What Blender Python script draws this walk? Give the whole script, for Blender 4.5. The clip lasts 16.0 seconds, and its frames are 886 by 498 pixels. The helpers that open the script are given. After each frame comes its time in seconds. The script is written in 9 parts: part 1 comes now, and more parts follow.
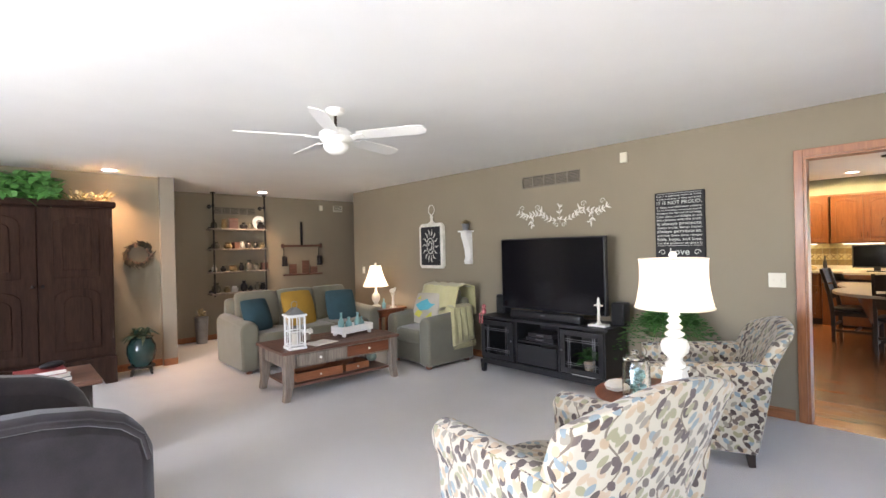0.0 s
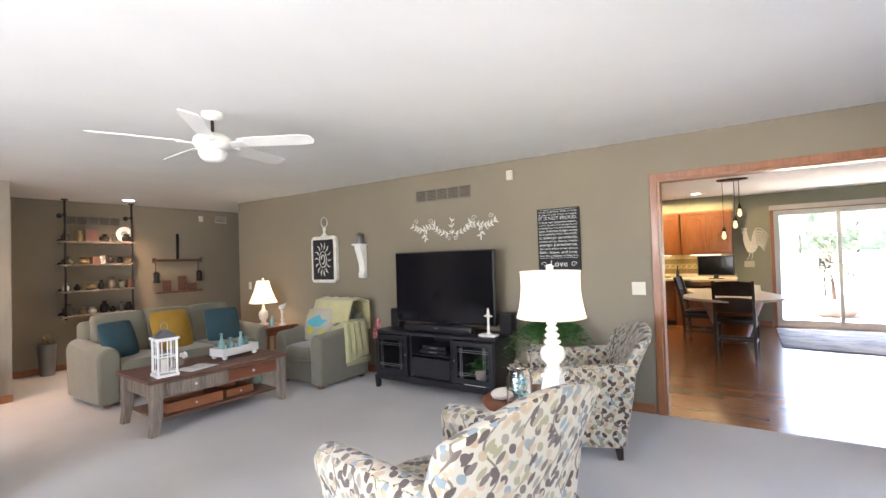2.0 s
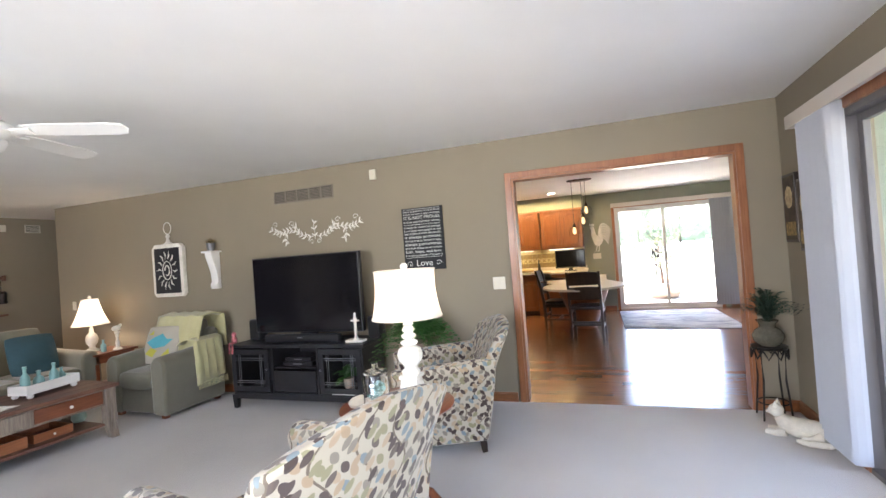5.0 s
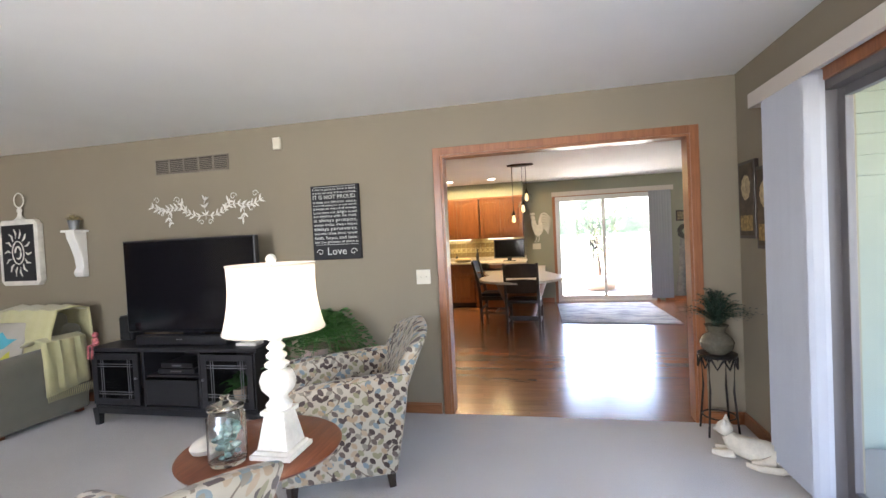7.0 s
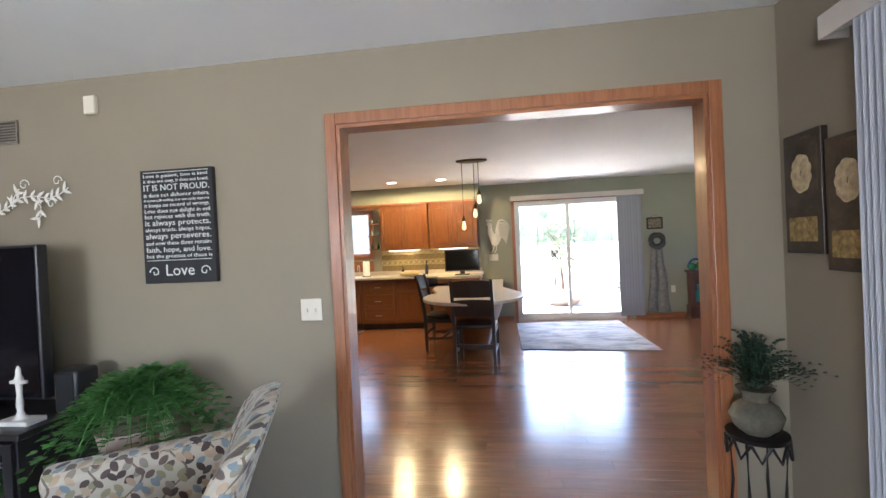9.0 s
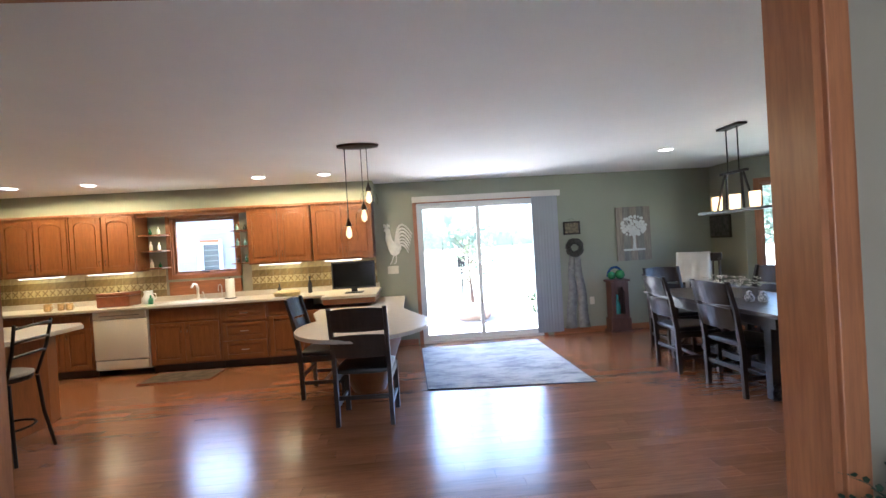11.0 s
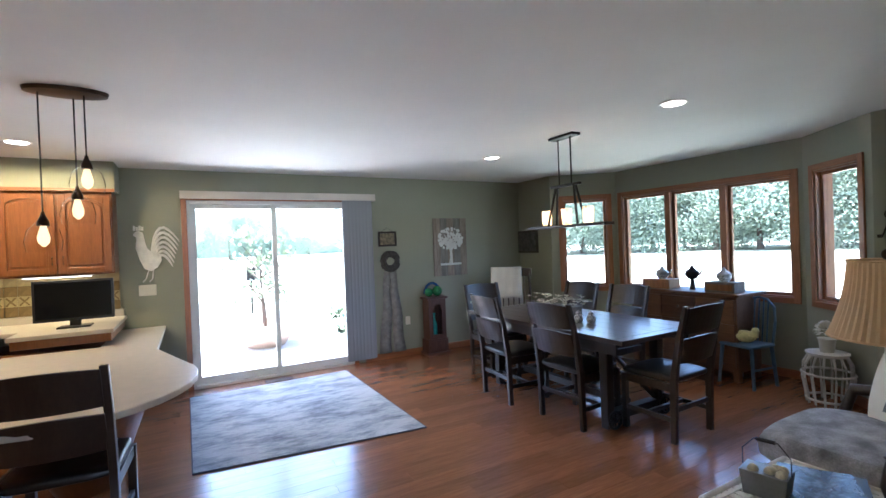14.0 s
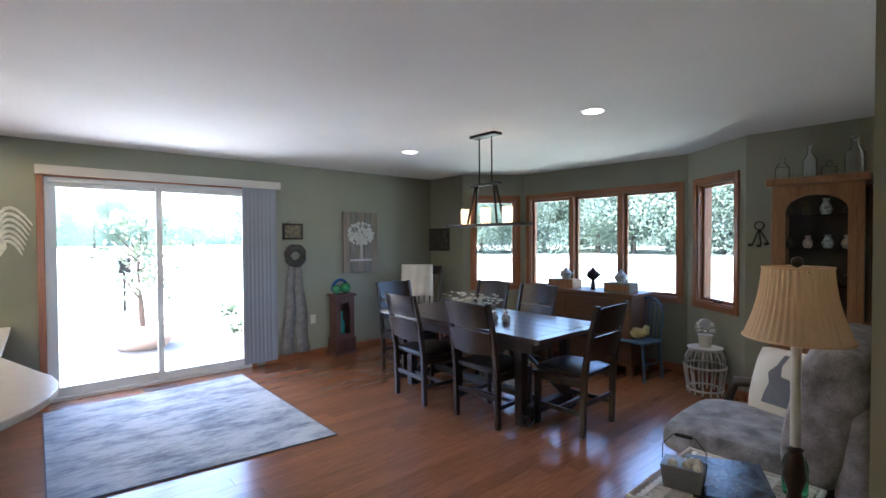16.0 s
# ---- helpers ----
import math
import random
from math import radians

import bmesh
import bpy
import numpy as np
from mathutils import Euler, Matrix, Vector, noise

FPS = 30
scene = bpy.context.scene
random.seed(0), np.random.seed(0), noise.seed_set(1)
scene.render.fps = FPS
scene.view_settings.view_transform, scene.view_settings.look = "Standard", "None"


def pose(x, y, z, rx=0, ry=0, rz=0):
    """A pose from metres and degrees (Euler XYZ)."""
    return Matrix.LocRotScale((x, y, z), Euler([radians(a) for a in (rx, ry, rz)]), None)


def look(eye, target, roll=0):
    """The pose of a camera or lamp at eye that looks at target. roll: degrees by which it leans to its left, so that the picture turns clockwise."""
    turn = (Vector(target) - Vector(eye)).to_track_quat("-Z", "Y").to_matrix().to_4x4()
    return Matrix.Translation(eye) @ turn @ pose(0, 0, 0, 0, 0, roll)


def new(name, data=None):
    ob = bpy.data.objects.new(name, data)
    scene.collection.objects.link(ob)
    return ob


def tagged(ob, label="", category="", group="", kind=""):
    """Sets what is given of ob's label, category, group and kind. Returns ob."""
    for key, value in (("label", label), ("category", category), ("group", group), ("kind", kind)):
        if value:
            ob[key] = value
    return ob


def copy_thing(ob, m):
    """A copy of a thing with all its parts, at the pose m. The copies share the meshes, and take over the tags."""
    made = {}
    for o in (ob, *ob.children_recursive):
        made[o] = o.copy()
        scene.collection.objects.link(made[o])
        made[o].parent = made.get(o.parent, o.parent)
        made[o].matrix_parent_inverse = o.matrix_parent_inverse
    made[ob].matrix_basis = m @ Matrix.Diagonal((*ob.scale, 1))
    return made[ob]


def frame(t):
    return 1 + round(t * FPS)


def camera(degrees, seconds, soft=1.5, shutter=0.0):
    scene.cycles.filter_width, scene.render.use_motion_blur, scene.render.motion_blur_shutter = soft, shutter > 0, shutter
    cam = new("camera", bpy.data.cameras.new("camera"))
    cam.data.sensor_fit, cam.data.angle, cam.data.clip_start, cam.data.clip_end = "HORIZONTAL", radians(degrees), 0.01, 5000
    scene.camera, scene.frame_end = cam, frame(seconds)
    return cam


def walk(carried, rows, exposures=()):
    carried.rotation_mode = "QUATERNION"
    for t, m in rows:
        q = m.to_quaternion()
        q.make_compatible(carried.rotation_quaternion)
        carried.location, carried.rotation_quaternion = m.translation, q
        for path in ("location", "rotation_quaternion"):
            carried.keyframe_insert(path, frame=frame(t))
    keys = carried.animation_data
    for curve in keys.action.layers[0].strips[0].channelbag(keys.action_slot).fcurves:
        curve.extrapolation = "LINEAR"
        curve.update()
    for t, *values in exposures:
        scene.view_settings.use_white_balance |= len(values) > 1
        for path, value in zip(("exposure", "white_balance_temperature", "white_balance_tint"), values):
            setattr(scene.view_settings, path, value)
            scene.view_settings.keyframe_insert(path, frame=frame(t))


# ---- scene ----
cam = camera(87.7, 16.0)
PATH = [
    (0, (1.553, -0.033, 1.413), (2.93, 1.417, 1.411), -1.4),
    (0.5, (1.557, -0.037, 1.42), (3.004, 1.344, 1.426), -1.4),
    (1, (1.573, -0.043, 1.422), (3.088, 1.263, 1.441), -1.4),
    (1.5, (1.585, -0.053, 1.424), (3.176, 1.159, 1.454), -1.6),
    (2, (1.605, -0.061, 1.424), (3.264, 1.055, 1.463), -1.8),
    (2.5, (1.624, -0.069, 1.426), (3.338, 0.96, 1.475), -2.0),
    (3, (1.645, -0.082, 1.424), (3.408, 0.862, 1.478), -2.2),
    (3.5, (1.649, -0.094, 1.423), (3.454, 0.766, 1.472), -2.4),
    (4, (1.658, -0.105, 1.425), (3.501, 0.67, 1.463), -2.6),
    (6.3, (2.122, -0.178, 1.361), (4.055, 0.334, 1.345), -3.9),
    (6.5, (2.191, -0.173, 1.397), (4.132, 0.309, 1.357), -2.9),
    (7, (2.451, -0.156, 1.403), (4.403, 0.277, 1.353), -2.8),
    (7.5, (2.737, -0.154, 1.399), (4.698, 0.235, 1.35), -2.6),
    (8, (3.061, -0.174, 1.406), (5.031, 0.17, 1.368), -2.6),
    (8.2, (3.188, -0.177, 1.408), (5.16, 0.154, 1.369), -2.6),
    (10.3, (4.642, -0.3, 1.403), (6.641, -0.264, 1.401), -3.2),
    (10.5, (4.791, -0.276, 1.428), (6.791, -0.301, 1.416), -3.3),
    (11, (5.072, -0.284, 1.453), (7.069, -0.418, 1.437), -3.4),
    (11.5, (5.335, -0.299, 1.465), (7.323, -0.541, 1.445), -3.2),
    (12, (5.572, -0.331, 1.478), (7.538, -0.705, 1.456), -2.9),
    (12.5, (5.773, -0.359, 1.476), (7.704, -0.888, 1.458), -2.8),
    (13, (5.931, -0.408, 1.481), (7.81, -1.095, 1.472), -2.9),
    (13.5, (6.052, -0.42, 1.487), (7.868, -1.258, 1.475), -2.7),
    (14, (6.158, -0.406, 1.493), (7.913, -1.365, 1.475), -2.2),
    (14.5, (6.237, -0.373, 1.494), (7.934, -1.43, 1.47), -1.6),
    (15, (6.299, -0.358, 1.503), (7.936, -1.506, 1.469), -1.0),
    (15.5, (6.353, -0.355, 1.5), (7.927, -1.59, 1.462), -0.5),
    (16, (6.373, -0.369, 1.494), (7.884, -1.679, 1.452), -0.3),
]
EXPOSURES = [(0.0, 4.35, 6400, 21), (6.5, 4.25, 6300, 21), (8.0, 4.2, 6200, 20), (9.3, 4.2, 5800, 19), (10.5, 4.25, 5400, 18), (12.5, 4.15, 5200, 17), (14.5, 3.97, 5250, 16), (16.0, 3.97, 5250, 17)]
walk(cam, [(t, look(eye, target, roll)) for t, eye, target, roll in PATH], EXPOSURES)

# ---- world, sun and large lights ----
world = bpy.data.worlds.new("sky")
scene.world = world
world.use_nodes = True
wn = world.node_tree.nodes
sky = wn.new("ShaderNodeTexSky")
sky.sky_type, sky.sun_disc = "NISHITA", False
sky.sun_elevation, sky.sun_rotation = radians(64), radians(45)
sky.air_density, sky.dust_density = 1.0, 2.5
wn["Background"].inputs["Strength"].default_value = 0.15
world.node_tree.links.new(sky.outputs[0], wn["Background"].inputs["Color"])


def sun_lamp(energy, azimuth, elevation):
    data = bpy.data.lights.new("sun", "SUN")
    data.energy, data.angle, data.color = energy, radians(0.5), (1.0, 0.95, 0.88)
    ob = new("sun", data)
    a, e = radians(azimuth), radians(elevation)
    ob.matrix_world = look((math.sin(a) * math.cos(e) * 50, math.cos(a) * math.cos(e) * 50, math.sin(e) * 50), (0, 0, 0))


sun_lamp(5.0, 45, 64)


def area(name, eye, target, sx, sy, watts, color=(1, 1, 1)):
    data = bpy.data.lights.new(name, "AREA")
    data.shape, data.size, data.size_y, data.energy, data.color = "RECTANGLE", sx, sy, watts, color
    ob = new(name, data)
    ob.matrix_world = look(eye, target)
    return ob


def spot(name, place, watts, color, angle=110, blend=0.8, size=0.05):
    data = bpy.data.lights.new(name, "SPOT")
    data.energy, data.color, data.spot_size, data.spot_blend, data.shadow_soft_size = watts, color, radians(angle), blend, size
    ob = new(name, data)
    ob.matrix_world = look(place, (place[0], place[1] + 0.001, 0))
    return ob


def bulb_light(name, place, watts, color, size=0.04):
    data = bpy.data.lights.new(name, "POINT")
    data.energy, data.color, data.shadow_soft_size = watts, color, size
    ob = new(name, data)
    ob.location = place
    return ob


WARM, AMBER = (1.0, 0.72, 0.45), (1.0, 0.6, 0.3)
# Added area lamps stand in for daylight from assumed, unseen windows.
area("daylight_fill_west", (-1.45, 2.2, 1.35), (3.0, 2.4, 0.7), 2.6, 1.7, 14.5, (0.93, 0.97, 1.0))
area("daylight_fill_south", (1.0, -1.4, 1.2), (2.0, 3.0, 1.4), 1.9, 1.9, 3.5, (0.93, 0.97, 1.0))
bulb_light("lamp_light", (4.03, 0.87, 1.23), 0.22, (1.0, 0.85, 0.66), 0.05)
bulb_light("lamp_light", (5.62, 5.75, 0.98), 0.7, (1.0, 0.8, 0.55), 0.05)
for sx_, sy_ in ((10.83, 4.4), (10.87, 3.53), (10.88, 1.54), (10.89, 0.75)):
    spot("downlight_light", (sx_, sy_, 2.39), 4.5, (1.0, 0.76, 0.36), 178, 0.2)
for sx_, sy_ in ((10.30, -3.32), (8.2, -3.4)):
    spot("downlight_light", (sx_, sy_, 2.40), 2, (1.0, 0.85, 0.7), 120)
spot("downlight_light", (4.66, 7.55, 2.40), 9, WARM, 120)
spot("downlight_light", (2.45, 6.5, 2.40), 8.5, AMBER)
for cy_ in (5.0, 3.9, 1.55, 0.75):
    area("undercabinet_light", (11.72, cy_, 1.325), (11.8, cy_, 0.9), 0.1, 0.5, 0.26, (1.0, 0.80, 0.32)).rotation_euler.rotate_axis("Z", 0)

# ---- materials ----
def nodes_of(name):
    m = bpy.data.materials.new(name)
    m.use_nodes = True
    nt = m.node_tree
    return m, nt, nt.nodes["Principled BSDF"]


def ramp(nt, fac, stops):
    r = nt.nodes.new("ShaderNodeValToRGB")
    els = r.color_ramp.elements
    while len(els) < len(stops):
        els.new(0.5)
    for e, (p, c) in zip(els, stops):
        e.position, e.color = p, (*c, 1)
    nt.links.new(fac, r.inputs[0])
    return r.outputs[0]


def coords(nt, scale=(1, 1, 1), rot=(0, 0, 0)):
    tc, mp = nt.nodes.new("ShaderNodeTexCoord"), nt.nodes.new("ShaderNodeMapping")
    mp.inputs["Scale"].default_value, mp.inputs["Rotation"].default_value = scale, rot
    nt.links.new(tc.outputs["Object"], mp.inputs[0])
    return mp.outputs[0]


def noise_tex(nt, vec, scale, detail=3, rough=0.55):
    n = nt.nodes.new("ShaderNodeTexNoise")
    n.inputs["Scale"].default_value, n.inputs["Detail"].default_value, n.inputs["Roughness"].default_value = scale, detail, rough
    nt.links.new(vec, n.inputs["Vector"])
    return n.outputs["Fac"]


def mix(nt, fac, a, b, mode="MIX"):
    m = nt.nodes.new("ShaderNodeMix")
    m.data_type, m.blend_type = "RGBA", mode
    for sock, v in ((m.inputs[0], fac), (m.inputs[6], a), (m.inputs[7], b)):
        if isinstance(v, (int, float)):
            sock.default_value = v
        elif isinstance(v, tuple):
            sock.default_value = (*v, 1)
        else:
            nt.links.new(v, sock)
    return m.outputs[2]


def bump(nt, bs, height, strength, dist=0.01):
    b = nt.nodes.new("ShaderNodeBump")
    b.inputs["Strength"].default_value, b.inputs["Distance"].default_value = strength, dist
    nt.links.new(height, b.inputs["Height"])
    nt.links.new(b.outputs[0], bs.inputs["Normal"])


def surf(name, color, rough=0.6, metal=0.0, vary=0.12, scale=3.0, grain=60.0, relief=0.1, dist=0.003, spec=None, stretch=(1, 1, 1), sheen=0.0):
    """A plain surface with variation at two scales."""
    m, nt, bs = nodes_of(name)
    v = coords(nt, stretch)
    big, small = noise_tex(nt, v, scale), noise_tex(nt, v, grain, 2)
    lo, hi = tuple(c * (1 - vary) for c in color), tuple(min(1, c * (1 + vary)) for c in color)
    c1 = ramp(nt, big, [(0.3, lo), (0.7, hi)])
    c2 = ramp(nt, small, [(0.3, (1 - vary * 0.6,) * 3), (0.7, (1, 1, 1))])
    nt.links.new(mix(nt, 1.0, c1, c2, "MULTIPLY"), bs.inputs["Base Color"])
    bs.inputs["Roughness"].default_value, bs.inputs["Metallic"].default_value = rough, metal
    if spec is not None:
        bs.inputs["Specular IOR Level"].default_value = spec
    if sheen:
        bs.inputs["Sheen Weight"].default_value = sheen
    if relief:
        bump(nt, bs, small, relief, dist)
    return m


def wood(name, dark, light, rough=0.4, axis=1, scale=1.0, random_piece=False, coat=0.0, relief=0.08):
    """Streaky wood grain running along an axis."""
    m, nt, bs = nodes_of(name)
    st = [14 * scale] * 3
    st[axis] = 1.1 * scale
    v = coords(nt, tuple(st))
    if random_piece:
        info, add = nt.nodes.new("ShaderNodeObjectInfo"), nt.nodes.new("ShaderNodeVectorMath")
        geo = nt.nodes.new("ShaderNodeNewGeometry")
        sm = nt.nodes.new("ShaderNodeMath")
        sm.operation = "ADD"
        nt.links.new(info.outputs["Random"], sm.inputs[0])
        nt.links.new(geo.outputs["Random Per Island"], sm.inputs[1])
        mu = nt.nodes.new("ShaderNodeMath")
        mu.operation = "MULTIPLY"
        mu.inputs[1].default_value = 37.0
        nt.links.new(sm.outputs[0], mu.inputs[0])
        nt.links.new(v, add.inputs[0])
        nt.links.new(mu.outputs[0], add.inputs[1])
        v = add.outputs[0]
    n1 = noise_tex(nt, v, 1.3, 5, 0.6)
    n2 = noise_tex(nt, v, 6.0, 3, 0.6)
    mid = tuple((a + b) / 2 for a, b in zip(dark, light))
    c = ramp(nt, n1, [(0.25, dark), (0.5, mid), (0.75, light)])
    c = mix(nt, 0.35, c, ramp(nt, n2, [(0.35, tuple(d * 0.7 for d in dark)), (0.65, light)]))
    if random_piece:
        fr = nt.nodes.new("ShaderNodeMath")
        fr.operation = "FRACT"
        nt.links.new(sm.outputs[0], fr.inputs[0])
        c = mix(nt, 1.0, c, ramp(nt, fr.outputs[0], [(0.0, (0.82, 0.81, 0.80)), (0.5, (0.95, 0.95, 0.95)), (1.0, (1.08, 1.06, 1.04))]), "MULTIPLY")
    nt.links.new(c, bs.inputs["Base Color"])
    bs.inputs["Roughness"].default_value = rough
    bs.inputs["Coat Weight"].default_value, bs.inputs["Coat Roughness"].default_value = coat, 0.18
    bump(nt, bs, n2, relief, 0.002)
    return m


def glow(name, color, strength):
    m, nt, bs = nodes_of(name)
    bs.inputs["Base Color"].default_value = (*color, 1)
    bs.inputs["Emission Color"].default_value, bs.inputs["Emission Strength"].default_value = (*color, 1), strength
    return m


def glass_mat(name, tint=(1, 1, 1), rough=0.0, ior=1.45):
    m, nt, bs = nodes_of(name)
    bs.inputs["Base Color"].default_value, bs.inputs["Roughness"].default_value = (*tint, 1), rough
    bs.inputs["Transmission Weight"].default_value, bs.inputs["IOR"].default_value = 1.0, ior
    return m


def pane_mat(name="window_glass", blend=0.12, tint=(0.95, 0.97, 0.96)):
    """Thin window glass: clear, with a weak gloss."""
    m, nt, bs = nodes_of(name)
    nt.nodes.remove(bs)
    tr, gl, mx = (nt.nodes.new("ShaderNodeBsdf" + k) for k in ("Transparent", "Glossy", "Transparent"))
    nt.nodes.remove(mx)
    mx, fr = nt.nodes.new("ShaderNodeMixShader"), nt.nodes.new("ShaderNodeLayerWeight")
    gl.inputs["Roughness"].default_value = 0.02
    fr.inputs["Blend"].default_value = blend
    tr.inputs["Color"].default_value = (*tint, 1)
    nt.links.new(fr.outputs[0], mx.inputs[0])
    nt.links.new(tr.outputs[0], mx.inputs[1])
    nt.links.new(gl.outputs[0], mx.inputs[2])
    nt.links.new(mx.outputs[0], nt.nodes["Material Output"].inputs[0])
    return m


def shade_mat(name, color, glowing):
    """Lampshade cloth lit by the bulb inside."""
    m, nt, bs = nodes_of(name)
    v = coords(nt)
    n = noise_tex(nt, v, 180, 2)
    nt.links.new(ramp(nt, n, [(0.3, tuple(c * 0.9 for c in color)), (0.7, color)]), bs.inputs["Base Color"])
    bs.inputs["Roughness"].default_value = 0.9
    bs.inputs["Transmission Weight"].default_value = 0.0
    tl, mx = nt.nodes.new("ShaderNodeBsdfTranslucent"), nt.nodes.new("ShaderNodeMixShader")
    tl.inputs[0].default_value = (*color, 1)
    mx.inputs[0].default_value = 0.5
    nt.links.new(bs.outputs[0], mx.inputs[1])
    nt.links.new(tl.outputs[0], mx.inputs[2])
    nt.links.new(mx.outputs[0], nt.nodes["Material Output"].inputs[0])
    bump(nt, bs, n, 0.1, 0.001)
    return m


def leaf_fabric():
    """Cream upholstery printed with rows of small oval leaves in several colours on thin stems."""
    m, nt, bs = nodes_of("leaf_fabric")
    tc = nt.nodes.new("ShaderNodeTexCoord")
    sep = nt.nodes.new("ShaderNodeSeparateXYZ")
    nt.links.new(tc.outputs["Object"], sep.inputs[0])

    def math_(op, a, b=0.0):
        n = nt.nodes.new("ShaderNodeMath")
        n.operation = op
        for s, val in zip(n.inputs, (a, b)):
            if isinstance(val, (int, float)):
                s.default_value = val
            else:
                nt.links.new(val, s)
        return n.outputs[0]

    nsep = nt.nodes.new("ShaderNodeSeparateXYZ")
    nt.links.new(tc.outputs["Normal"], nsep.inputs[0])
    side = math_("GREATER_THAN", math_("ABSOLUTE", nsep.outputs[0]), 0.65)
    flat = math_("GREATER_THAN", math_("ABSOLUTE", nsep.outputs[2]), 0.7)
    u = math_("ADD", math_("MULTIPLY", sep.outputs[0], math_("SUBTRACT", 1.0, side)), math_("MULTIPLY", sep.outputs[1], side))
    w = math_("ADD", sep.outputs[2], math_("MULTIPLY", sep.outputs[1], flat))

    def layer(ang, su, sw, off):
        ca, sa = math.cos(ang), math.sin(ang)
        a = math_("ADD", math_("MULTIPLY", u, ca), math_("MULTIPLY", w, sa))
        b = math_("SUBTRACT", math_("MULTIPLY", w, ca), math_("MULTIPLY", u, sa))
        cb = nt.nodes.new("ShaderNodeCombineXYZ")
        nt.links.new(math_("ADD", math_("MULTIPLY", a, su), off), cb.inputs[0])
        nt.links.new(math_("ADD", math_("MULTIPLY", b, sw), off), cb.inputs[1])
        vo = nt.nodes.new("ShaderNodeTexVoronoi")
        vo.voronoi_dimensions, vo.distance = "2D", "MINKOWSKI"
        vo.inputs["Exponent"].default_value = 1.7
        vo.inputs["Scale"].default_value, vo.inputs["Randomness"].default_value = 1.0, 0.5
        nt.links.new(cb.outputs[0], vo.inputs["Vector"])
        hue = nt.nodes.new("ShaderNodeSeparateColor")
        nt.links.new(vo.outputs["Color"], hue.inputs[0])
        pal = nt.nodes.new("ShaderNodeValToRGB")
        pal.color_ramp.interpolation = "CONSTANT"
        cols = [(0.045, 0.028, 0.022), (0.33, 0.24, 0.15), (0.16, 0.205, 0.22), (0.10, 0.075, 0.06), (0.22, 0.21, 0.12), (0.36, 0.27, 0.18), (0.06, 0.04, 0.035), (0.20, 0.18, 0.14)]
        while len(pal.color_ramp.elements) < len(cols):
            pal.color_ramp.elements.new(0.5)
        for i, (e, c) in enumerate(zip(pal.color_ramp.elements, cols)):
            e.position, e.color = i / len(cols), (*c, 1)
        nt.links.new(hue.outputs[0], pal.inputs[0])
        mask = math_("LESS_THAN", vo.outputs["Distance"], 0.325)
        return mask, pal.outputs[0]

    base = (0.39, 0.345, 0.27)
    stem = math_("LESS_THAN", math_("ABSOLUTE", math_("SUBTRACT", math_("FRACT", math_("ADD", math_("MULTIPLY", u, 6.5), math_("MULTIPLY", math_("SINE", math_("MULTIPLY", w, 24.0)), 0.3))), 0.5)), 0.03)
    c = mix(nt, stem, base, (0.13, 0.10, 0.07))
    m1, p1 = layer(0.9, 14.5, 24.0, 0.0)
    m2, p2 = layer(-0.8, 14.5, 24.0, 5.3)
    c = mix(nt, m2, c, p2)
    c = mix(nt, m1, c, p1)
    nt.links.new(c, bs.inputs["Base Color"])
    bs.inputs["Roughness"].default_value = 0.85
    bs.inputs["Sheen Weight"].default_value = 0.2
    bump(nt, bs, noise_tex(nt, coords(nt), 300, 2), 0.15, 0.002)
    return m


def rug_mat():
    """Worn grey and ivory abstract rug."""
    m, nt, bs = nodes_of("distressed_rug")
    v = coords(nt, (2.6, 1.0, 1))
    n1 = noise_tex(nt, v, 2.4, 9, 0.75)
    n2 = noise_tex(nt, coords(nt, (40, 3, 1)), 3.0, 4, 0.7)
    n3 = noise_tex(nt, coords(nt, (1, 1, 1)), 260, 2)
    c = ramp(nt, n1, [(0.38, (0.11, 0.125, 0.145)), (0.46, (0.27, 0.29, 0.31)), (0.56, (0.52, 0.52, 0.51))])
    c = mix(nt, 0.35, c, ramp(nt, n2, [(0.4, (0.18, 0.20, 0.24)), (0.6, (0.55, 0.55, 0.56))]))
    nt.links.new(c, bs.inputs["Base Color"])
    bs.inputs["Roughness"].default_value = 0.95
    bump(nt, bs, n3, 0.5, 0.004)
    return m


WALL_TAN = surf("tan_wall_paint", (0.235, 0.198, 0.138), 0.75, vary=0.03, scale=1.5, grain=220, relief=0.06)
WALL_GREEN = surf("sage_wall_paint", (0.265, 0.268, 0.20), 0.7, vary=0.03, scale=1.5, grain=220, relief=0.06)
CEIL = surf("ceiling_paint", (0.78, 0.78, 0.76), 0.85, vary=0.02, scale=2, grain=160, relief=0.15)
CARPET = surf("cream_carpet", (0.57, 0.54, 0.51), 0.97, vary=0.06, scale=1.2, grain=420, relief=0.8, dist=0.006, sheen=0.3)
OAK = wood("orange_oak_trim", (0.20, 0.07, 0.026), (0.36, 0.14, 0.052), 0.35, axis=2, coat=0.15)
OAK_H = wood("orange_oak_trim_level", (0.20, 0.07, 0.026), (0.36, 0.14, 0.052), 0.35, axis=1, coat=0.15)
OAK_X = wood("orange_oak_trim_across", (0.20, 0.07, 0.026), (0.36, 0.14, 0.052), 0.35, axis=0, coat=0.15)
CABINET = wood("honey_oak_cabinet", (0.16, 0.054, 0.014), (0.26, 0.092, 0.025), 0.33, axis=2, scale=1.5, coat=0.25)
FLOOR_WOOD = wood("glossy_plank", (0.23, 0.094, 0.042), (0.34, 0.146, 0.066), 0.22, axis=1, scale=0.8, random_piece=True, coat=0.35, relief=0.04)
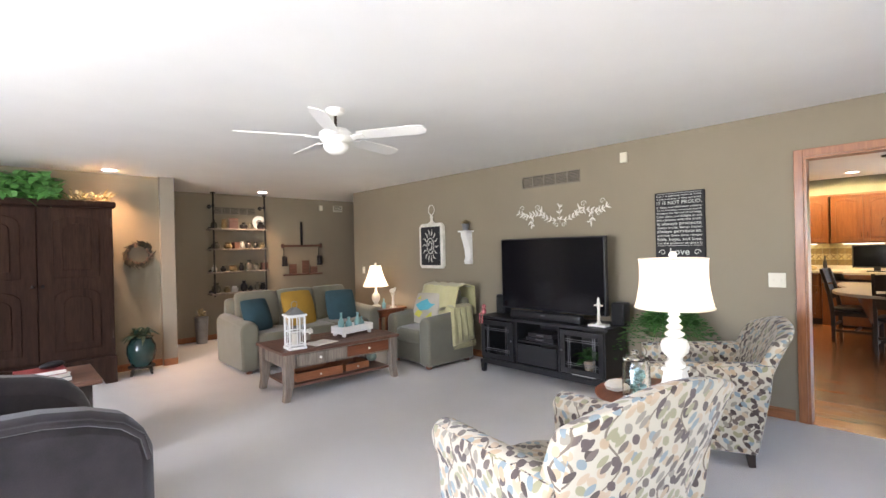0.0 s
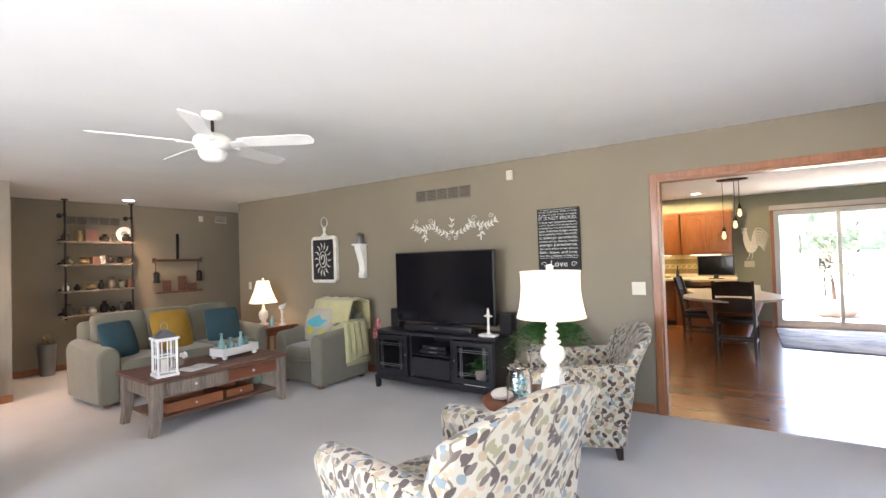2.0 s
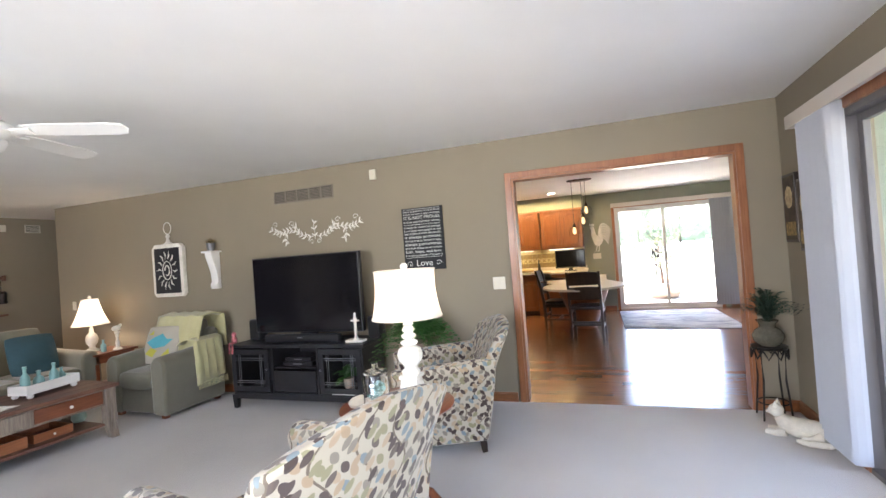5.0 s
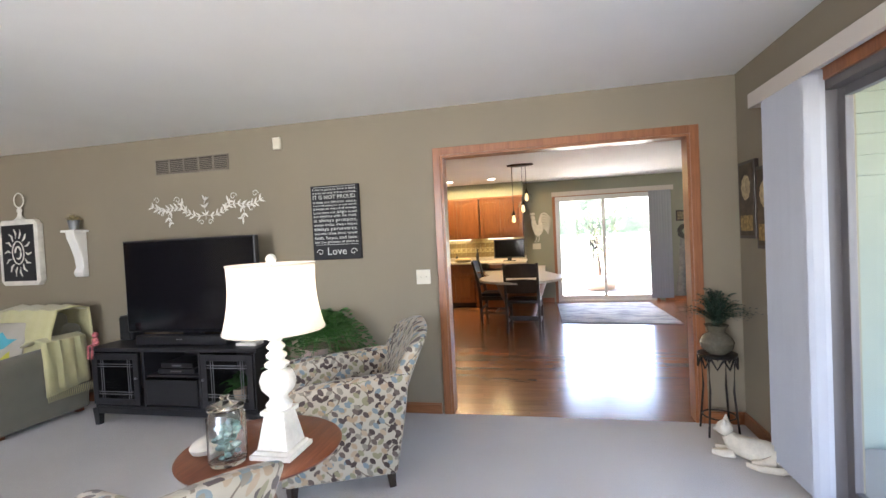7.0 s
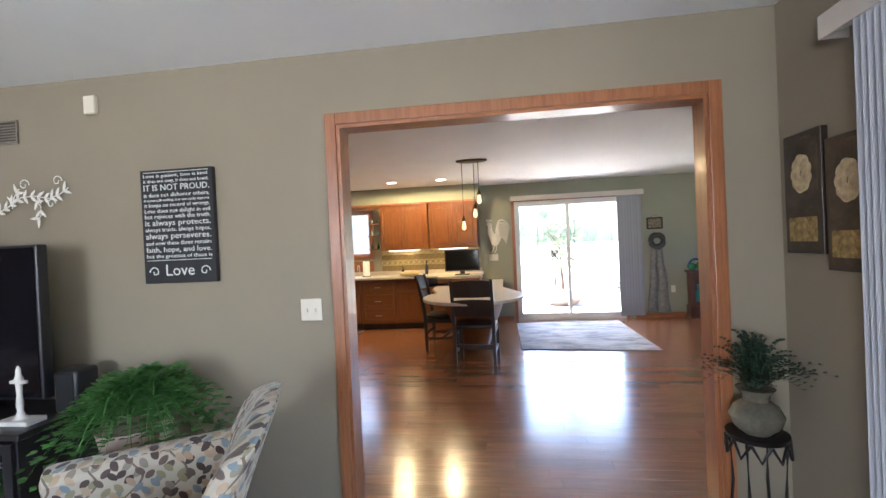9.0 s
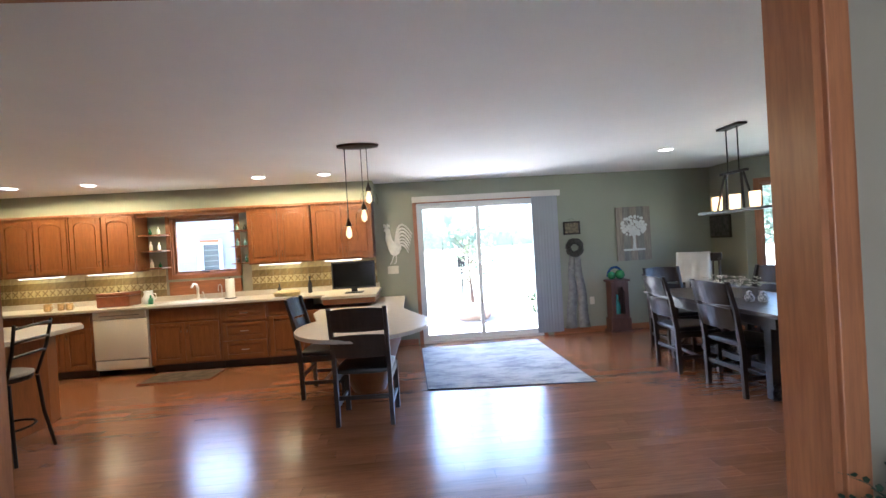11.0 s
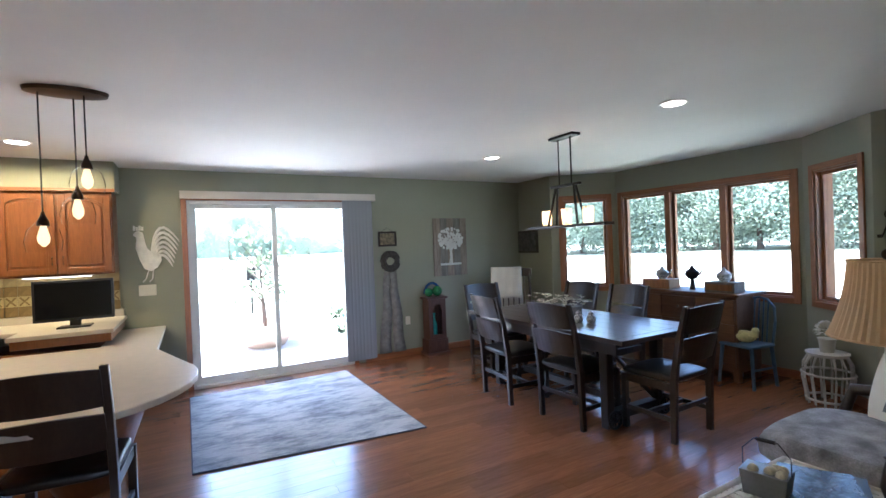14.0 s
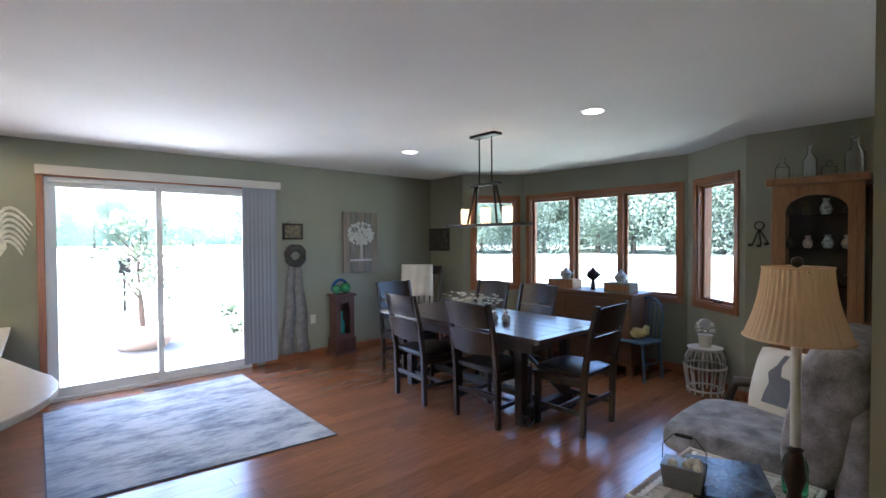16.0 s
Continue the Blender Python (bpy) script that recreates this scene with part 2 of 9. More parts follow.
DARK_WOOD = wood("dark_walnut_stain", (0.013, 0.008, 0.006), (0.036, 0.022, 0.015), 0.36, axis=2, coat=0.1)
DARK_TOP = wood("dark_tabletop", (0.03, 0.02, 0.015), (0.075, 0.048, 0.035), 0.3, axis=0, coat=0.3)
ARMOIRE_WOOD = wood("old_brown_pine", (0.016, 0.008, 0.0055), (0.040, 0.020, 0.013), 0.8, axis=2)
ARMOIRE_WOOD.node_tree.nodes["Principled BSDF"].inputs["Specular IOR Level"].default_value = 0.12
RUSTIC_GREY = wood("weathered_grey_wood", (0.12, 0.09, 0.07), (0.34, 0.28, 0.22), 0.7, axis=2, scale=1.4, relief=0.4)
RUSTIC_RED = wood("rustic_reddish_wood", (0.07, 0.028, 0.018), (0.20, 0.095, 0.06), 0.5, axis=0, scale=1.2, relief=0.3)
CHERRY = wood("cherry_wood", (0.13, 0.035, 0.015), (0.26, 0.085, 0.035), 0.3, axis=0, coat=0.3)
HUTCH_WOOD = wood("golden_oak", (0.19, 0.085, 0.033), (0.34, 0.165, 0.07), 0.4, axis=2)
GREY_BOARD = wood("grey_barn_board", (0.10, 0.09, 0.08), (0.26, 0.24, 0.21), 0.8, axis=2, relief=0.4)
WHITE = surf("white_paint", (0.78, 0.77, 0.74), 0.45, vary=0.03, relief=0.04)
OFFWHITE = surf("chippy_white_paint", (0.72, 0.69, 0.62), 0.6, vary=0.12, scale=14, grain=90, relief=0.3)
IVORY = surf("ivory_plastic", (0.62, 0.57, 0.46), 0.4, vary=0.02, relief=0)
BLACK = surf("black_furniture_paint", (0.016, 0.016, 0.018), 0.38, vary=0.2, relief=0.05)
SCREEN = surf("screen_black", (0.006, 0.006, 0.008), 0.12, vary=0.05, relief=0)
BLACK_PLASTIC = surf("black_plastic", (0.012, 0.012, 0.014), 0.35, vary=0.1, relief=0)
IRON = surf("black_iron", (0.025, 0.022, 0.02), 0.45, metal=0.7, vary=0.2, relief=0.1)
BRONZE = surf("oil_rubbed_bronze", (0.05, 0.032, 0.022), 0.35, metal=0.8, vary=0.2, relief=0.05)
STEEL = surf("brushed_steel", (0.55, 0.55, 0.55), 0.3, metal=1.0, vary=0.05, relief=0.03)
PEWTER = surf("grey_metal", (0.28, 0.29, 0.30), 0.4, metal=0.8, vary=0.2, relief=0.1)
ALU = surf("white_aluminium", (0.62, 0.62, 0.60), 0.4, metal=0.0, vary=0.02, relief=0)
GREY_ALU = surf("grey_aluminium_frame", (0.13, 0.12, 0.12), 0.45, vary=0.03, relief=0)
OLIVE = surf("olive_slipcover", (0.165, 0.155, 0.11), 0.9, vary=0.08, scale=5, grain=260, relief=0.3, sheen=0.3)
GREY_SUEDE = surf("grey_microfibre", (0.032, 0.026, 0.028), 0.85, vary=0.3, scale=7, grain=200, relief=0.25, spec=0.15, sheen=0.25)
TEAL = surf("teal_fabric", (0.025, 0.065, 0.08), 0.85, vary=0.12, scale=8, grain=220, relief=0.3)
MUSTARD = surf("mustard_fabric", (0.34, 0.19, 0.02), 0.85, vary=0.1, scale=8, grain=220, relief=0.3)
LINEN = surf("natural_linen", (0.42, 0.38, 0.31), 0.9, vary=0.06, grain=260, relief=0.3)
THROW = surf("pale_yellow_throw", (0.50, 0.46, 0.24), 0.95, vary=0.08, scale=6, grain=160, relief=0.6, sheen=0.3)
AQUA = surf("aqua_paint", (0.08, 0.36, 0.42), 0.8, vary=0.1, relief=0.1)
LIME = surf("yellow_green_print", (0.50, 0.46, 0.06), 0.8, vary=0.1, relief=0.1)
CREAM_CLOTH = surf("cream_blanket", (0.66, 0.63, 0.55), 0.95, vary=0.05, grain=160, relief=0.6)
LEATHER = surf("black_leather", (0.012, 0.011, 0.012), 0.3, vary=0.2, grain=140, relief=0.2)
COUNTER = surf("cream_laminate", (0.52, 0.46, 0.385), 0.3, vary=0.05, scale=12, grain=200, relief=0.02)
APPLIANCE = surf("almond_enamel", (0.62, 0.55, 0.42), 0.25, vary=0.02, relief=0)
TILE = surf("cream_backsplash_tile", (0.44, 0.36, 0.19), 0.35, vary=0.15, scale=10, grain=60, relief=0.1)
TILE_DARK = surf("brown_backsplash_tile", (0.22, 0.15, 0.06), 0.4, vary=0.2, scale=14, grain=60, relief=0.1)
BLIND = surf("grey_vinyl_slat", (0.33, 0.335, 0.355), 0.6, vary=0.02, relief=0.05)
VALANCE = surf("valance_vinyl", (0.55, 0.50, 0.44), 0.6, vary=0.03, relief=0.05)
GREEN_LEAF = surf("fern_leaf", (0.065, 0.21, 0.04), 0.55, vary=0.35, scale=20, relief=0)
DARK_LEAF = surf("dark_green_leaf", (0.02, 0.055, 0.03), 0.55, vary=0.35, scale=20, relief=0)
DRY_LEAF = surf("dried_flowers", (0.40, 0.32, 0.16), 0.85, vary=0.4, scale=30, relief=0)
CREAM_FLOWER = surf("cream_flowers", (0.62, 0.58, 0.46), 0.85, vary=0.3, scale=30, relief=0)
CERAMIC = surf("cream_ceramic", (0.60, 0.57, 0.50), 0.3, vary=0.1, scale=10, relief=0.05)
STONEWARE = surf("green_brown_glaze", (0.12, 0.11, 0.08), 0.25, vary=0.3, scale=8, relief=0.05)
BLUE_PAINT = surf("slate_blue_paint", (0.06, 0.12, 0.19), 0.5, vary=0.25, scale=14, relief=0.2)
GREY_CARVED = surf("grey_washed_wood", (0.20, 0.17, 0.15), 0.7, vary=0.25, scale=12, relief=0.3)
CLOCK_WOOD = wood("reddish_brown_wood", (0.05, 0.02, 0.015), (0.12, 0.055, 0.04), 0.5, axis=2)
RED = surf("red_enamel", (0.20, 0.02, 0.02), 0.5, vary=0.1, relief=0)
TERRA = surf("terracotta", (0.50, 0.36, 0.29), 0.8, vary=0.15, relief=0.1)
BURLAP = surf("grey_burlap", (0.22, 0.21, 0.19), 0.95, vary=0.2, scale=20, grain=200, relief=0.6)
SIGN_BLACK = surf("chalkboard_black", (0.02, 0.02, 0.022), 0.8, vary=0.2, relief=0.1)
CHALK = surf("chalk_white", (0.62, 0.62, 0.58), 0.8, vary=0.1, relief=0)
GRASS = surf("lawn", (0.24, 0.245, 0.18), 0.95, vary=0.25, scale=0.3, grain=8, relief=0.4, dist=0.03)
PAVER = surf("concrete_patio", (0.38, 0.36, 0.33), 0.85, vary=0.1, scale=2, grain=60, relief=0.2)
SIDING_GREEN = surf("grey_green_siding", (0.27, 0.30, 0.245), 0.7, vary=0.06, relief=0.05)
SIDING = surf("pale_siding", (0.27, 0.265, 0.25), 0.7, vary=0.04, relief=0.05)
SHRUB = surf("pale_shrub_leaf", (0.20, 0.24, 0.15), 0.6, vary=0.25, scale=15, relief=0)
FOREST = surf("tree_foliage", (0.20, 0.24, 0.19), 0.8, vary=0.2, scale=1.2, grain=12, relief=0.3)
fm_ = FOREST.node_tree
tl_, mx_ = fm_.nodes.new("ShaderNodeBsdfTranslucent"), fm_.nodes.new("ShaderNodeMixShader")
tl_.inputs[0].default_value, mx_.inputs[0].default_value = (0.24, 0.30, 0.22, 1), 0.5
fm_.links.new(fm_.nodes["Principled BSDF"].outputs[0], mx_.inputs[1])
fm_.links.new(tl_.outputs[0], mx_.inputs[2])
fm_.links.new(mx_.outputs[0], fm_.nodes["Material Output"].inputs[0])
BARK = surf("bark", (0.12, 0.09, 0.07), 0.9, vary=0.3, relief=0.4)
SHADE_WHITE = shade_mat("white_shade_cloth", (0.76, 0.72, 0.65), 1)
SHADE_TAN = shade_mat("tan_pleated_cloth", (0.86, 0.64, 0.40), 0)
GLOW_BULB = glow("lit_bulb", (1.0, 0.72, 0.38), 1.2)
GLOW_EDISON = glow("edison_bulb", (1.0, 0.62, 0.26), 0.14)
GLOW_CAN = glow("lit_downlight", (1.0, 0.9, 0.75), 0.8)
GLOW_STRIP = glow("lit_strip", (1.0, 0.88, 0.6), 0.5)
GLASS = glass_mat("clear_glass")
AQUA_GLASS = glass_mat("aqua_glass", (0.55, 0.85, 0.85), 0.1)
GREEN_GLASS = glass_mat("green_glass", (0.1, 0.6, 0.3), 0.02)
PANE = pane_mat()
THIN_GLASS = pane_mat("thin_lamp_glass", 0.03, (0.97, 0.97, 0.96))
BROWN_OAK = wood("brown_sideboard_oak", (0.07, 0.032, 0.015), (0.17, 0.08, 0.038), 0.45, axis=0)
FLORAL = surf("faded_floral_upholstery", (0.26, 0.25, 0.25), 0.9, vary=0.55, scale=9, grain=120, relief=0.3, sheen=0.2)
SOFA_BACK = surf("mauve_floral_upholstery", (0.25, 0.22, 0.22), 0.9, vary=0.5, scale=11, grain=120, relief=0.3, sheen=0.2)
LEAF_FABRIC = leaf_fabric()
RUG = rug_mat()
VENT = surf("tan_vent", (0.20, 0.17, 0.13), 0.6, vary=0.03, relief=0)

# ---- mesh tools ----
def bx(bm, x0, x1, y0, y1, z0, z1):
    c = Matrix.Translation(((x0 + x1) / 2, (y0 + y1) / 2, (z0 + z1) / 2)) @ Matrix.Diagonal((abs(x1 - x0), abs(y1 - y0), abs(z1 - z0), 1))
    return bmesh.ops.create_cube(bm, size=1, matrix=c)["verts"]


def cyl(bm, a, b, r0, r1=None, seg=16):
    a, b = Vector(a), Vector(b)
    r1 = r0 if r1 is None else r1
    q = (b - a).to_track_quat("Z", "Y").to_matrix().to_4x4()
    return bmesh.ops.create_cone(bm, cap_ends=True, segments=seg, radius1=r0, radius2=r1, depth=(b - a).length, matrix=Matrix.Translation((a + b) / 2) @ q)["verts"]


def ball(bm, c, r, s=(1, 1, 1), u=16, v=10):
    return bmesh.ops.create_uvsphere(bm, u_segments=u, v_segments=v, radius=r, matrix=Matrix.Translation(c) @ Matrix.Diagonal((*s, 1)))["verts"]


def lathe(bm, profile, c=(0, 0, 0), seg=24, s=(1, 1)):
    """Turns (radius, height) pairs round the z axis."""
    rings = []
    for r, z in profile:
        r = max(r, 0.0006)
        rings.append([bm.verts.new((c[0] + r * s[0] * math.cos(2 * math.pi * i / seg), c[1] + r * s[1] * math.sin(2 * math.pi * i / seg), c[2] + z)) for i in range(seg)])
    for lo, hi in zip(rings, rings[1:]):
        for i in range(seg):
            bm.faces.new((lo[i], lo[(i + 1) % seg], hi[(i + 1) % seg], hi[i]))
    return rings


def closed_lathe(bm, profile, c=(0, 0, 0), seg=24, s=(1, 1)):
    rings = lathe(bm, profile, c, seg, s)
    bm.faces.new(list(reversed(rings[0])))
    bm.faces.new(rings[-1])


def tube(bm, pts, r, seg=8, closed=False):
    """A round bar that follows points."""
    pts = [Vector(p) for p in pts]
    n, rings = len(pts), []
    for i, p in enumerate(pts):
        d = (pts[(i + 1) % n] - pts[i - 1]) if closed else (pts[min(i + 1, n - 1)] - pts[max(i - 1, 0)])
        q = d.to_track_quat("Z", "Y")
        rr = r[i] if isinstance(r, (list, tuple)) else r
        rings.append([bm.verts.new(p + q @ Vector((rr * math.cos(2 * math.pi * k / seg), rr * math.sin(2 * math.pi * k / seg), 0))) for k in range(seg)])
    pairs = list(zip(rings, rings[1:])) + ([(rings[-1], rings[0])] if closed else [])
    for lo, hi in pairs:
        for k in range(seg):
            bm.faces.new((lo[k], lo[(k + 1) % seg], hi[(k + 1) % seg], hi[k]))
    if not closed:
        bm.faces.new(list(reversed(rings[0])))
        bm.faces.new(rings[-1])


def prism(bm, pts, z0, z1, axis="z"):
    """A flat outline given depth along an axis."""
    def p(a, b, h):
        return {"z": (a, b, h), "y": (a, h, b), "x": (h, a, b)}[axis]
    lo, hi = [bm.verts.new(p(a, b, z0)) for a, b in pts], [bm.verts.new(p(a, b, z1)) for a, b in pts]
    n = len(pts)
    bm.faces.new(list(reversed(lo)))
    bm.faces.new(hi)
    for i in range(n):
        bm.faces.new((lo[i], lo[(i + 1) % n], hi[(i + 1) % n], hi[i]))


def cushion(bm, cx, cy, cz, sx, sy, sz, puff=0.5, n=10, m=None):
    """A soft pillow-like block: thick in the middle, thinner at its seams."""
    before = set(bm.verts)
    verts = bmesh.ops.create_cube(bm, size=2)["verts"]
    faces = list({f for v in verts for f in v.link_faces})
    edges = list({e for f in faces for e in f.edges})
    bmesh.ops.subdivide_edges(bm, edges=edges, cuts=n, use_grid_fill=True)
    vs = [v for v in bm.verts if v not in before]
    for v in vs:
        x, y, z = v.co
        fx = 1 - 0.06 * (abs(y) ** 6 + abs(z) ** 4)
        fy = 1 - 0.06 * (abs(x) ** 6 + abs(z) ** 4)
        fz = 1 - puff * 0.5 * (abs(x) ** 3 + abs(y) ** 3)
        co = Vector((x * fx * sx / 2, y * fy * sy / 2, z * max(fz, 0.12) * sz / 2))
        v.co = (m @ co if m else co) + Vector((cx, cy, cz))
    return vs


def rounded(bm, x0, x1, y0, y1, z0, z1, r=0.04, seg=4):
    vs = bx(bm, x0, x1, y0, y1, z0, z1)
    es = list({e for v in vs for e in v.link_edges})
    bmesh.ops.bevel(bm, geom=es, offset=min(r, abs(x1 - x0) * 0.48, abs(y1 - y0) * 0.48, abs(z1 - z0) * 0.48), segments=seg, profile=0.5, affect="EDGES")


def part(name, bm, material, parent=None, label="", bevel=0.0, smooth=False, kind=""):
    me = bpy.data.meshes.new(name)
    bmesh.ops.recalc_face_normals(bm, faces=bm.faces)
    bm.to_mesh(me)
    bm.free()
    for mt in (material if isinstance(material, (list, tuple)) else [material]):
        me.materials.append(mt)
    if smooth:
        me.polygons.foreach_set("use_smooth", [True] * len(me.polygons))
        me.set_sharp_from_angle(angle=radians(40))
    ob = new(name, me)
    if parent:
        ob.parent = parent
    if bevel:
        b = ob.modifiers.new("edge", "BEVEL")
        b.width, b.segments, b.limit_method = bevel, 2, "ANGLE"
        b.harden_normals = False
    return tagged(ob, label, "", "", kind)


def thing(name, label, category, x=0, y=0, z=0, rz=0, group="", kind="", rx=0, ry=0):
    ob = new(name)
    ob.matrix_world = pose(x, y, z, rx, ry, rz)
    ob.empty_display_size = 0.1
    return tagged(ob, label, category, group, kind)


def box_part(name, dims, material, parent, label="", bevel=0.003, kind=""):
    bm = bmesh.new()
    bx(bm, *dims)
    return part(name, bm, material, parent, label, bevel, kind=kind)


def structure(name, dims, material, bevel=0.0):
    ob = box_part(name, dims, material, None, "", bevel)
    return tagged(ob, kind="structure")


def quad_leaf(bm, base, direction, length, width, droop=0.3, up=Vector((0, 0, 1)), seg=3):
    """A pointed leaf blade with a fold, bending down."""
    d = Vector(direction).normalized()
    side = d.cross(up)
    if side.length < 0.01:
        side = Vector((1, 0, 0))
    side.normalize()
    prev = None
    for i in range(seg + 1):
        f = i / seg
        p = Vector(base) + d * length * f + Vector((0, 0, -droop * length * f * f))
        w = width * math.sin(math.pi * min(0.15 + 0.85 * f, 1.0)) * 0.5 + 0.0004
        a, b = bm.verts.new(p - side * w), bm.verts.new(p + side * w)
        if prev:
            bm.faces.new((prev[0], prev[1], b, a))
        prev = (a, b)

# ---- walls, floors, ceiling ----
H = 2.42


def wall(name, p0, p1, mat_, thick=0.12, z0=0.0, z1=H, openings=(), inner=None):
    """A wall from p0 to p1; its thickness lies to the right of that way. openings: (from, to, bottom, top) along it."""
    p0, p1 = Vector((*p0, 0)), Vector((*p1, 0))
    d = p1 - p0
    length, ang = d.length, math.atan2(d.y, d.x)
    bm = bmesh.new()
    s = 0.0
    for a, b, lo, hi in sorted(openings):
        if a > s:
            bx(bm, s, a, -thick, 0, z0, z1)
        if lo > z0:
            bx(bm, a, b, -thick, 0, z0, lo)
        if hi < z1:
            bx(bm, a, b, -thick, 0, hi, z1)
        s = b
    if s < length:
        bx(bm, s, length, -thick, 0, z0, z1)
    bmesh.ops.transform(bm, matrix=Matrix.Translation(p0) @ Matrix.Rotation(ang, 4, "Z"), verts=bm.verts)
    return tagged(part(name, bm, mat_), kind="structure")


OPEN_L, OPEN_R, OPEN_T = 0.62, -1.17, 2.045
# wall between living room and kitchen: a tan skin and a green skin
wall("wall_tv", (6.0, 6.91), (6.0, -1.47), WALL_TAN, -0.06, openings=[(6.91 - OPEN_L, 6.91 - OPEN_R, 0, OPEN_T)])
wall("wall_kitchen_west", (6.12, -1.84), (6.12, 6.85), WALL_GREEN, -0.06, openings=[(1.84 + OPEN_R, 1.84 + OPEN_L, 0, OPEN_T)])
wall("wall_south_living", (6.0, -1.47), (-1.5, -1.47), WALL_TAN, -0.15, openings=[(0.97, 3.05, 0, 2.05), (4.1, 6.0, 0.2, 2.1)])
wall("wall_west_living", (-1.5, -1.47), (-1.5, 6.85), WALL_TAN, -0.15, openings=[(1.2, 4.8, 0.45, 2.2)])
wall("wall_north_living", (-1.5, 6.80), (3.0, 6.80), WALL_TAN, -0.12)
# The post's tan is lightened to carry the light on its corner edge.
wall("wall_post", (3.0, 6.72), (3.16, 6.72), surf("lit_edge_tan_paint", (0.27, 0.235, 0.185), 0.75, vary=0.03, relief=0.05), -0.20)
wall("wall_alcove_west", (2.2, 6.92), (2.2, 8.15), WALL_TAN, -0.12)
wall("wall_alcove_north", (2.2, 8.15), (8.1, 8.15), WALL_TAN, -0.12)
wall("wall_hall_end", (8.0, 8.15), (8.0, 6.85), WALL_TAN, -0.12)
wall("wall_kitchen_north", (6.06, 6.79), (12.0, 6.79), WALL_GREEN, -0.06)
wall("wall_hall_south", (8.0, 6.91), (6.06, 6.91), WALL_TAN, -0.06)
SL_L, SL_R, SL_T = -0.38, -2.21, 2.09
wall("wall_slider", (11.95, 6.79), (11.95, -4.95), WALL_GREEN, -0.15, openings=[(6.79 - 3.16, 6.79 - 2.25, 1.25, 2.06), (6.79 - SL_L, 6.79 - SL_R, 0, SL_T)])
A_, B_, C_, D_, E_ = (11.22, -4.95), (10.66, -5.65), (8.45, -5.75), (7.74, -5.2), (6.87, -5.2)
wall("wall_bay_east", (12.1, -4.95), A_, WALL_GREEN, -0.15)
LEN_AB, LEN_BC, LEN_CD = math.dist(A_, B_), math.dist(B_, C_), math.dist(C_, D_)
WZ0, WZ1 = 0.82, 2.06
wall("wall_bay_left", A_, B_, WALL_GREEN, -0.15, openings=[(0.17, LEN_AB - 0.12, WZ0, WZ1)])
wall("wall_bay_middle", B_, C_, WALL_GREEN, -0.15, openings=[(0.1, LEN_BC - 0.1, WZ0, WZ1)])
wall("wall_bay_right", C_, D_, WALL_GREEN, -0.15, openings=[(0.17, LEN_CD - 0.14, WZ0, WZ1)])
wall("wall_bay_west", D_, E_, WALL_GREEN, -0.15)
wall("wall_dining_west", E_, (6.53, -1.93), WALL_GREEN, -0.12)
wall("wall_dining_return", (6.53, -1.93), (6.0, -1.93), WALL_GREEN, 0.09)
structure("floor_carpet", (-1.5, 6.0, -1.47, 6.85, -0.12, 0.0), CARPET)
structure("floor_carpet_alcove", (2.2, 8.0, 6.85, 8.15, -0.12, 0.0), CARPET)
subfloor = structure("floor", (6.0, 12.1, -5.9, 6.79, -0.12, -0.012), DARK_WOOD)
ceil_bm = bmesh.new()
bx(ceil_bm, -1.7, 12.15, -1.6, 8.3, H, H + 0.15)
bx(ceil_bm, 6.0, 12.15, -5.0, -1.6, H, H + 0.15)
prism(ceil_bm, [(11.3, -5.0), (6.7, -5.0), (6.7, -5.3), (7.75, -5.3), (8.42, -5.9), (10.75, -5.8), (11.4, -5.05)], H, H + 0.15)
tagged(part("ceiling", ceil_bm, CEIL), kind="structure")
# Unseen slabs over the house, their eaves sized to block direct sun indoors.
structure("unseen_eave_main", (-2.4, 12.9, -2.4, 9.1, 2.60, 2.75), SIDING)
# Unseen slab added only to shade the patio and the siding beside it.
structure("unseen_patio_shade", (2.3, 5.1, -5.2, -2.4, 2.60, 2.75), SIDING)
structure("unseen_eave_dining", (5.1, 12.9, -6.8, -2.4, 2.60, 2.75), SIDING)
structure("soffit", (11.60, 11.95, 0.22, 6.79, 2.14, H), WALL_GREEN)


def casing(name, origin, ang, w0, w1, top, z0=0.0, width=0.058, mats=(OAK, OAK_H), depth=0.018, sill=False):
    """Oak boards round an opening on the face of a wall; local x runs along the wall, local y into the room."""
    ob = thing(name, "", "", *origin, ang, kind="structure")
    box_part("casing_board", (w0 - width, w0, 0, depth, z0, top + width), mats[0], ob)
    box_part("casing_board", (w1, w1 + width, 0, depth, z0, top + width), mats[0], ob)
    box_part("casing_head", (w0, w1, 0, depth, top, top + width), mats[0], ob)
    if sill:
        box_part("casing_sill", (w0 - width, w1 + width, 0, depth * 1.6, z0 - width, z0), mats[0], ob)
    return ob


casing("trim", (6.0, 0, 0), 90, OPEN_R, OPEN_L, OPEN_T)
casing("trim", (6.12, 0, 0), -90, -OPEN_L, -OPEN_R, OPEN_T)
jl = structure("trim_jamb", (5.995, 6.125, OPEN_L - 0.018, OPEN_L, 0, OPEN_T), OAK)
structure("trim_jamb", (5.995, 6.125, OPEN_R, OPEN_R + 0.018, 0, OPEN_T), OAK)
structure("trim_jamb", (5.995, 6.125, OPEN_R + 0.018, OPEN_L - 0.018, OPEN_T - 0.018, OPEN_T), OAK_H)


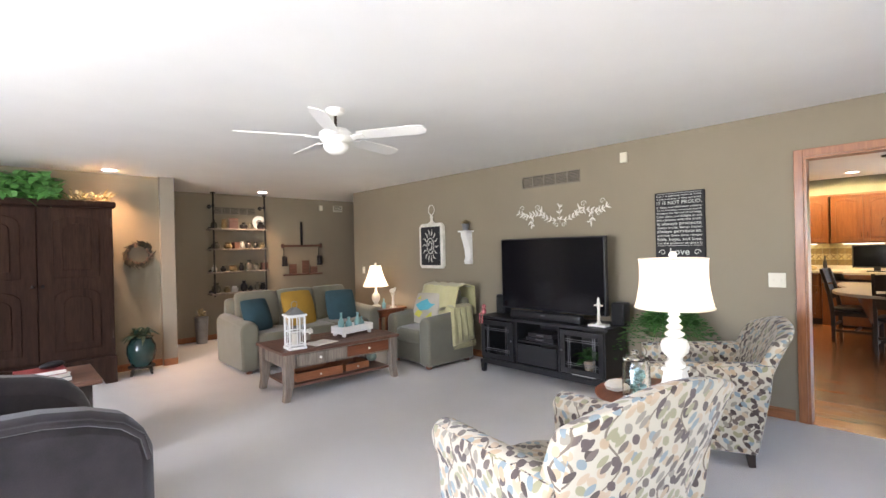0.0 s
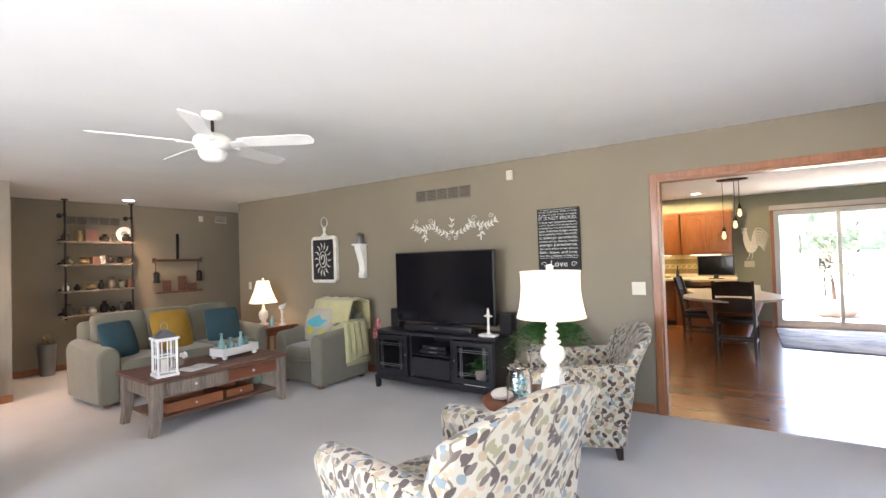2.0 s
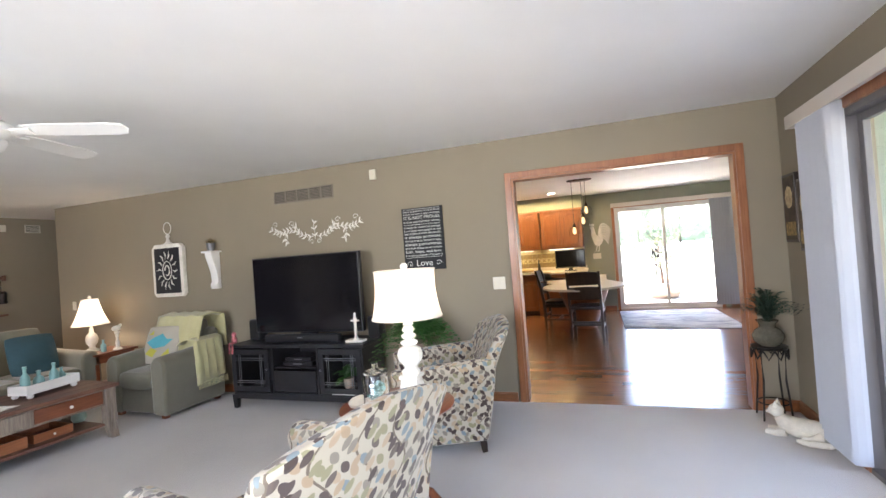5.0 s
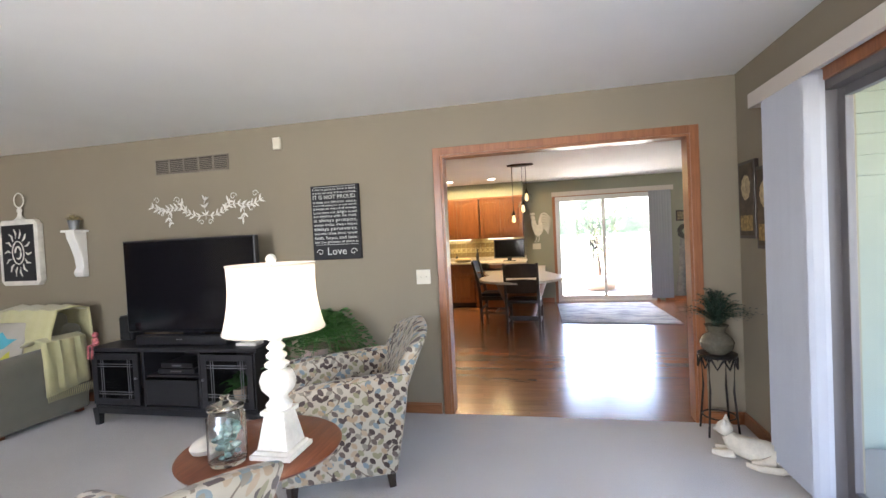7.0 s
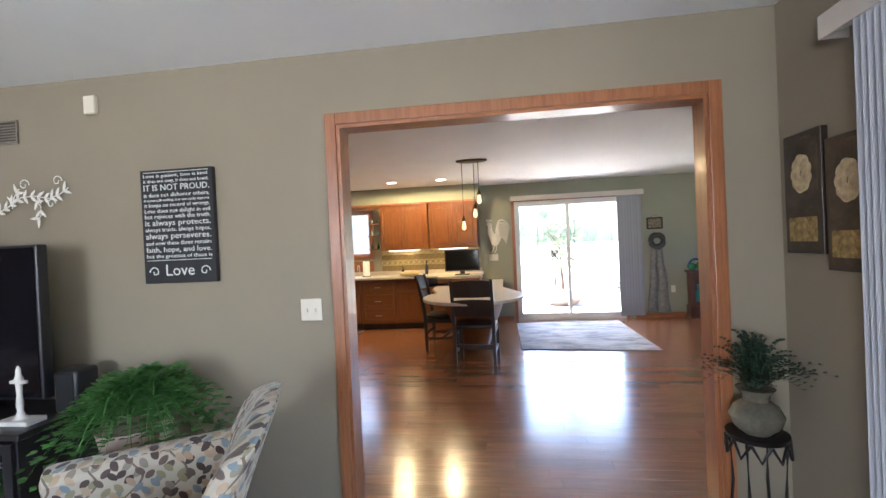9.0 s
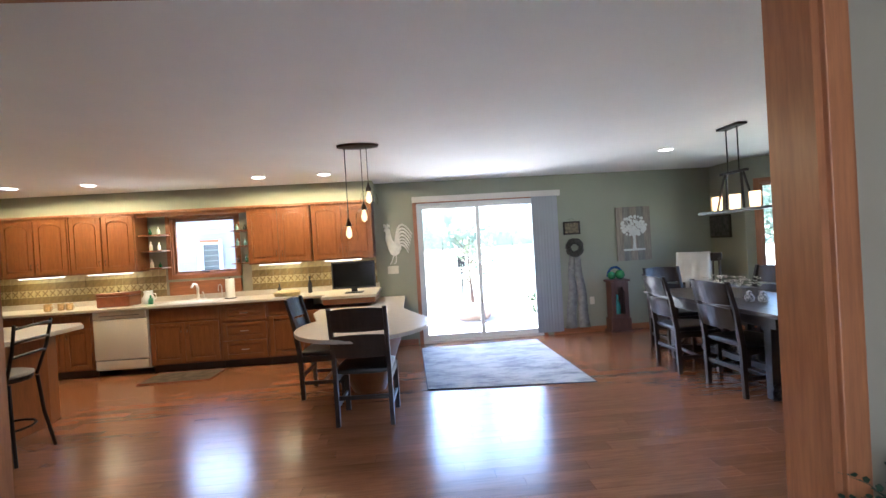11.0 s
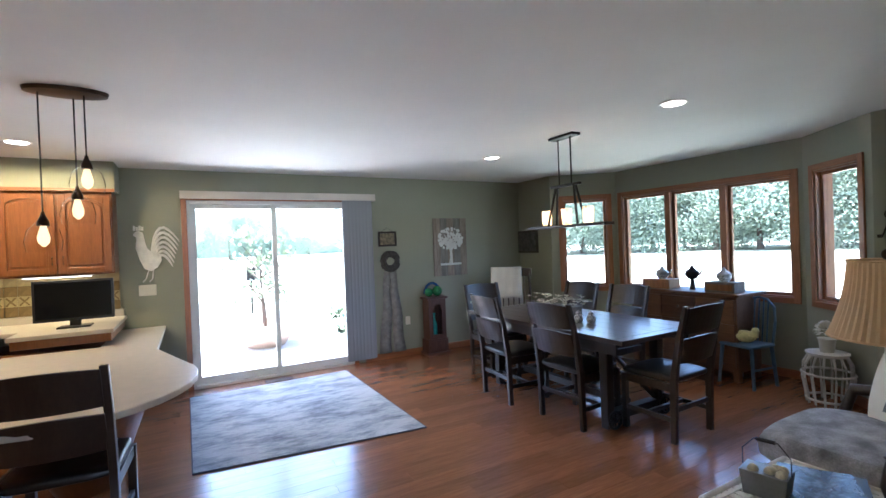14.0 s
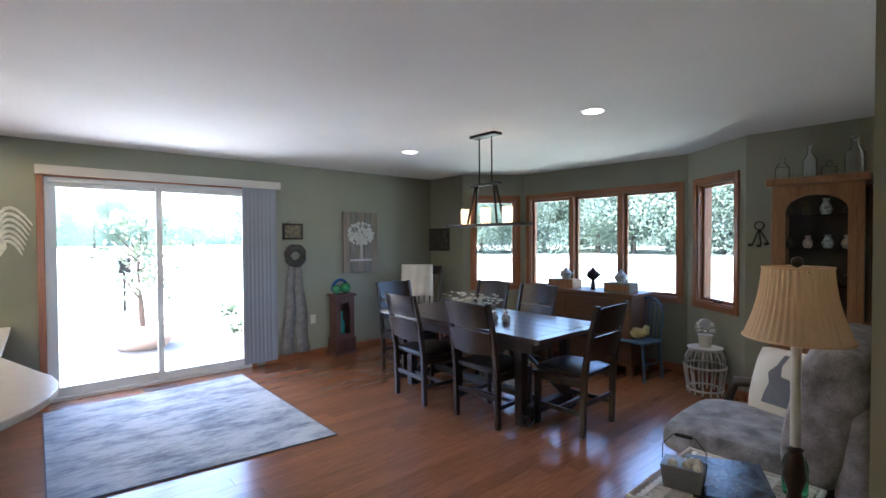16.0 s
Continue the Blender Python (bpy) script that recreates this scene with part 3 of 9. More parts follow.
def baseboard(p0, p1, mat_=OAK_H, h=0.085, t=0.014):
    p0, p1 = Vector((*p0, 0)), Vector((*p1, 0))
    d = p1 - p0
    bm = bmesh.new()
    bx(bm, 0, d.length, 0, t, 0, h - 0.012)
    bx(bm, 0, d.length, 0, t * 0.6, h - 0.012, h)
    bmesh.ops.transform(bm, matrix=Matrix.Translation(p0) @ Matrix.Rotation(math.atan2(d.y, d.x), 4, "Z"), verts=bm.verts)
    tagged(part("baseboard", bm, mat_, None), kind="structure")


for p0_, p1_ in (((6.0, 0.70), (6.0, 6.85)), ((6.0, -1.47), (6.0, -1.21)), ((5.0, -1.47), (5.985, -1.47)), ((3.0, 6.80), (-1.4, 6.80)), ((3.16, 6.72), (3.0, 6.72)),
                 ((8.0, 8.15), (2.3, 8.15)), ((11.95, -4.93), (11.95, -2.36)), ((11.95, -0.30), (11.95, 0.2)), (A_, (11.93, -4.95)), (B_, A_), (C_, B_), (D_, C_), (E_, D_), ((6.53, -2.0), E_)):
    baseboard(p0_, p1_)


# ---- windows and sliding doors ----
def sliding_door(name, origin, ang, width, top, frame_mat, sill_z=0.03):
    """Two tall panes in a metal frame; local x along the wall, y into the room."""
    ob = thing(name, "", "", *origin, ang, kind="structure")
    f = 0.05
    box_part("door_frame", (0, f * 0.6, -0.12, 0.0, 0, top), frame_mat, ob)
    box_part("door_frame", (width - f * 0.6, width, -0.12, 0.0, 0, top), frame_mat, ob)
    box_part("door_frame", (f * 0.6, width - f * 0.6, -0.12, 0.0, top - 0.04, top), frame_mat, ob)
    box_part("door_sill", (f * 0.6, width - f * 0.6, -0.14, 0.01, -0.01, sill_z), frame_mat, ob)
    half = width / 2
    for i, (a, b, y) in enumerate(((f * 0.6, half + 0.03, -0.05), (half - 0.03, width - f * 0.6, -0.095))):
        bm = bmesh.new()
        z0, z1 = sill_z, top - 0.04
        bx(bm, a, a + 0.055, y, y + 0.035, z0, z1)
        bx(bm, b - 0.055, b, y, y + 0.035, z0, z1)
        bx(bm, a + 0.055, b - 0.055, y, y + 0.035, z0, z0 + 0.08)
        bx(bm, a + 0.055, b - 0.055, y, y + 0.035, z1 - 0.045, z1)
        part("door_panel", bm, frame_mat, ob, bevel=0.003)
        pane = box_part("pane", (a + 0.05, b - 0.05, y + 0.015, y + 0.02, z0 + 0.07, z1 - 0.04), PANE if frame_mat == ALU else THIN_GLASS, ob, bevel=0)
        pane.visible_shadow = False
    bm = bmesh.new()
    rounded(bm, f * 0.6 + 0.015, f * 0.6 + 0.04, -0.015, 0.025, 0.95, 1.15, 0.008, 2)
    part("door_handle", bm, ALU, ob)
    return ob


sliding_door("door_1", (11.95, SL_R, 0), 90, SL_L - SL_R, SL_T, ALU)
casing("trim", (11.95, 0, 0), 90, SL_R, SL_L, SL_T, width=0.055)
sliding_door("door_2", (2.95, -1.47, 0), 0, 2.08, 2.05, GREY_ALU)
casing("trim", (0, -1.47, 0), 0, 2.95, 5.03, 2.05, width=0.06, mats=(OAK, OAK_H)).matrix_world = pose(0, -1.47, 0)


def window(name, origin, ang, w0, w1, z0, z1, lights=1, frame_mat=None, wall_t=0.15, crank=True):
    """An oak-cased window with fixed lights; local x along the wall, y into the room."""
    frame_mat = frame_mat or OAK
    ob = thing(name, "", "", *origin, ang, kind="structure")
    cw, t = 0.06, 0.018
    box_part("casing_board", (w0 - cw, w0, 0, t, z0 - cw, z1 + cw), frame_mat, ob)
    box_part("casing_board", (w1, w1 + cw, 0, t, z0 - cw, z1 + cw), frame_mat, ob)
    box_part("casing_head", (w0, w1, 0, t, z1, z1 + cw), OAK_X, ob)
    box_part("casing_foot", (w0, w1, 0, t, z0 - cw, z0), OAK_X, ob)
    for i, d in enumerate(((w0, w0 + 0.015, z0, z1), (w1 - 0.015, w1, z0, z1), (w0 + 0.015, w1 - 0.015, z0, z0 + 0.015), (w0 + 0.015, w1 - 0.015, z1 - 0.015, z1))):
        box_part("jamb", (d[0], d[1], -wall_t, 0, d[2], d[3]), frame_mat, ob)
    step = (w1 - w0) / lights
    for i in range(lights):
        a, b = w0 + i * step, w0 + (i + 1) * step
        if i:
            box_part("mullion", (a - 0.035, a + 0.035, -wall_t, 0.012, z0 + 0.015, z1 - 0.015), frame_mat, ob)
        bm = bmesh.new()
        a2, b2 = a + (0.035 if i else 0.015), b - (0.035 if i < lights - 1 else 0.015)
        f = 0.03
        bx(bm, a2, a2 + f, -0.09, -0.05, z0 + 0.015, z1 - 0.015)
        bx(bm, b2 - f, b2, -0.09, -0.05, z0 + 0.015, z1 - 0.015)
        bx(bm, a2 + f, b2 - f, -0.09, -0.05, z0 + 0.015, z0 + 0.015 + f)
        bx(bm, a2 + f, b2 - f, -0.09, -0.05, z1 - 0.015 - f, z1 - 0.015)
        part("window_frame", bm, frame_mat, ob, bevel=0.002)
        pane = box_part("pane", (a2 + f - 0.003, b2 - f + 0.003, -0.074, -0.069, z0 + f + 0.01, z1 - f - 0.01), PANE, ob, bevel=0)
        pane.visible_shadow = False
        if crank and i in (0, lights - 1):
            bm = bmesh.new()
            m = (a2 + b2) / 2
            rounded(bm, m - 0.05, m + 0.05, -0.045, -0.015, z0 + 0.016, z0 + 0.036, 0.006, 2)
            tube(bm, [(m, -0.02, z0 + 0.036), (m + 0.03, -0.0, z0 + 0.05), (m + 0.08, 0.0, z0 + 0.04)], 0.005, 6)
            part("crank_handle", bm, BRONZE, ob)
    return ob


def on_wall(p0, p1):
    """Origin and turn for a thing on a wall met from the room, local y into the room."""
    return (p1[0], p1[1], 0), math.degrees(math.atan2(p0[1] - p1[1], p0[0] - p1[0]))


o_, a_ = on_wall(A_, B_)
window("window_1", o_, a_, 0.12, LEN_AB - 0.17, WZ0, WZ1)
o_, a_ = on_wall(B_, C_)
window("window_2", o_, a_, 0.1, LEN_BC - 0.1, WZ0, WZ1, 3)
o_, a_ = on_wall(C_, D_)
window("window_3", o_, a_, 0.14, LEN_CD - 0.17, WZ0, WZ1)
window("window_4", (11.95, 0, 0), 90, 2.25, 3.16, 1.25, 2.06, 1, crank=True)
# Two unseen windows, assumed where the living room's daylight comes from.
window("window_5", (-1.5, 0, 0), -90, -3.33, 0.27, 0.45, 2.2, 2)
window("window_6", (0, -1.47, 0), 0, 0.0, 1.9, 0.2, 2.1, 1)


def planks(x0, x1, y0, y1, near):
    """Floor boards running along y, in staggered rows. The nearest are parts, the rest one joined sheet."""
    rng = random.Random(4)
    floor_ob = thing("floor_boards", "", "", 0, 0, 0, kind="structure")
    meshes = {}
    rest_v, rest_f = [], []
    w, count = 0.118, 0
    i = 0
    x = x0
    while x < x1 - 0.01:
        xe = min(x + w, x1)
        y = y0 - rng.random() * 1.0
        while y < y1:
            ln = rng.choice((0.9, 1.2, 1.2, 0.6))
            a, b = max(y, y0), min(y + ln, y1)
            y += ln
            if b - a < 0.05:
                continue
            cx, cy = (x + xe) / 2, (a + b) / 2
            lx, ly = xe - x - 0.0012, b - a - 0.0015
            if near(cx, cy) and count < 300:
                count += 1
                key = (round(lx, 3), round(ly, 2))
                if key not in meshes:
                    bm = bmesh.new()
                    bx(bm, -lx / 2, lx / 2, -ly / 2, ly / 2, -0.012, 0)
                    me = bpy.data.meshes.new("plank")
                    bm.to_mesh(me)
                    bm.free()
                    me.materials.append(FLOOR_WOOD)
                    meshes[key] = me
                ob = new("plank", meshes[key])
                ob.parent, ob.location = floor_ob, (cx, cy, 0)
            else:
                n = len(rest_v)
                for zz in (-0.012, 0):
                    rest_v += [(cx - lx / 2, cy - ly / 2, zz), (cx + lx / 2, cy - ly / 2, zz), (cx + lx / 2, cy + ly / 2, zz), (cx - lx / 2, cy + ly / 2, zz)]
                rest_f += [(n + 4, n + 5, n + 6, n + 7)] + [(n + k, n + (k + 1) % 4, n + 4 + (k + 1) % 4, n + 4 + k) for k in range(4)]
        x = xe
    me = bpy.data.meshes.new("far_planks")
    me.from_pydata(rest_v, [], rest_f)
    me.materials.append(FLOOR_WOOD)
    ob = new("far_planks", me)
    ob.parent = floor_ob
    tagged(ob, kind="stuff")

# ---- living room ----
def arch(w, z0, z1, rise, n=8):
    """Outline of a panel with an arched top, for prism()."""
    pts = [(-w / 2, z0), (w / 2, z0), (w / 2, z1 - rise)]
    for i in range(1, n):
        a = math.pi * i / n
        pts.append((w / 2 * math.cos(a), z1 - rise + rise * math.sin(a)))
    pts.append((-w / 2, z1 - rise))
    return pts


def armchair(label):
    """Upholstered chair with a scrolled back and flared arms, facing +y."""
    ob = thing("armchair", label, "armchair", group="leaf-print armchairs")
    bm = bmesh.new()
    rounded(bm, -0.30, 0.30, -0.26, 0.36, 0.10, 0.34, 0.02)
    part("seat_base", bm, LEAF_FABRIC, ob, smooth=True)
    bm = bmesh.new()
    cushion(bm, 0, 0.09, 0.405, 0.50, 0.58, 0.16, 0.35)
    part("seat_cushion", bm, LEAF_FABRIC, ob, smooth=True)
    bm = bmesh.new()
    n, m = 14, 10
    grid = {}
    for side in (0, 1):
        for i in range(n + 1):
            u = i / n * 2 - 1
            for j in range(m + 1):
                v = j / m
                wide = 0.33 + 0.055 * v
                z = 0.10 + v * (0.855 - 0.085 * u * u * v)
                lean = -0.245 - 0.21 * v - 0.06 * v * v
                thick = (0.15 - 0.07 * v) * (1 - 0.25 * abs(u) ** 6)
                curl = 0.10 * abs(u) ** 3
                y = lean + (thick if side else 0) + curl * (0.9 if side else 0.7)
                if j == m:
                    z -= 0.02 if side else 0.0
                grid[side, i, j] = bm.verts.new((u * wide, y, z))
    for side in (0, 1):
        for i in range(n):
            for j in range(m):
                bm.faces.new([grid[side, a, b] for a, b in ((i, j), (i + 1, j), (i + 1, j + 1), (i, j + 1))])
    for i in range(n):
        for j in (0, m):
            bm.faces.new((grid[0, i, j], grid[0, i + 1, j], grid[1, i + 1, j], grid[1, i, j]))
    for j in range(m):
        for i in (0, n):
            bm.faces.new((grid[0, i, j], grid[0, i, j + 1], grid[1, i, j + 1], grid[1, i, j]))
    back = part("backrest", bm, LEAF_FABRIC, ob, smooth=True)
    b = back.modifiers.new("round", "BEVEL")
    b.width, b.segments, b.limit_method = 0.025, 3, "ANGLE"
    for s in (-1, 1):
        bm = bmesh.new()
        prof = [(0.0, 0.10), (0.09, 0.10), (0.10, 0.50), (0.125, 0.56), (0.13, 0.60), (0.11, 0.635), (0.07, 0.65), (0.02, 0.64), (-0.01, 0.60), (0.0, 0.55)]
        prism(bm, [(s * (0.27 + a), z) for a, z in prof], -0.36, 0.36, "y")
        for v in bm.verts:
            if v.co.y < 0:
                v.co.y = -0.25 - 0.16 * v.co.z
            f = (v.co.y + 0.36) / 0.72
            if v.co.z > 0.5:
                v.co.z += 0.05 * (1 - f) ** 2 + 0.01
            v.co.y += 0.03 * (v.co.z - 0.2) if f > 0.5 else 0
        part("armrest", bm, LEAF_FABRIC, ob, smooth=True, bevel=0.015)
        for y, lean in ((0.31, 0.0), (-0.23, -0.01)):
            bm = bmesh.new()
            cyl(bm, (s * 0.30, y + lean, 0.0), (s * 0.29, y, 0.11), 0.026, 0.04, 4)
            part("leg", bm, DARK_WOOD, ob, bevel=0.002)
    return ob


chair_a = armchair("armchair in cream leaf-print fabric with dark feet, before the round table")
chair_a.matrix_world = pose(3.12, 0.955, 0, 0, 0, -15)
chair_b = copy_thing(chair_a, pose(5.09, 1.09, 0, 0, 0, 24))
chair_a.scale = (1, 1, 1.06)
chair_b.scale = (1, 1, 0.95)
tagged(chair_b, "armchair in cream leaf-print fabric beside the wide opening")

# round table with lamp
rt = thing("round_table", "round cherry-wood side table between the leaf-print armchairs", "side table", 4.08, 0.99)
rt.scale = (1, 1, 1.033)
bm = bmesh.new()
closed_lathe(bm, [(0.29, 0.56), (0.31, 0.57), (0.315, 0.58), (0.305, 0.587)], seg=40)
part("tabletop", bm, CHERRY, rt, smooth=True)
bm = bmesh.new()
closed_lathe(bm, [(0.07, 0.12), (0.05, 0.16), (0.035, 0.22), (0.05, 0.30), (0.055, 0.34), (0.03, 0.42), (0.045, 0.50), (0.09, 0.56)])
part("pedestal", bm, CHERRY, rt, smooth=True)
for k in range(3):
    a = radians(30 + 120 * k)
    bm = bmesh.new()
    tube(bm, [(0.04 * math.cos(a), 0.04 * math.sin(a), 0.16), (0.16 * math.cos(a), 0.16 * math.sin(a), 0.13), (0.27 * math.cos(a), 0.27 * math.sin(a), 0.022)], [0.028, 0.024, 0.02], 8)
    part("leg", bm, CHERRY, rt, smooth=True)


def table_lamp(name, label, x, y, z, profile, base_mat, shade, shade_mat_, square=None, finial=0.02, glow_on=True, pleats=0):
    """A lamp: turned base from a profile, bulb and a cloth shade (bottom radius, top radius, z0, z1)."""
    ob = thing(name, label, "lamp", x, y, z)
    bm = bmesh.new()
    closed_lathe(bm, profile, seg=24)
    part("base", bm, base_mat, ob, smooth=True)
    if square:
        bm = bmesh.new()
        for w0, w1, a, b in square:
            vs = bx(bm, -w0, w0, -w0, w0, a, b)
            for v in vs:
                if v.co.z > (a + b) / 2:
                    v.co.x *= w1 / w0
                    v.co.y *= w1 / w0
        part("plinth", bm, base_mat, ob, bevel=0.003)
    r0, r1, z0, z1 = shade
    bm = bmesh.new()
    prof = []
    for i in range(9):
        f = i / 8
        prof.append((r0 + (r1 - r0) * f - 0.012 * math.sin(math.pi * f), z0 + (z1 - z0) * f))
    seg = pleats * 2 if pleats else 48
    rings = lathe(bm, prof, seg=seg)
    if pleats:
        for ring in rings:
            for i, v in enumerate(ring):
                if i % 2:
                    v.co.x *= 0.972
                    v.co.y *= 0.972
    part("shade", bm, shade_mat_, ob, smooth=not pleats)
    for r, zz in ((r0, z0), (r1, z1)):
        bm = bmesh.new()
        tube(bm, [(r * math.cos(t * math.pi / 16), r * math.sin(t * math.pi / 16), zz) for t in range(32)], 0.004, 6, True)
        part("shade_trim", bm, shade_mat_, ob, smooth=True)
    bm = bmesh.new()
    top = profile[-1][1]
    cyl(bm, (0, 0, top), (0, 0, z1), 0.004, seg=8)
    for k in range(3):
        a = k * 2.094
        cyl(bm, (0, 0, z1 - 0.01), (r1 * math.cos(a), r1 * math.sin(a), z1 - 0.01), 0.002, seg=6)
    part("harp", bm, BRONZE, ob)
    bm = bmesh.new()
    ball(bm, (0, 0, z1 + finial), finial)
    part("finial", bm, base_mat, ob, smooth=True)
    bm = bmesh.new()
    ball(bm, (0, 0, z0 + (z1 - z0) * 0.35), 0.028, (1, 1, 1.3), 12, 8)
    part("bulb", bm, GLOW_BULB if glow_on else WHITE, ob, smooth=True).visible_shadow = False
    return ob


table_lamp("table_lamp", "chippy white baluster lamp with a white drum shade, switched on", 4.03, 0.87, 0.607,
           [(0.045, 0.17), (0.05, 0.19), (0.035, 0.205), (0.035, 0.22), (0.062, 0.25), (0.068, 0.28), (0.058, 0.31), (0.03, 0.325), (0.045, 0.335), (0.047, 0.345), (0.026, 0.36),
            (0.038, 0.37), (0.04, 0.38), (0.022, 0.395), (0.033, 0.405), (0.035, 0.412), (0.02, 0.43), (0.03, 0.44), (0.018, 0.46), (0.015, 0.50)],
           OFFWHITE, (0.186, 0.162, 0.477, 0.725), SHADE_WHITE, [(0.085, 0.085, 0.0, 0.018), (0.078, 0.07, 0.018, 0.03), (0.064, 0.042, 0.03, 0.155), (0.052, 0.052, 0.155, 0.172)])

jar = thing("glass_jar", "clear glass jar of aqua shells and balls on the round table", "jar", 3.93, 1.03, 0.607)
jar.scale = (1.15, 1.15, 0.9)
bm = bmesh.new()
lathe(bm, [(0.0, 0.003), (0.055, 0.003), (0.06, 0.02), (0.06, 0.19), (0.05, 0.21), (0.052, 0.225), (0.048, 0.225), (0.046, 0.21), (0.055, 0.19), (0.055, 0.02), (0.0, 0.01)], seg=20)
part("jar_body", bm, GLASS, jar, smooth=True)
bm = bmesh.new()
rng = random.Random(2)
for i in range(46):
    a, r = rng.uniform(0, 6.28), rng.uniform(0, 0.037)
    ball(bm, (r * math.cos(a), r * math.sin(a), rng.uniform(0.03, 0.17)), rng.uniform(0.010, 0.017), (1, 1, 0.8), 8, 6)
part("shells", bm, surf("aqua_shells", (0.25, 0.42, 0.40), 0.6, vary=0.6, scale=25, relief=0), jar, smooth=True)
bm = bmesh.new()
closed_lathe(bm, [(0.055, 0.225), (0.057, 0.235), (0.05, 0.24), (0.02, 0.25), (0.012, 0.262), (0.016, 0.275), (0.004, 0.28)], seg=20)
part("lid", bm, GLASS, jar, smooth=True)
dish = thing("dish", "small white china dish on the round table", "dish", 4.0, 1.17, 0.607)
bm = bmesh.new()
closed_lathe(bm, [(0.03, 0), (0.055, 0.012), (0.062, 0.03), (0.05, 0.045), (0.02, 0.055), (0.01, 0.06)], seg=24, s=(1.3, 1))
part("bowl", bm, CERAMIC, dish, smooth=True)


def foliage(name, label, x, y, z, r, h, count, mat_, seed, droop=0.5, ln=0.25, wd=0.02, upward=0.4, category="plant", frond=False):
    """A bunch of long leaves that rise and arch over."""
    ob = thing(name, label, category, x, y, z)
    bm = bmesh.new()
    rng = random.Random(seed)
    for i in range(count):
        a, e = rng.uniform(0, 6.283), rng.uniform(upward - 0.4, upward + 0.7)
        d = (math.cos(a) * math.cos(e), math.sin(a) * math.cos(e), math.sin(e))
        b = (rng.uniform(-r, r) * 0.5, rng.uniform(-r, r) * 0.5, rng.uniform(0, h))
        L = ln * rng.uniform(0.7, 1.2)
        if frond:
            p0, dd = Vector(b), Vector(d)
            for k in range(9):
                f = (k + 1) / 9
                p = p0 + dd * L * f + Vector((0, 0, -droop * L * f * f))
                side = dd.cross(Vector((0, 0, 1))).normalized()
                for s in (-1, 1):
                    quad_leaf(bm, p, side * s + dd * 0.9, wd * 3.0 * (1.05 - f * 0.7), wd * 0.9, 0.3, seg=2)
            quad_leaf(bm, b, d, L, wd * 0.2, droop, seg=4)
        else:
            quad_leaf(bm, b, d, L, wd, droop, seg=4)
    part("leaves", bm, mat_, ob, kind="")
    return ob


# television and its stand
tv = thing("television", "large black flat-screen television on the black media stand", "television", 5.735, 2.735, 0.64)
box_part("screen", (-0.03, -0.024, -0.62, 0.62, 0.095, 0.845), SCREEN, tv, bevel=0)
bm = bmesh.new()
rounded(bm, -0.024, 0.035, -0.635, 0.635, 0.08, 0.86, 0.008, 2)
part("casing", bm, BLACK_PLASTIC, tv)
bm = bmesh.new()
rounded(bm, -0.12, 0.12, -0.24, 0.24, 0.0, 0.018, 0.008, 2)
rounded(bm, -0.02, 0.03, -0.09, 0.09, 0.018, 0.10, 0.008, 2)
part("foot", bm, BLACK_PLASTIC, tv)
bar = thing("soundbar", "long black soundbar under the television", "soundbar", 5.60, 2.72, 0.64)
bm = bmesh.new()
rounded(bm, -0.04, 0.04, -0.43, 0.43, 0, 0.085, 0.02, 3)
part("body", bm, BLACK_PLASTIC, bar, smooth=True)
box_part("label_bar", (-0.042, -0.0405, -0.03, 0.03, 0.05, 0.058), PEWTER, bar, bevel=0)
for y_ in (3.42, 2.0):
    sp = thing("speaker", "small black loudspeaker beside the television", "speaker", 5.80, y_, 0.64, group="loudspeakers by the television")
    bm = bmesh.new()
    rounded(bm, -0.07, 0.07, -0.065, 0.065, 0, 0.22, 0.02, 3)
    part("body", bm, BLACK_PLASTIC, sp, smooth=True)
    bm = bmesh.new()
    rounded(bm, -0.076, -0.07, -0.052, 0.052, 0.015, 0.205, 0.003, 2)
    part("grille", bm, surf("speaker_cloth", (0.01, 0.01, 0.01), 0.95, relief=0.2), sp)

st = thing("media_stand", "black wooden television stand with leaded glass doors and turned feet", "media stand", 5.72, 2.76)
SD, SW, SH = 0.24, 0.78, 0.64
box_part("top", (-SD, SD, -SW, SW, SH - 0.03, SH), BLACK, st, bevel=0.006)
box_part("bottom_shelf", (-SD + 0.02, SD - 0.02, -SW + 0.03, SW - 0.03, 0.14, 0.165), BLACK, st)
box_part("back_panel", (SD - 0.03, SD - 0.02, -SW + 0.05, SW - 0.05, 0.165, SH - 0.03), BLACK, st)
for y0_, y1_ in ((-SW + 0.03, -SW + 0.05), (SW - 0.05, SW - 0.03), (-0.27, -0.25), (0.25, 0.27)):
    box_part("side_panel", (-SD + 0.02, SD - 0.03, y0_, y1_, 0.165, SH - 0.03), BLACK, st)
box_part("apron", (-SD + 0.01, -SD + 0.02, -SW + 0.05, SW - 0.05, 0.10, 0.15), BLACK, st)
box_part("shelf", (-SD + 0.04, SD - 0.03, -0.25, 0.25, 0.40, 0.418), BLACK, st)
box_part("drawer_front", (-SD + 0.012, -SD + 0.03, -0.24, 0.24, 0.185, 0.385), BLACK, st)
for y_ in (-SW + 0.04, SW - 0.04):
    for x_ in (-SD + 0.035, SD - 0.035):
        bm = bmesh.new()
        vs = bx(bm, x_ - 0.03, x_ + 0.03, y_ - 0.03, y_ + 0.03, 0, 0.14)
        for v in vs:
            if v.co.z < 0.05:
                v.co.x, v.co.y = x_ + (v.co.x - x_) * 0.7, y_ + (v.co.y - y_) * 0.7
        part("leg", bm, BLACK, st, bevel=0.003)
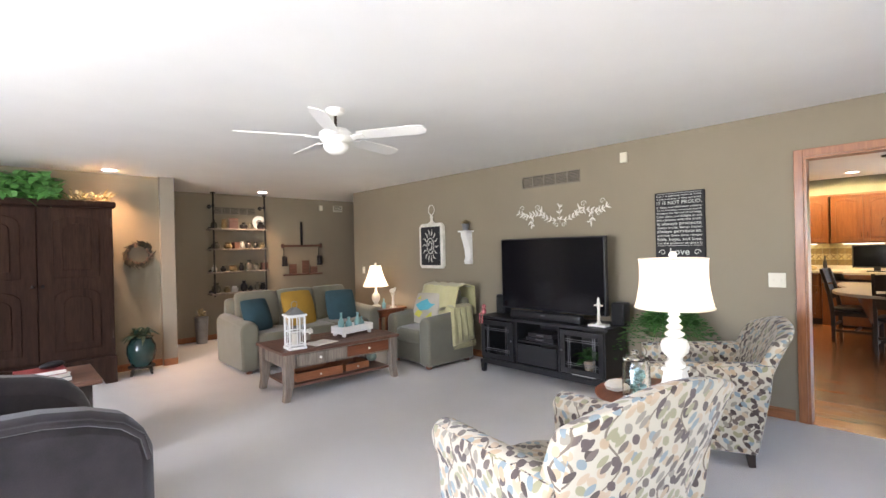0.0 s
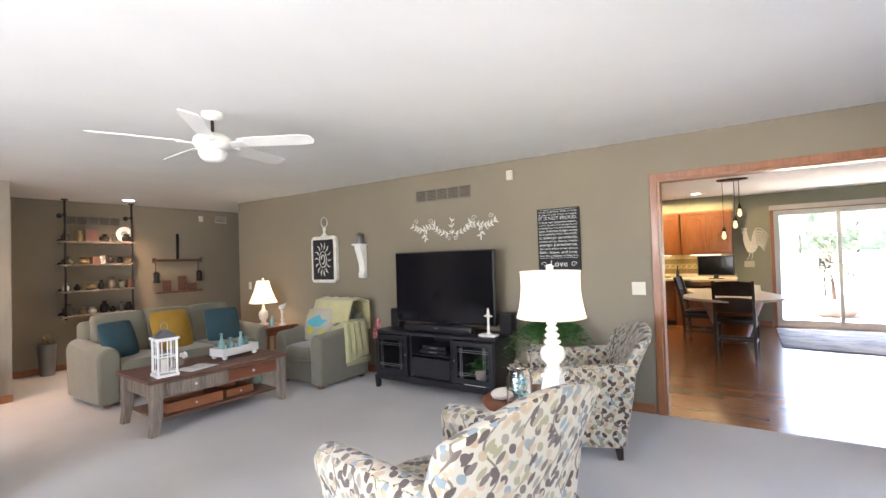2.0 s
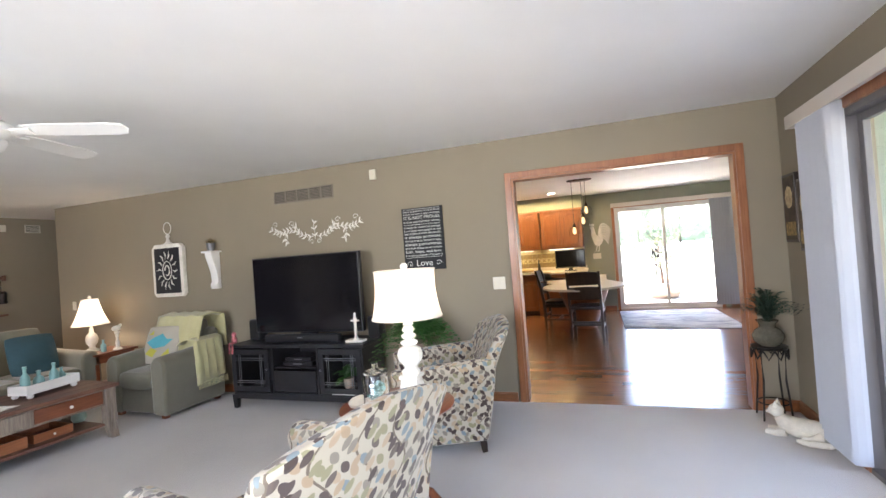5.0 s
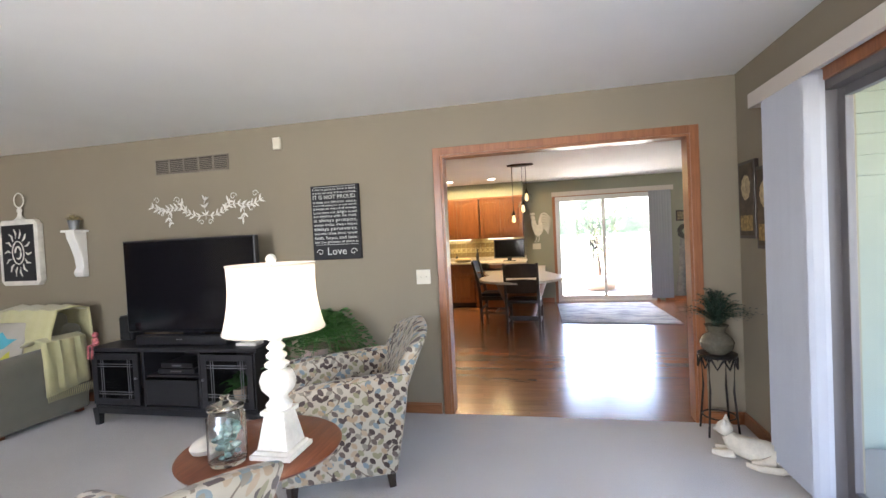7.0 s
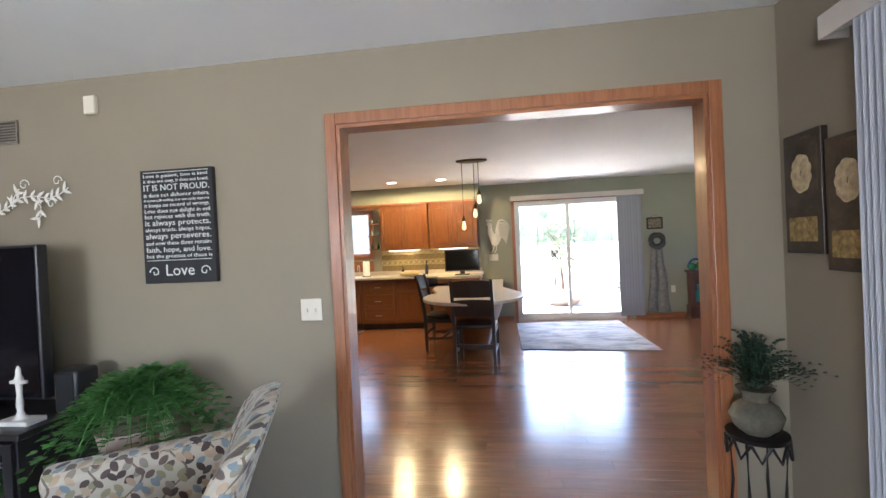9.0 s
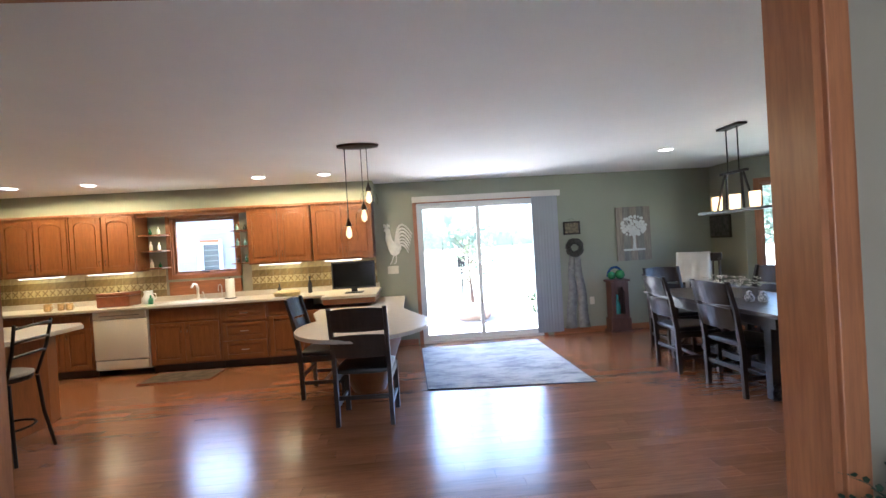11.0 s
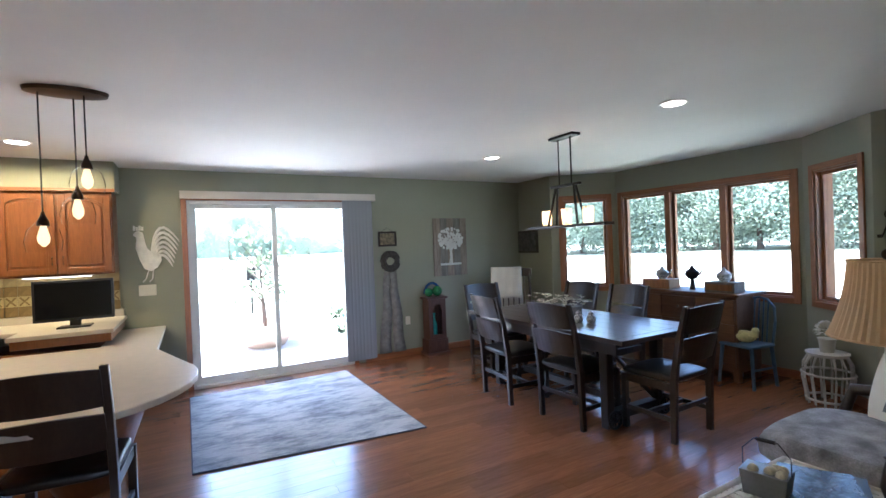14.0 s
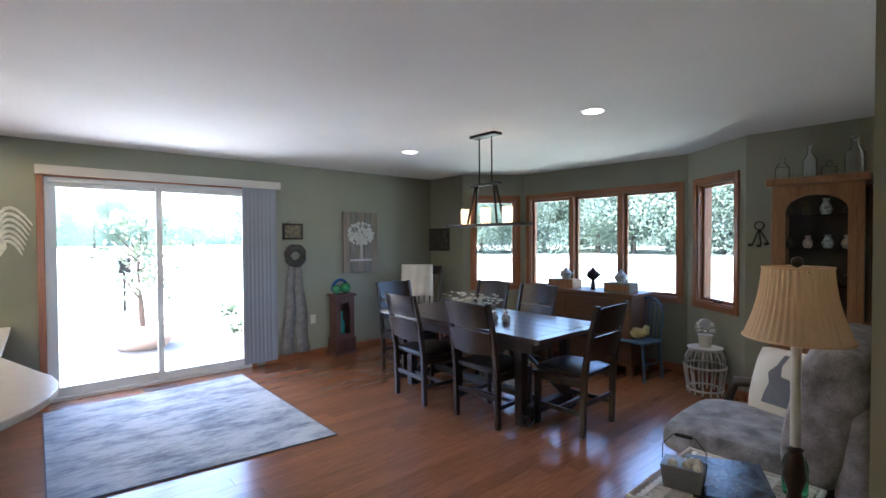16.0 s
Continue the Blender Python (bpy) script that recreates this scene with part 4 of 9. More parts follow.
for sgn, yc in ((-1, -0.515), (1, 0.515)):
    bm = bmesh.new()
    w, z0_, z1_, x_ = 0.225, 0.18, 0.595, -SD
    for d_ in ((-w, -w + 0.05, z0_, z1_), (w - 0.05, w, z0_, z1_), (-w + 0.05, w - 0.05, z0_, z0_ + 0.05), (-w + 0.05, w - 0.05, z1_ - 0.05, z1_)):
        bx(bm, x_ + 0.0, x_ + 0.018, yc + d_[0], yc + d_[1], d_[2], d_[3])
    door = part("door", bm, BLACK, st, bevel=0.002)
    box_part("pane", (x_ + 0.008, x_ + 0.011, yc - w + 0.05, yc + w - 0.05, z0_ + 0.05, z1_ - 0.05), PANE, door, bevel=0)
    for off in (0.035, 0.055):
        for a, b in ((-w + 0.05 + off, None), (w - 0.05 - off, None)):
            box_part("leading", (x_ + 0.004, x_ + 0.008, yc + a - 0.0025, yc + a + 0.0025, z0_ + 0.05, z1_ - 0.05), PEWTER, door, bevel=0)
        for zz in (z0_ + 0.05 + off, z1_ - 0.05 - off):
            box_part("leading", (x_ + 0.0035, x_ + 0.0075, yc - w + 0.05, yc + w - 0.05, zz - 0.0025, zz + 0.0025), PEWTER, door, bevel=0)
    bm = bmesh.new()
    ball(bm, (x_ - 0.01, yc - sgn * (w - 0.02), 0.40), 0.01, u=10, v=8)
    part("knob", bm, PEWTER, door)
for zz, ww, xx in ((0.419, 0.17, 0.0), (0.462, 0.15, 0.01), (0.166, 0.16, 0.0)):
    pl = thing("player", "black disc player on the media stand's middle shelf", "disc player", 5.68 + xx, 2.76, zz)
    bm = bmesh.new()
    rounded(bm, -0.13, 0.13, -ww, ww, 0, 0.04, 0.004, 2)
    part("case", bm, BLACK_PLASTIC, pl)
    box_part("display", (-0.1315, -0.1303, -ww * 0.3, ww * 0.3, 0.015, 0.027), PEWTER, pl, bevel=0)
foliage("house_plant", "small bright green plant behind the media stand's glass door", 5.62, 2.24, 0.30, 0.05, 0.05, 40, GREEN_LEAF, 77, 0.5, 0.13, 0.022, 0.7, frond=True)
ppt = thing("flower_pot", "small brown pot behind the media stand's glass door", "flower pot", 5.62, 2.24, 0.166)
bm = bmesh.new()
closed_lathe(bm, [(0.035, 0), (0.05, 0.10), (0.052, 0.13)], seg=16)
part("pot", bm, TERRA, ppt, smooth=True)
wbk = thing("book", "white boxed book lying inside the media stand", "book", 5.55, 2.24, 0.166)
box_part("cover", (-0.05, 0.0, -0.12, 0.12, 0, 0.04), WHITE, wbk)
cross = thing("cross", "white turned cross ornament on the media stand", "ornament", 5.62, 2.13, 0.64)
bm = bmesh.new()
rounded(bm, -0.05, 0.05, -0.09, 0.09, 0, 0.022, 0.004, 2)
part("base", bm, OFFWHITE, cross)
bm = bmesh.new()
closed_lathe(bm, [(0.035, 0.022), (0.02, 0.035), (0.012, 0.06), (0.016, 0.09), (0.011, 0.14), (0.014, 0.19), (0.02, 0.21), (0.012, 0.23), (0.01, 0.26), (0.003, 0.275)], seg=16)
rounded(bm, -0.008, 0.008, -0.045, 0.045, 0.19, 0.206, 0.004, 2)
part("cross_post", bm, OFFWHITE, cross, smooth=True)
dl = thing("rag_doll", "small red, white and blue cloth figure sitting on the stand's corner", "ornament", 5.50, 3.47, 0.64)
bm = bmesh.new()
ball(bm, (0, 0, 0.05), 0.03, (0.8, 1, 1.3), 12, 8)
ball(bm, (0, 0, 0.105), 0.024, u=12, v=8)
tube(bm, [(0, 0.015, 0.03), (-0.05, 0.02, 0.02), (-0.055, 0.02, -0.08)], 0.009, 8)
tube(bm, [(0, -0.015, 0.03), (-0.05, -0.02, 0.02), (-0.055, -0.02, -0.08)], 0.009, 8)
part("figure", bm, surf("red_white_print", (0.55, 0.16, 0.16), 0.9, vary=0.7, scale=45, relief=0.2), dl, smooth=True)


# sofa
def pillow(name, label, x, y, z, w, mat_, rz=0, tilt=70, parent_label=""):
    ob = thing(name, label, "pillow", x, y, z, rz)
    bm = bmesh.new()
    cushion(bm, 0, 0, w * 0.46, w, w, w * 0.32, 1.3, 8, Matrix.Rotation(radians(tilt), 3, "X"))
    part("cover", bm, mat_, ob, smooth=True)
    return ob


def sofa(name, label, x, y, rz, width, seats, mat_, back_h=0.88, depth=0.92, skirt=True):
    """Slipcovered sofa facing -y with rounded arms and loose cushions."""
    ob = thing(name, label, "sofa", x, y, 0, rz)
    w, aw = width / 2, 0.19
    bm = bmesh.new()
    rounded(bm, -w + aw * 0.6, w - aw * 0.6, -depth / 2 + 0.03, depth / 2 - 0.04, 0.05, 0.30, 0.02)
    part("base", bm, mat_, ob, smooth=True)
    for s in (-1, 1):
        bm = bmesh.new()
        prof = [(w - aw, 0.04), (w, 0.04), (w + 0.01, 0.4)]
        prof += [(w - aw / 2 + (aw / 2 + 0.012) * math.cos(t), 0.50 + 0.11 * math.sin(t)) for t in (0, 0.5, 1.0, 1.57, 2.1, 2.6, 3.14)]
        prism(bm, [(s * a, z) for a, z in prof], -depth / 2, depth / 2 - 0.06, "y")
        for v in bm.verts:
            if v.co.z > 0.4:
                v.co.z += 0.05 * (v.co.y + depth / 2) / depth
        part("armrest", bm, mat_, ob, smooth=True, bevel=0.025)
    step = (width - 2 * aw) / seats
    for i in range(seats):
        c = -w + aw + step * (i + 0.5)
        bm = bmesh.new()
        cushion(bm, c, -0.12, 0.37, step * 1.0, 0.68, 0.19, 0.25)
        part("seat_cushion", bm, mat_, ob, smooth=True)
        bm = bmesh.new()
        cushion(bm, c, 0.25, 0.64, step * 1.02, 0.54, 0.22, 0.35, 10, Matrix.Rotation(radians(78), 3, "X"))
        part("back_cushion", bm, mat_, ob, smooth=True)
    bm = bmesh.new()
    rounded(bm, -w + aw * 0.5, w - aw * 0.5, depth / 2 - 0.16, depth / 2, 0.05, back_h - 0.05, 0.06)
    part("backrest", bm, mat_, ob, smooth=True)
    for s in (-1, 1):
        for y_ in (-depth / 2 + 0.08, depth / 2 - 0.1):
            box_part("foot", (s * (w - 0.1) - 0.03, s * (w - 0.1) + 0.03, y_ - 0.03, y_ + 0.03, 0, 0.05), CHERRY, ob)
    return ob


sofa("sofa", "three-seat sofa in an olive-grey slipcover behind the coffee table", 4.49, 5.86, 0, 1.97, 3, OLIVE)
pillow("throw_pillow", "teal blue cushion leaning in the corner of the olive sofa", 3.79, 5.68, 0.47, 0.40, TEAL, 20)
pillow("throw_pillow", "mustard yellow cushion on the olive sofa", 4.35, 5.70, 0.47, 0.46, MUSTARD, 8)
pillow("throw_pillow", "teal blue cushion with a button on the olive sofa", 4.98, 5.70, 0.47, 0.42, TEAL, -10)

sc = sofa("swivel_chair", "olive-grey slipcovered swivel armchair beside the television", 5.47, 4.34, -92, 0.88, 1, OLIVE, 0.84, 0.88)
sc.scale = (0.94, 0.88, 1)
tagged(sc, category="armchair")
bird_pillow = pillow("throw_pillow", "natural cushion with a bright aqua bird print on the swivel chair", 5.47, 4.42, 0.47, 0.40, LINEN, -80)


def cushion_print(ob, w, shapes, tilt=70):
    """Flat coloured shapes that follow the puffed front of a pillow."""
    rot = Matrix.Rotation(radians(tilt), 3, "X")
    for name, pts, mat_ in shapes:
        bm = bmesh.new()
        f = bm.faces.new([bm.verts.new((x, y, 0)) for x, y in pts])
        bmesh.ops.triangulate(bm, faces=[f])
        bmesh.ops.subdivide_edges(bm, edges=bm.edges[:], cuts=3, use_grid_fill=True)
        for v in bm.verts:
            nx, ny = abs(v.co.x) / (w / 2), abs(v.co.y) / (w / 2)
            v.co.z = w * 0.16 * max(0.12, 1 - 0.65 * (nx ** 3 + ny ** 3)) + 0.004
            v.co = rot @ v.co + Vector((0, 0, w * 0.46))
        part(name, bm, mat_, ob, smooth=True)


cushion_print(bird_pillow, 0.40, [("bird_print", [(-0.15, 0.02), (-0.05, -0.05), (0.08, -0.03), (0.16, 0.05), (0.09, 0.05), (0.03, 0.11), (-0.06, 0.07)], AQUA),
                                  ("flower_print", [(-0.15, -0.10), (-0.05, -0.14), (0.0, -0.07), (-0.08, -0.04)], LIME), ("flower_print", [(0.05, -0.13), (0.14, -0.12), (0.13, -0.05)], LIME),
                                  ("flower_print", [(-0.15, 0.10), (-0.08, 0.10), (-0.09, 0.15)], LIME)])
th = thing("throw_blanket", "pale yellow knitted blanket draped over the swivel chair's back and arm", "blanket", 5.47, 4.34, 0.04, -92)
th.scale = (0.94, 0.88, 1)
bm = bmesh.new()
rows = []
for i in range(15):
    u = -0.30 + 0.72 * i / 14
    col = []
    for y_, z_ in ((0.02, 0.52), (0.07, 0.72), (0.14, 0.90), (0.30, 0.93), (0.46, 0.88), (0.475, 0.70), (0.48, 0.55 + 0.03 * math.sin(i * 1.3))):
        col.append(bm.verts.new((u, y_ + 0.008 * math.sin(i * 2.1), z_ + 0.008 * math.sin(i * 1.7 + y_ * 20))))
    rows.append(col)
for a, b in zip(rows, rows[1:]):
    for j in range(len(a) - 1):
        bm.faces.new((a[j], b[j], b[j + 1], a[j + 1]))
rows = []
for i in range(12):
    v = -0.05 + 0.42 * i / 11
    col = []
    for x_, z_ in ((0.20, 0.62), (0.27, 0.665), (0.36, 0.68), (0.45, 0.65), (0.47, 0.5), (0.48, 0.34), (0.485, 0.20 + 0.05 * (i / 11))):
        col.append(bm.verts.new((x_ - 0.012 * math.sin(i * 2.3 + z_ * 4), v, z_)))
    rows.append(col)
for a, b in zip(rows, rows[1:]):
    for j in range(len(a) - 1):
        bm.faces.new((a[j], b[j], b[j + 1], a[j + 1]))
part("cloth", bm, THROW, th, smooth=True).modifiers.new("thick", "SOLIDIFY").thickness = 0.012
bm = bmesh.new()
for i in range(24):
    v = -0.05 + 0.42 * i / 23
    cyl(bm, (0.487, v, 0.23), (0.49, v + 0.004, 0.16), 0.004, 0.003, 5)
part("fringe", bm, THROW, th)

# coffee table
ct = thing("coffee_table", "rustic coffee table with reddish plank top, two drawers and grey legs", "coffee table", 4.08, 4.44, 0, -3)
for i in range(5):
    y_ = -0.36 + i * 0.144
    bm = bmesh.new()
    bx(bm, -0.66, 0.66, y_ + 0.001, y_ + 0.143, 0.445, 0.475)
    part("plank", bm, RUSTIC_RED, ct, bevel=0.003)
for sx in (-1, 1):
    for sy in (-1, 1):
        bm = bmesh.new()
        x_, y_ = sx * 0.59, sy * 0.31
        for z0_, z1_, o0, o1, w_ in ((0, 0.14, 0.025, 0.0, 0.036), (0.14, 0.445, 0.0, 0.0, 0.042)):
            vs = bx(bm, x_ - w_, x_ + w_, y_ - w_, y_ + w_, z0_, z1_)
            for v in vs:
                if v.co.z < z0_ + 0.01 and z0_ == 0:
                    v.co.x = x_ + (v.co.x - x_) * 0.85 + sx * o0
        part("leg", bm, RUSTIC_GREY, ct, "weathered grey square leg", bevel=0.004)
box_part("shelf", (-0.56, 0.56, -0.29, 0.29, 0.11, 0.135), RUSTIC_RED, ct)
for sy in (-1, 1):
    box_part("apron", (-0.55, 0.55, sy * 0.31 - 0.012, sy * 0.31 + 0.012, 0.30, 0.445), RUSTIC_GREY, ct, "weathered grey apron board")
for sx in (-1, 1):
    box_part("apron", (sx * 0.59 - 0.012, sx * 0.59 + 0.012, -0.27, 0.27, 0.30, 0.445), RUSTIC_GREY, ct)
for x0_, x1_, mm in ((-0.52, -0.02, RUSTIC_GREY), (0.03, 0.53, CHERRY)):
    dr = box_part("drawer_front", (x0_, x1_, -0.337, -0.323, 0.32, 0.43), mm, ct, bevel=0.004)
    bm = bmesh.new()
    ball(bm, ((x0_ + x1_) / 2, -0.348, 0.375), 0.013, u=10, v=8)
    part("knob", bm, OFFWHITE, dr, smooth=True)


def drawer_box(x, y, z, w, d, h, rz, label, mat_=CHERRY):
    ob = thing("wooden_tray", label, "wooden tray", x, y, z, rz)
    bm = bmesh.new()
    for dd in ((-w, w, -d, -d + 0.012, 0, h), (-w, w, d - 0.012, d, 0, h), (-w, -w + 0.012, -d + 0.012, d - 0.012, 0, h), (w - 0.012, w, -d + 0.012, d - 0.012, 0, h)):
        bx(bm, *dd)
    bx(bm, -w + 0.012, w - 0.012, -d + 0.012, d - 0.012, 0, 0.008)
    part("tray", bm, mat_, ob, bevel=0.002)
    bm = bmesh.new()
    ball(bm, (0, -d - 0.01, h * 0.5), 0.01, u=10, v=8)
    part("knob", bm, OFFWHITE, ob)
    return ob


TRAY_WOOD = wood("orange_tray_wood", (0.22, 0.07, 0.025), (0.40, 0.15, 0.06), 0.5, axis=0)
drawer_box(3.86, 4.42, 0.135, 0.25, 0.19, 0.085, -3, "old orange wooden drawer used as a tray under the coffee table", TRAY_WOOD)
drawer_box(4.30, 4.40, 0.135, 0.14, 0.17, 0.07, -3, "small orange wooden tray on the coffee table's shelf", TRAY_WOOD)
lan = thing("lantern", "white wooden lantern with paned sides on the coffee table", "lantern", 3.59, 4.24, 0.475, -8)
lan.scale = (1.12, 1.12, 1.22)
for s in (-1, 1):
    for t in (-1, 1):
        box_part("post", (s * 0.065 - 0.008, s * 0.065 + 0.008, t * 0.065 - 0.008, t * 0.065 + 0.008, 0.02, 0.26), WHITE, lan)
box_part("base", (-0.08, 0.08, -0.08, 0.08, 0, 0.02), WHITE, lan)
box_part("cap", (-0.085, 0.085, -0.085, 0.085, 0.26, 0.275), WHITE, lan)
for k in range(4):
    bm = bmesh.new()
    for zz in (0.03, 0.135, 0.25):
        bx(bm, -0.057, 0.057, -0.068, -0.062, zz, zz + 0.01)
    bx(bm, -0.004, 0.004, -0.067, -0.063, 0.04, 0.25)
    bmesh.ops.transform(bm, matrix=Matrix.Rotation(k * math.pi / 2, 4, "Z"), verts=bm.verts)
    side_ = part("side_frame", bm, WHITE, lan)
bm = bmesh.new()
cyl(bm, (0, 0, 0.275), (0, 0, 0.325), 0.10, 0.03, 4)
bmesh.ops.transform(bm, matrix=Matrix.Rotation(math.pi / 4, 4, "Z"), verts=bm.verts)
part("roof", bm, PEWTER, lan)
bm = bmesh.new()
tube(bm, [(0.025 * math.cos(t * 0.52), 0, 0.35 + 0.028 * math.sin(t * 0.52)) for t in range(12)], 0.003, 6, True)
part("ring", bm, PEWTER, lan)
bm = bmesh.new()
cyl(bm, (0, 0, 0.02), (0, 0, 0.12), 0.03, seg=16)
part("candle", bm, CREAM_CLOTH, lan)
trough = thing("tray", "white footed wooden trough on the coffee table", "tray", 4.38, 4.46, 0.475, 8)
trough.scale = (1.3, 1.1, 1.1)
bm = bmesh.new()
for dd in ((-0.17, 0.17, -0.09, -0.078, 0.03, 0.10), (-0.17, 0.17, 0.078, 0.09, 0.03, 0.10), (-0.17, -0.158, -0.078, 0.078, 0.03, 0.10), (0.158, 0.17, -0.078, 0.078, 0.03, 0.10), (-0.158, 0.158, -0.078, 0.078, 0.03, 0.042)):
    bx(bm, *dd)
part("box", bm, WHITE, trough, bevel=0.002)
for s in (-1, 1):
    for t in (-1, 1):
        bm = bmesh.new()
        closed_lathe(bm, [(0.012, 0), (0.02, 0.01), (0.02, 0.02), (0.014, 0.03)], (s * 0.14, t * 0.07, 0), 12)
        part("foot", bm, WHITE, trough, smooth=True)


def bottle(label, x, y, z, h, r, mat_, name="bottle"):
    ob = thing(name, label, "bottle", x, y, z, group="")
    bm = bmesh.new()
    closed_lathe(bm, [(r * 0.9, 0), (r, h * 0.05), (r, h * 0.5), (r * 0.8, h * 0.62), (r * 0.35, h * 0.74), (r * 0.35, h * 0.92)], seg=16)
    part("body", bm, mat_, ob, smooth=True)
    bm = bmesh.new()
    closed_lathe(bm, [(r * 0.42, h * 0.92), (r * 0.42, h)], seg=12)
    part("stopper", bm, mat_, ob, smooth=True)
    return ob


AQUA_SOLID = surf("pale_aqua_glaze", (0.22, 0.42, 0.42), 0.3, vary=0.15, relief=0)
for bx_, by_, bh_, br_ in ((4.22, 4.43, 0.21, 0.034), (4.34, 4.47, 0.15, 0.04), (4.45, 4.46, 0.19, 0.036), (4.53, 4.50, 0.13, 0.032)):
    bottle("pale aqua glass bottle in the white trough", bx_, by_, 0.522, bh_, br_, AQUA_SOLID)
fl = thing("flower_pot", "small rusty tin with white blooms on the coffee table", "flower pot", 3.88, 4.55, 0.475)
bm = bmesh.new()
closed_lathe(bm, [(0.03, 0), (0.035, 0.07)], seg=16)
part("pot", bm, RUSTIC_GREY, fl, smooth=True)
bm = bmesh.new()
rng = random.Random(5)
for i in range(14):
    ball(bm, (rng.uniform(-0.05, 0.05), rng.uniform(-0.04, 0.04), 0.085 + rng.uniform(-0.01, 0.02)), 0.016, u=8, v=6)
part("blooms", bm, OFFWHITE, fl, smooth=True)
bk = thing("magazine", "open white magazine on the coffee table", "magazine", 3.90, 4.28, 0.475, 12)
bm = bmesh.new()
prism(bm, [(-0.15, 0.0), (-0.08, 0.012), (0.0, 0.004), (0.08, 0.012), (0.15, 0.0), (0.0, 0.0)], -0.1, 0.1, "y")
part("paper", bm, WHITE, bk)
tea = thing("ornament", "pale green ceramic ornament under the coffee table's end", "ornament", 4.62, 4.45, 0.137)
bm = bmesh.new()
closed_lathe(bm, [(0.04, 0), (0.06, 0.03), (0.055, 0.07), (0.03, 0.10), (0.035, 0.13), (0.01, 0.15)], seg=20)
part("body", bm, surf("pale_green_glaze", (0.34, 0.46, 0.38), 0.35, vary=0.1, relief=0), tea, smooth=True)

# side table and lamp in the corner
sd = thing("side_table", "reddish wooden side table between the sofa and the swivel chair", "side table", 5.66, 5.62)
box_part("tabletop", (-0.27, 0.25, -0.25, 0.25, 0.53, 0.555), CHERRY, sd, bevel=0.005)
box_part("apron", (-0.24, 0.22, -0.22, 0.22, 0.44, 0.53), CHERRY, sd)
box_part("shelf", (-0.23, 0.21, -0.21, 0.21, 0.14, 0.16), CHERRY, sd)
for s in (-1, 1):
    for t in (-1, 1):
        box_part("leg", (s * 0.22 - 0.02 - 0.01, s * 0.22 + 0.02 - 0.01, t * 0.21 - 0.02, t * 0.21 + 0.02, 0, 0.44), CHERRY, sd)
table_lamp("table_lamp", "cream urn lamp with a white bell shade lighting the corner", 5.62, 5.75, 0.555,
           [(0.07, 0), (0.07, 0.015), (0.035, 0.03), (0.03, 0.05), (0.055, 0.08), (0.065, 0.12), (0.055, 0.16), (0.025, 0.19), (0.022, 0.22), (0.012, 0.25), (0.01, 0.28)],
           CERAMIC, (0.19, 0.085, 0.27, 0.53), SHADE_WHITE).scale = (1, 1, 1.17)
mm_ = thing("ornament", "tall cream candlestick with a bird on the corner side table", "ornament", 5.72, 5.46, 0.555)
bm = bmesh.new()
closed_lathe(bm, [(0.05, 0), (0.05, 0.012), (0.018, 0.03), (0.022, 0.08), (0.014, 0.13), (0.02, 0.18), (0.03, 0.20), (0.03, 0.21)], seg=16)
ball(bm, (0, 0.01, 0.25), 0.035, (1.5, 1, 1), 12, 8)
ball(bm, (0.05, 0.01, 0.28), 0.02, u=10, v=8)
part("stick", bm, OFFWHITE, mm_, smooth=True)
bottle("small aqua glass bottle on the corner side table", 5.58, 5.50, 0.555, 0.14, 0.03, AQUA_SOLID)

# armoire, wreath, urn plant
ar = thing("armoire", "tall dark brown pine armoire with arched door panels", "armoire", 1.79, 6.52)
AW = 0.65
box_part("body", (-AW, AW, -0.20, 0.24, 0.30, 1.96), ARMOIRE_WOOD, ar, bevel=0.004)
box_part("cornice", (-AW - 0.03, AW + 0.03, -0.25, 0.26, 1.96, 2.03), ARMOIRE_WOOD, ar, bevel=0.015)
bm = bmesh.new()
prism(bm, [(-AW - 0.01, 0.30), (-AW - 0.01, 0.0), (-AW + 0.10, 0.0), (-AW + 0.14, 0.08), (-0.1, 0.14), (0.1, 0.14), (AW - 0.14, 0.08), (AW - 0.10, 0.0), (AW + 0.01, 0.0), (AW + 0.01, 0.30)], -0.235, 0.25, "y")
part("plinth", bm, ARMOIRE_WOOD, ar, bevel=0.004)
for s in (-1, 1):
    cx = s * AW / 2
    bm = bmesh.new()
    bx(bm, cx - AW / 2 + 0.004, cx + AW / 2 - 0.004, -0.225, -0.202, 0.33, 1.94)
    dr = part("door", bm, ARMOIRE_WOOD, ar, bevel=0.003)
    for z0_, z1_ in ((0.42, 1.08), (1.20, 1.86)):
        bm = bmesh.new()
        prism(bm, [(cx + a * 0.98, z) for a, z in arch(0.40, z0_, z1_, 0.10)], -0.235, -0.226, "y")
        prism(bm, [(cx + a, z) for a, z in arch(0.24, z0_ + 0.08, z1_ - 0.08, 0.08)], -0.247, -0.2352, "y")
        part("door_panel", bm, ARMOIRE_WOOD, dr, bevel=0.006)
    bm = bmesh.new()
    ball(bm, (s * 0.04, -0.24, 1.12), 0.016, u=10, v=8)
    part("knob", bm, IRON, dr)
    for zz in (0.5, 1.75):
        box_part("hinge", (s * (AW - 0.02) - 0.006, s * (AW - 0.02) + 0.006, -0.232, -0.225, zz, zz + 0.09), BRONZE, dr)


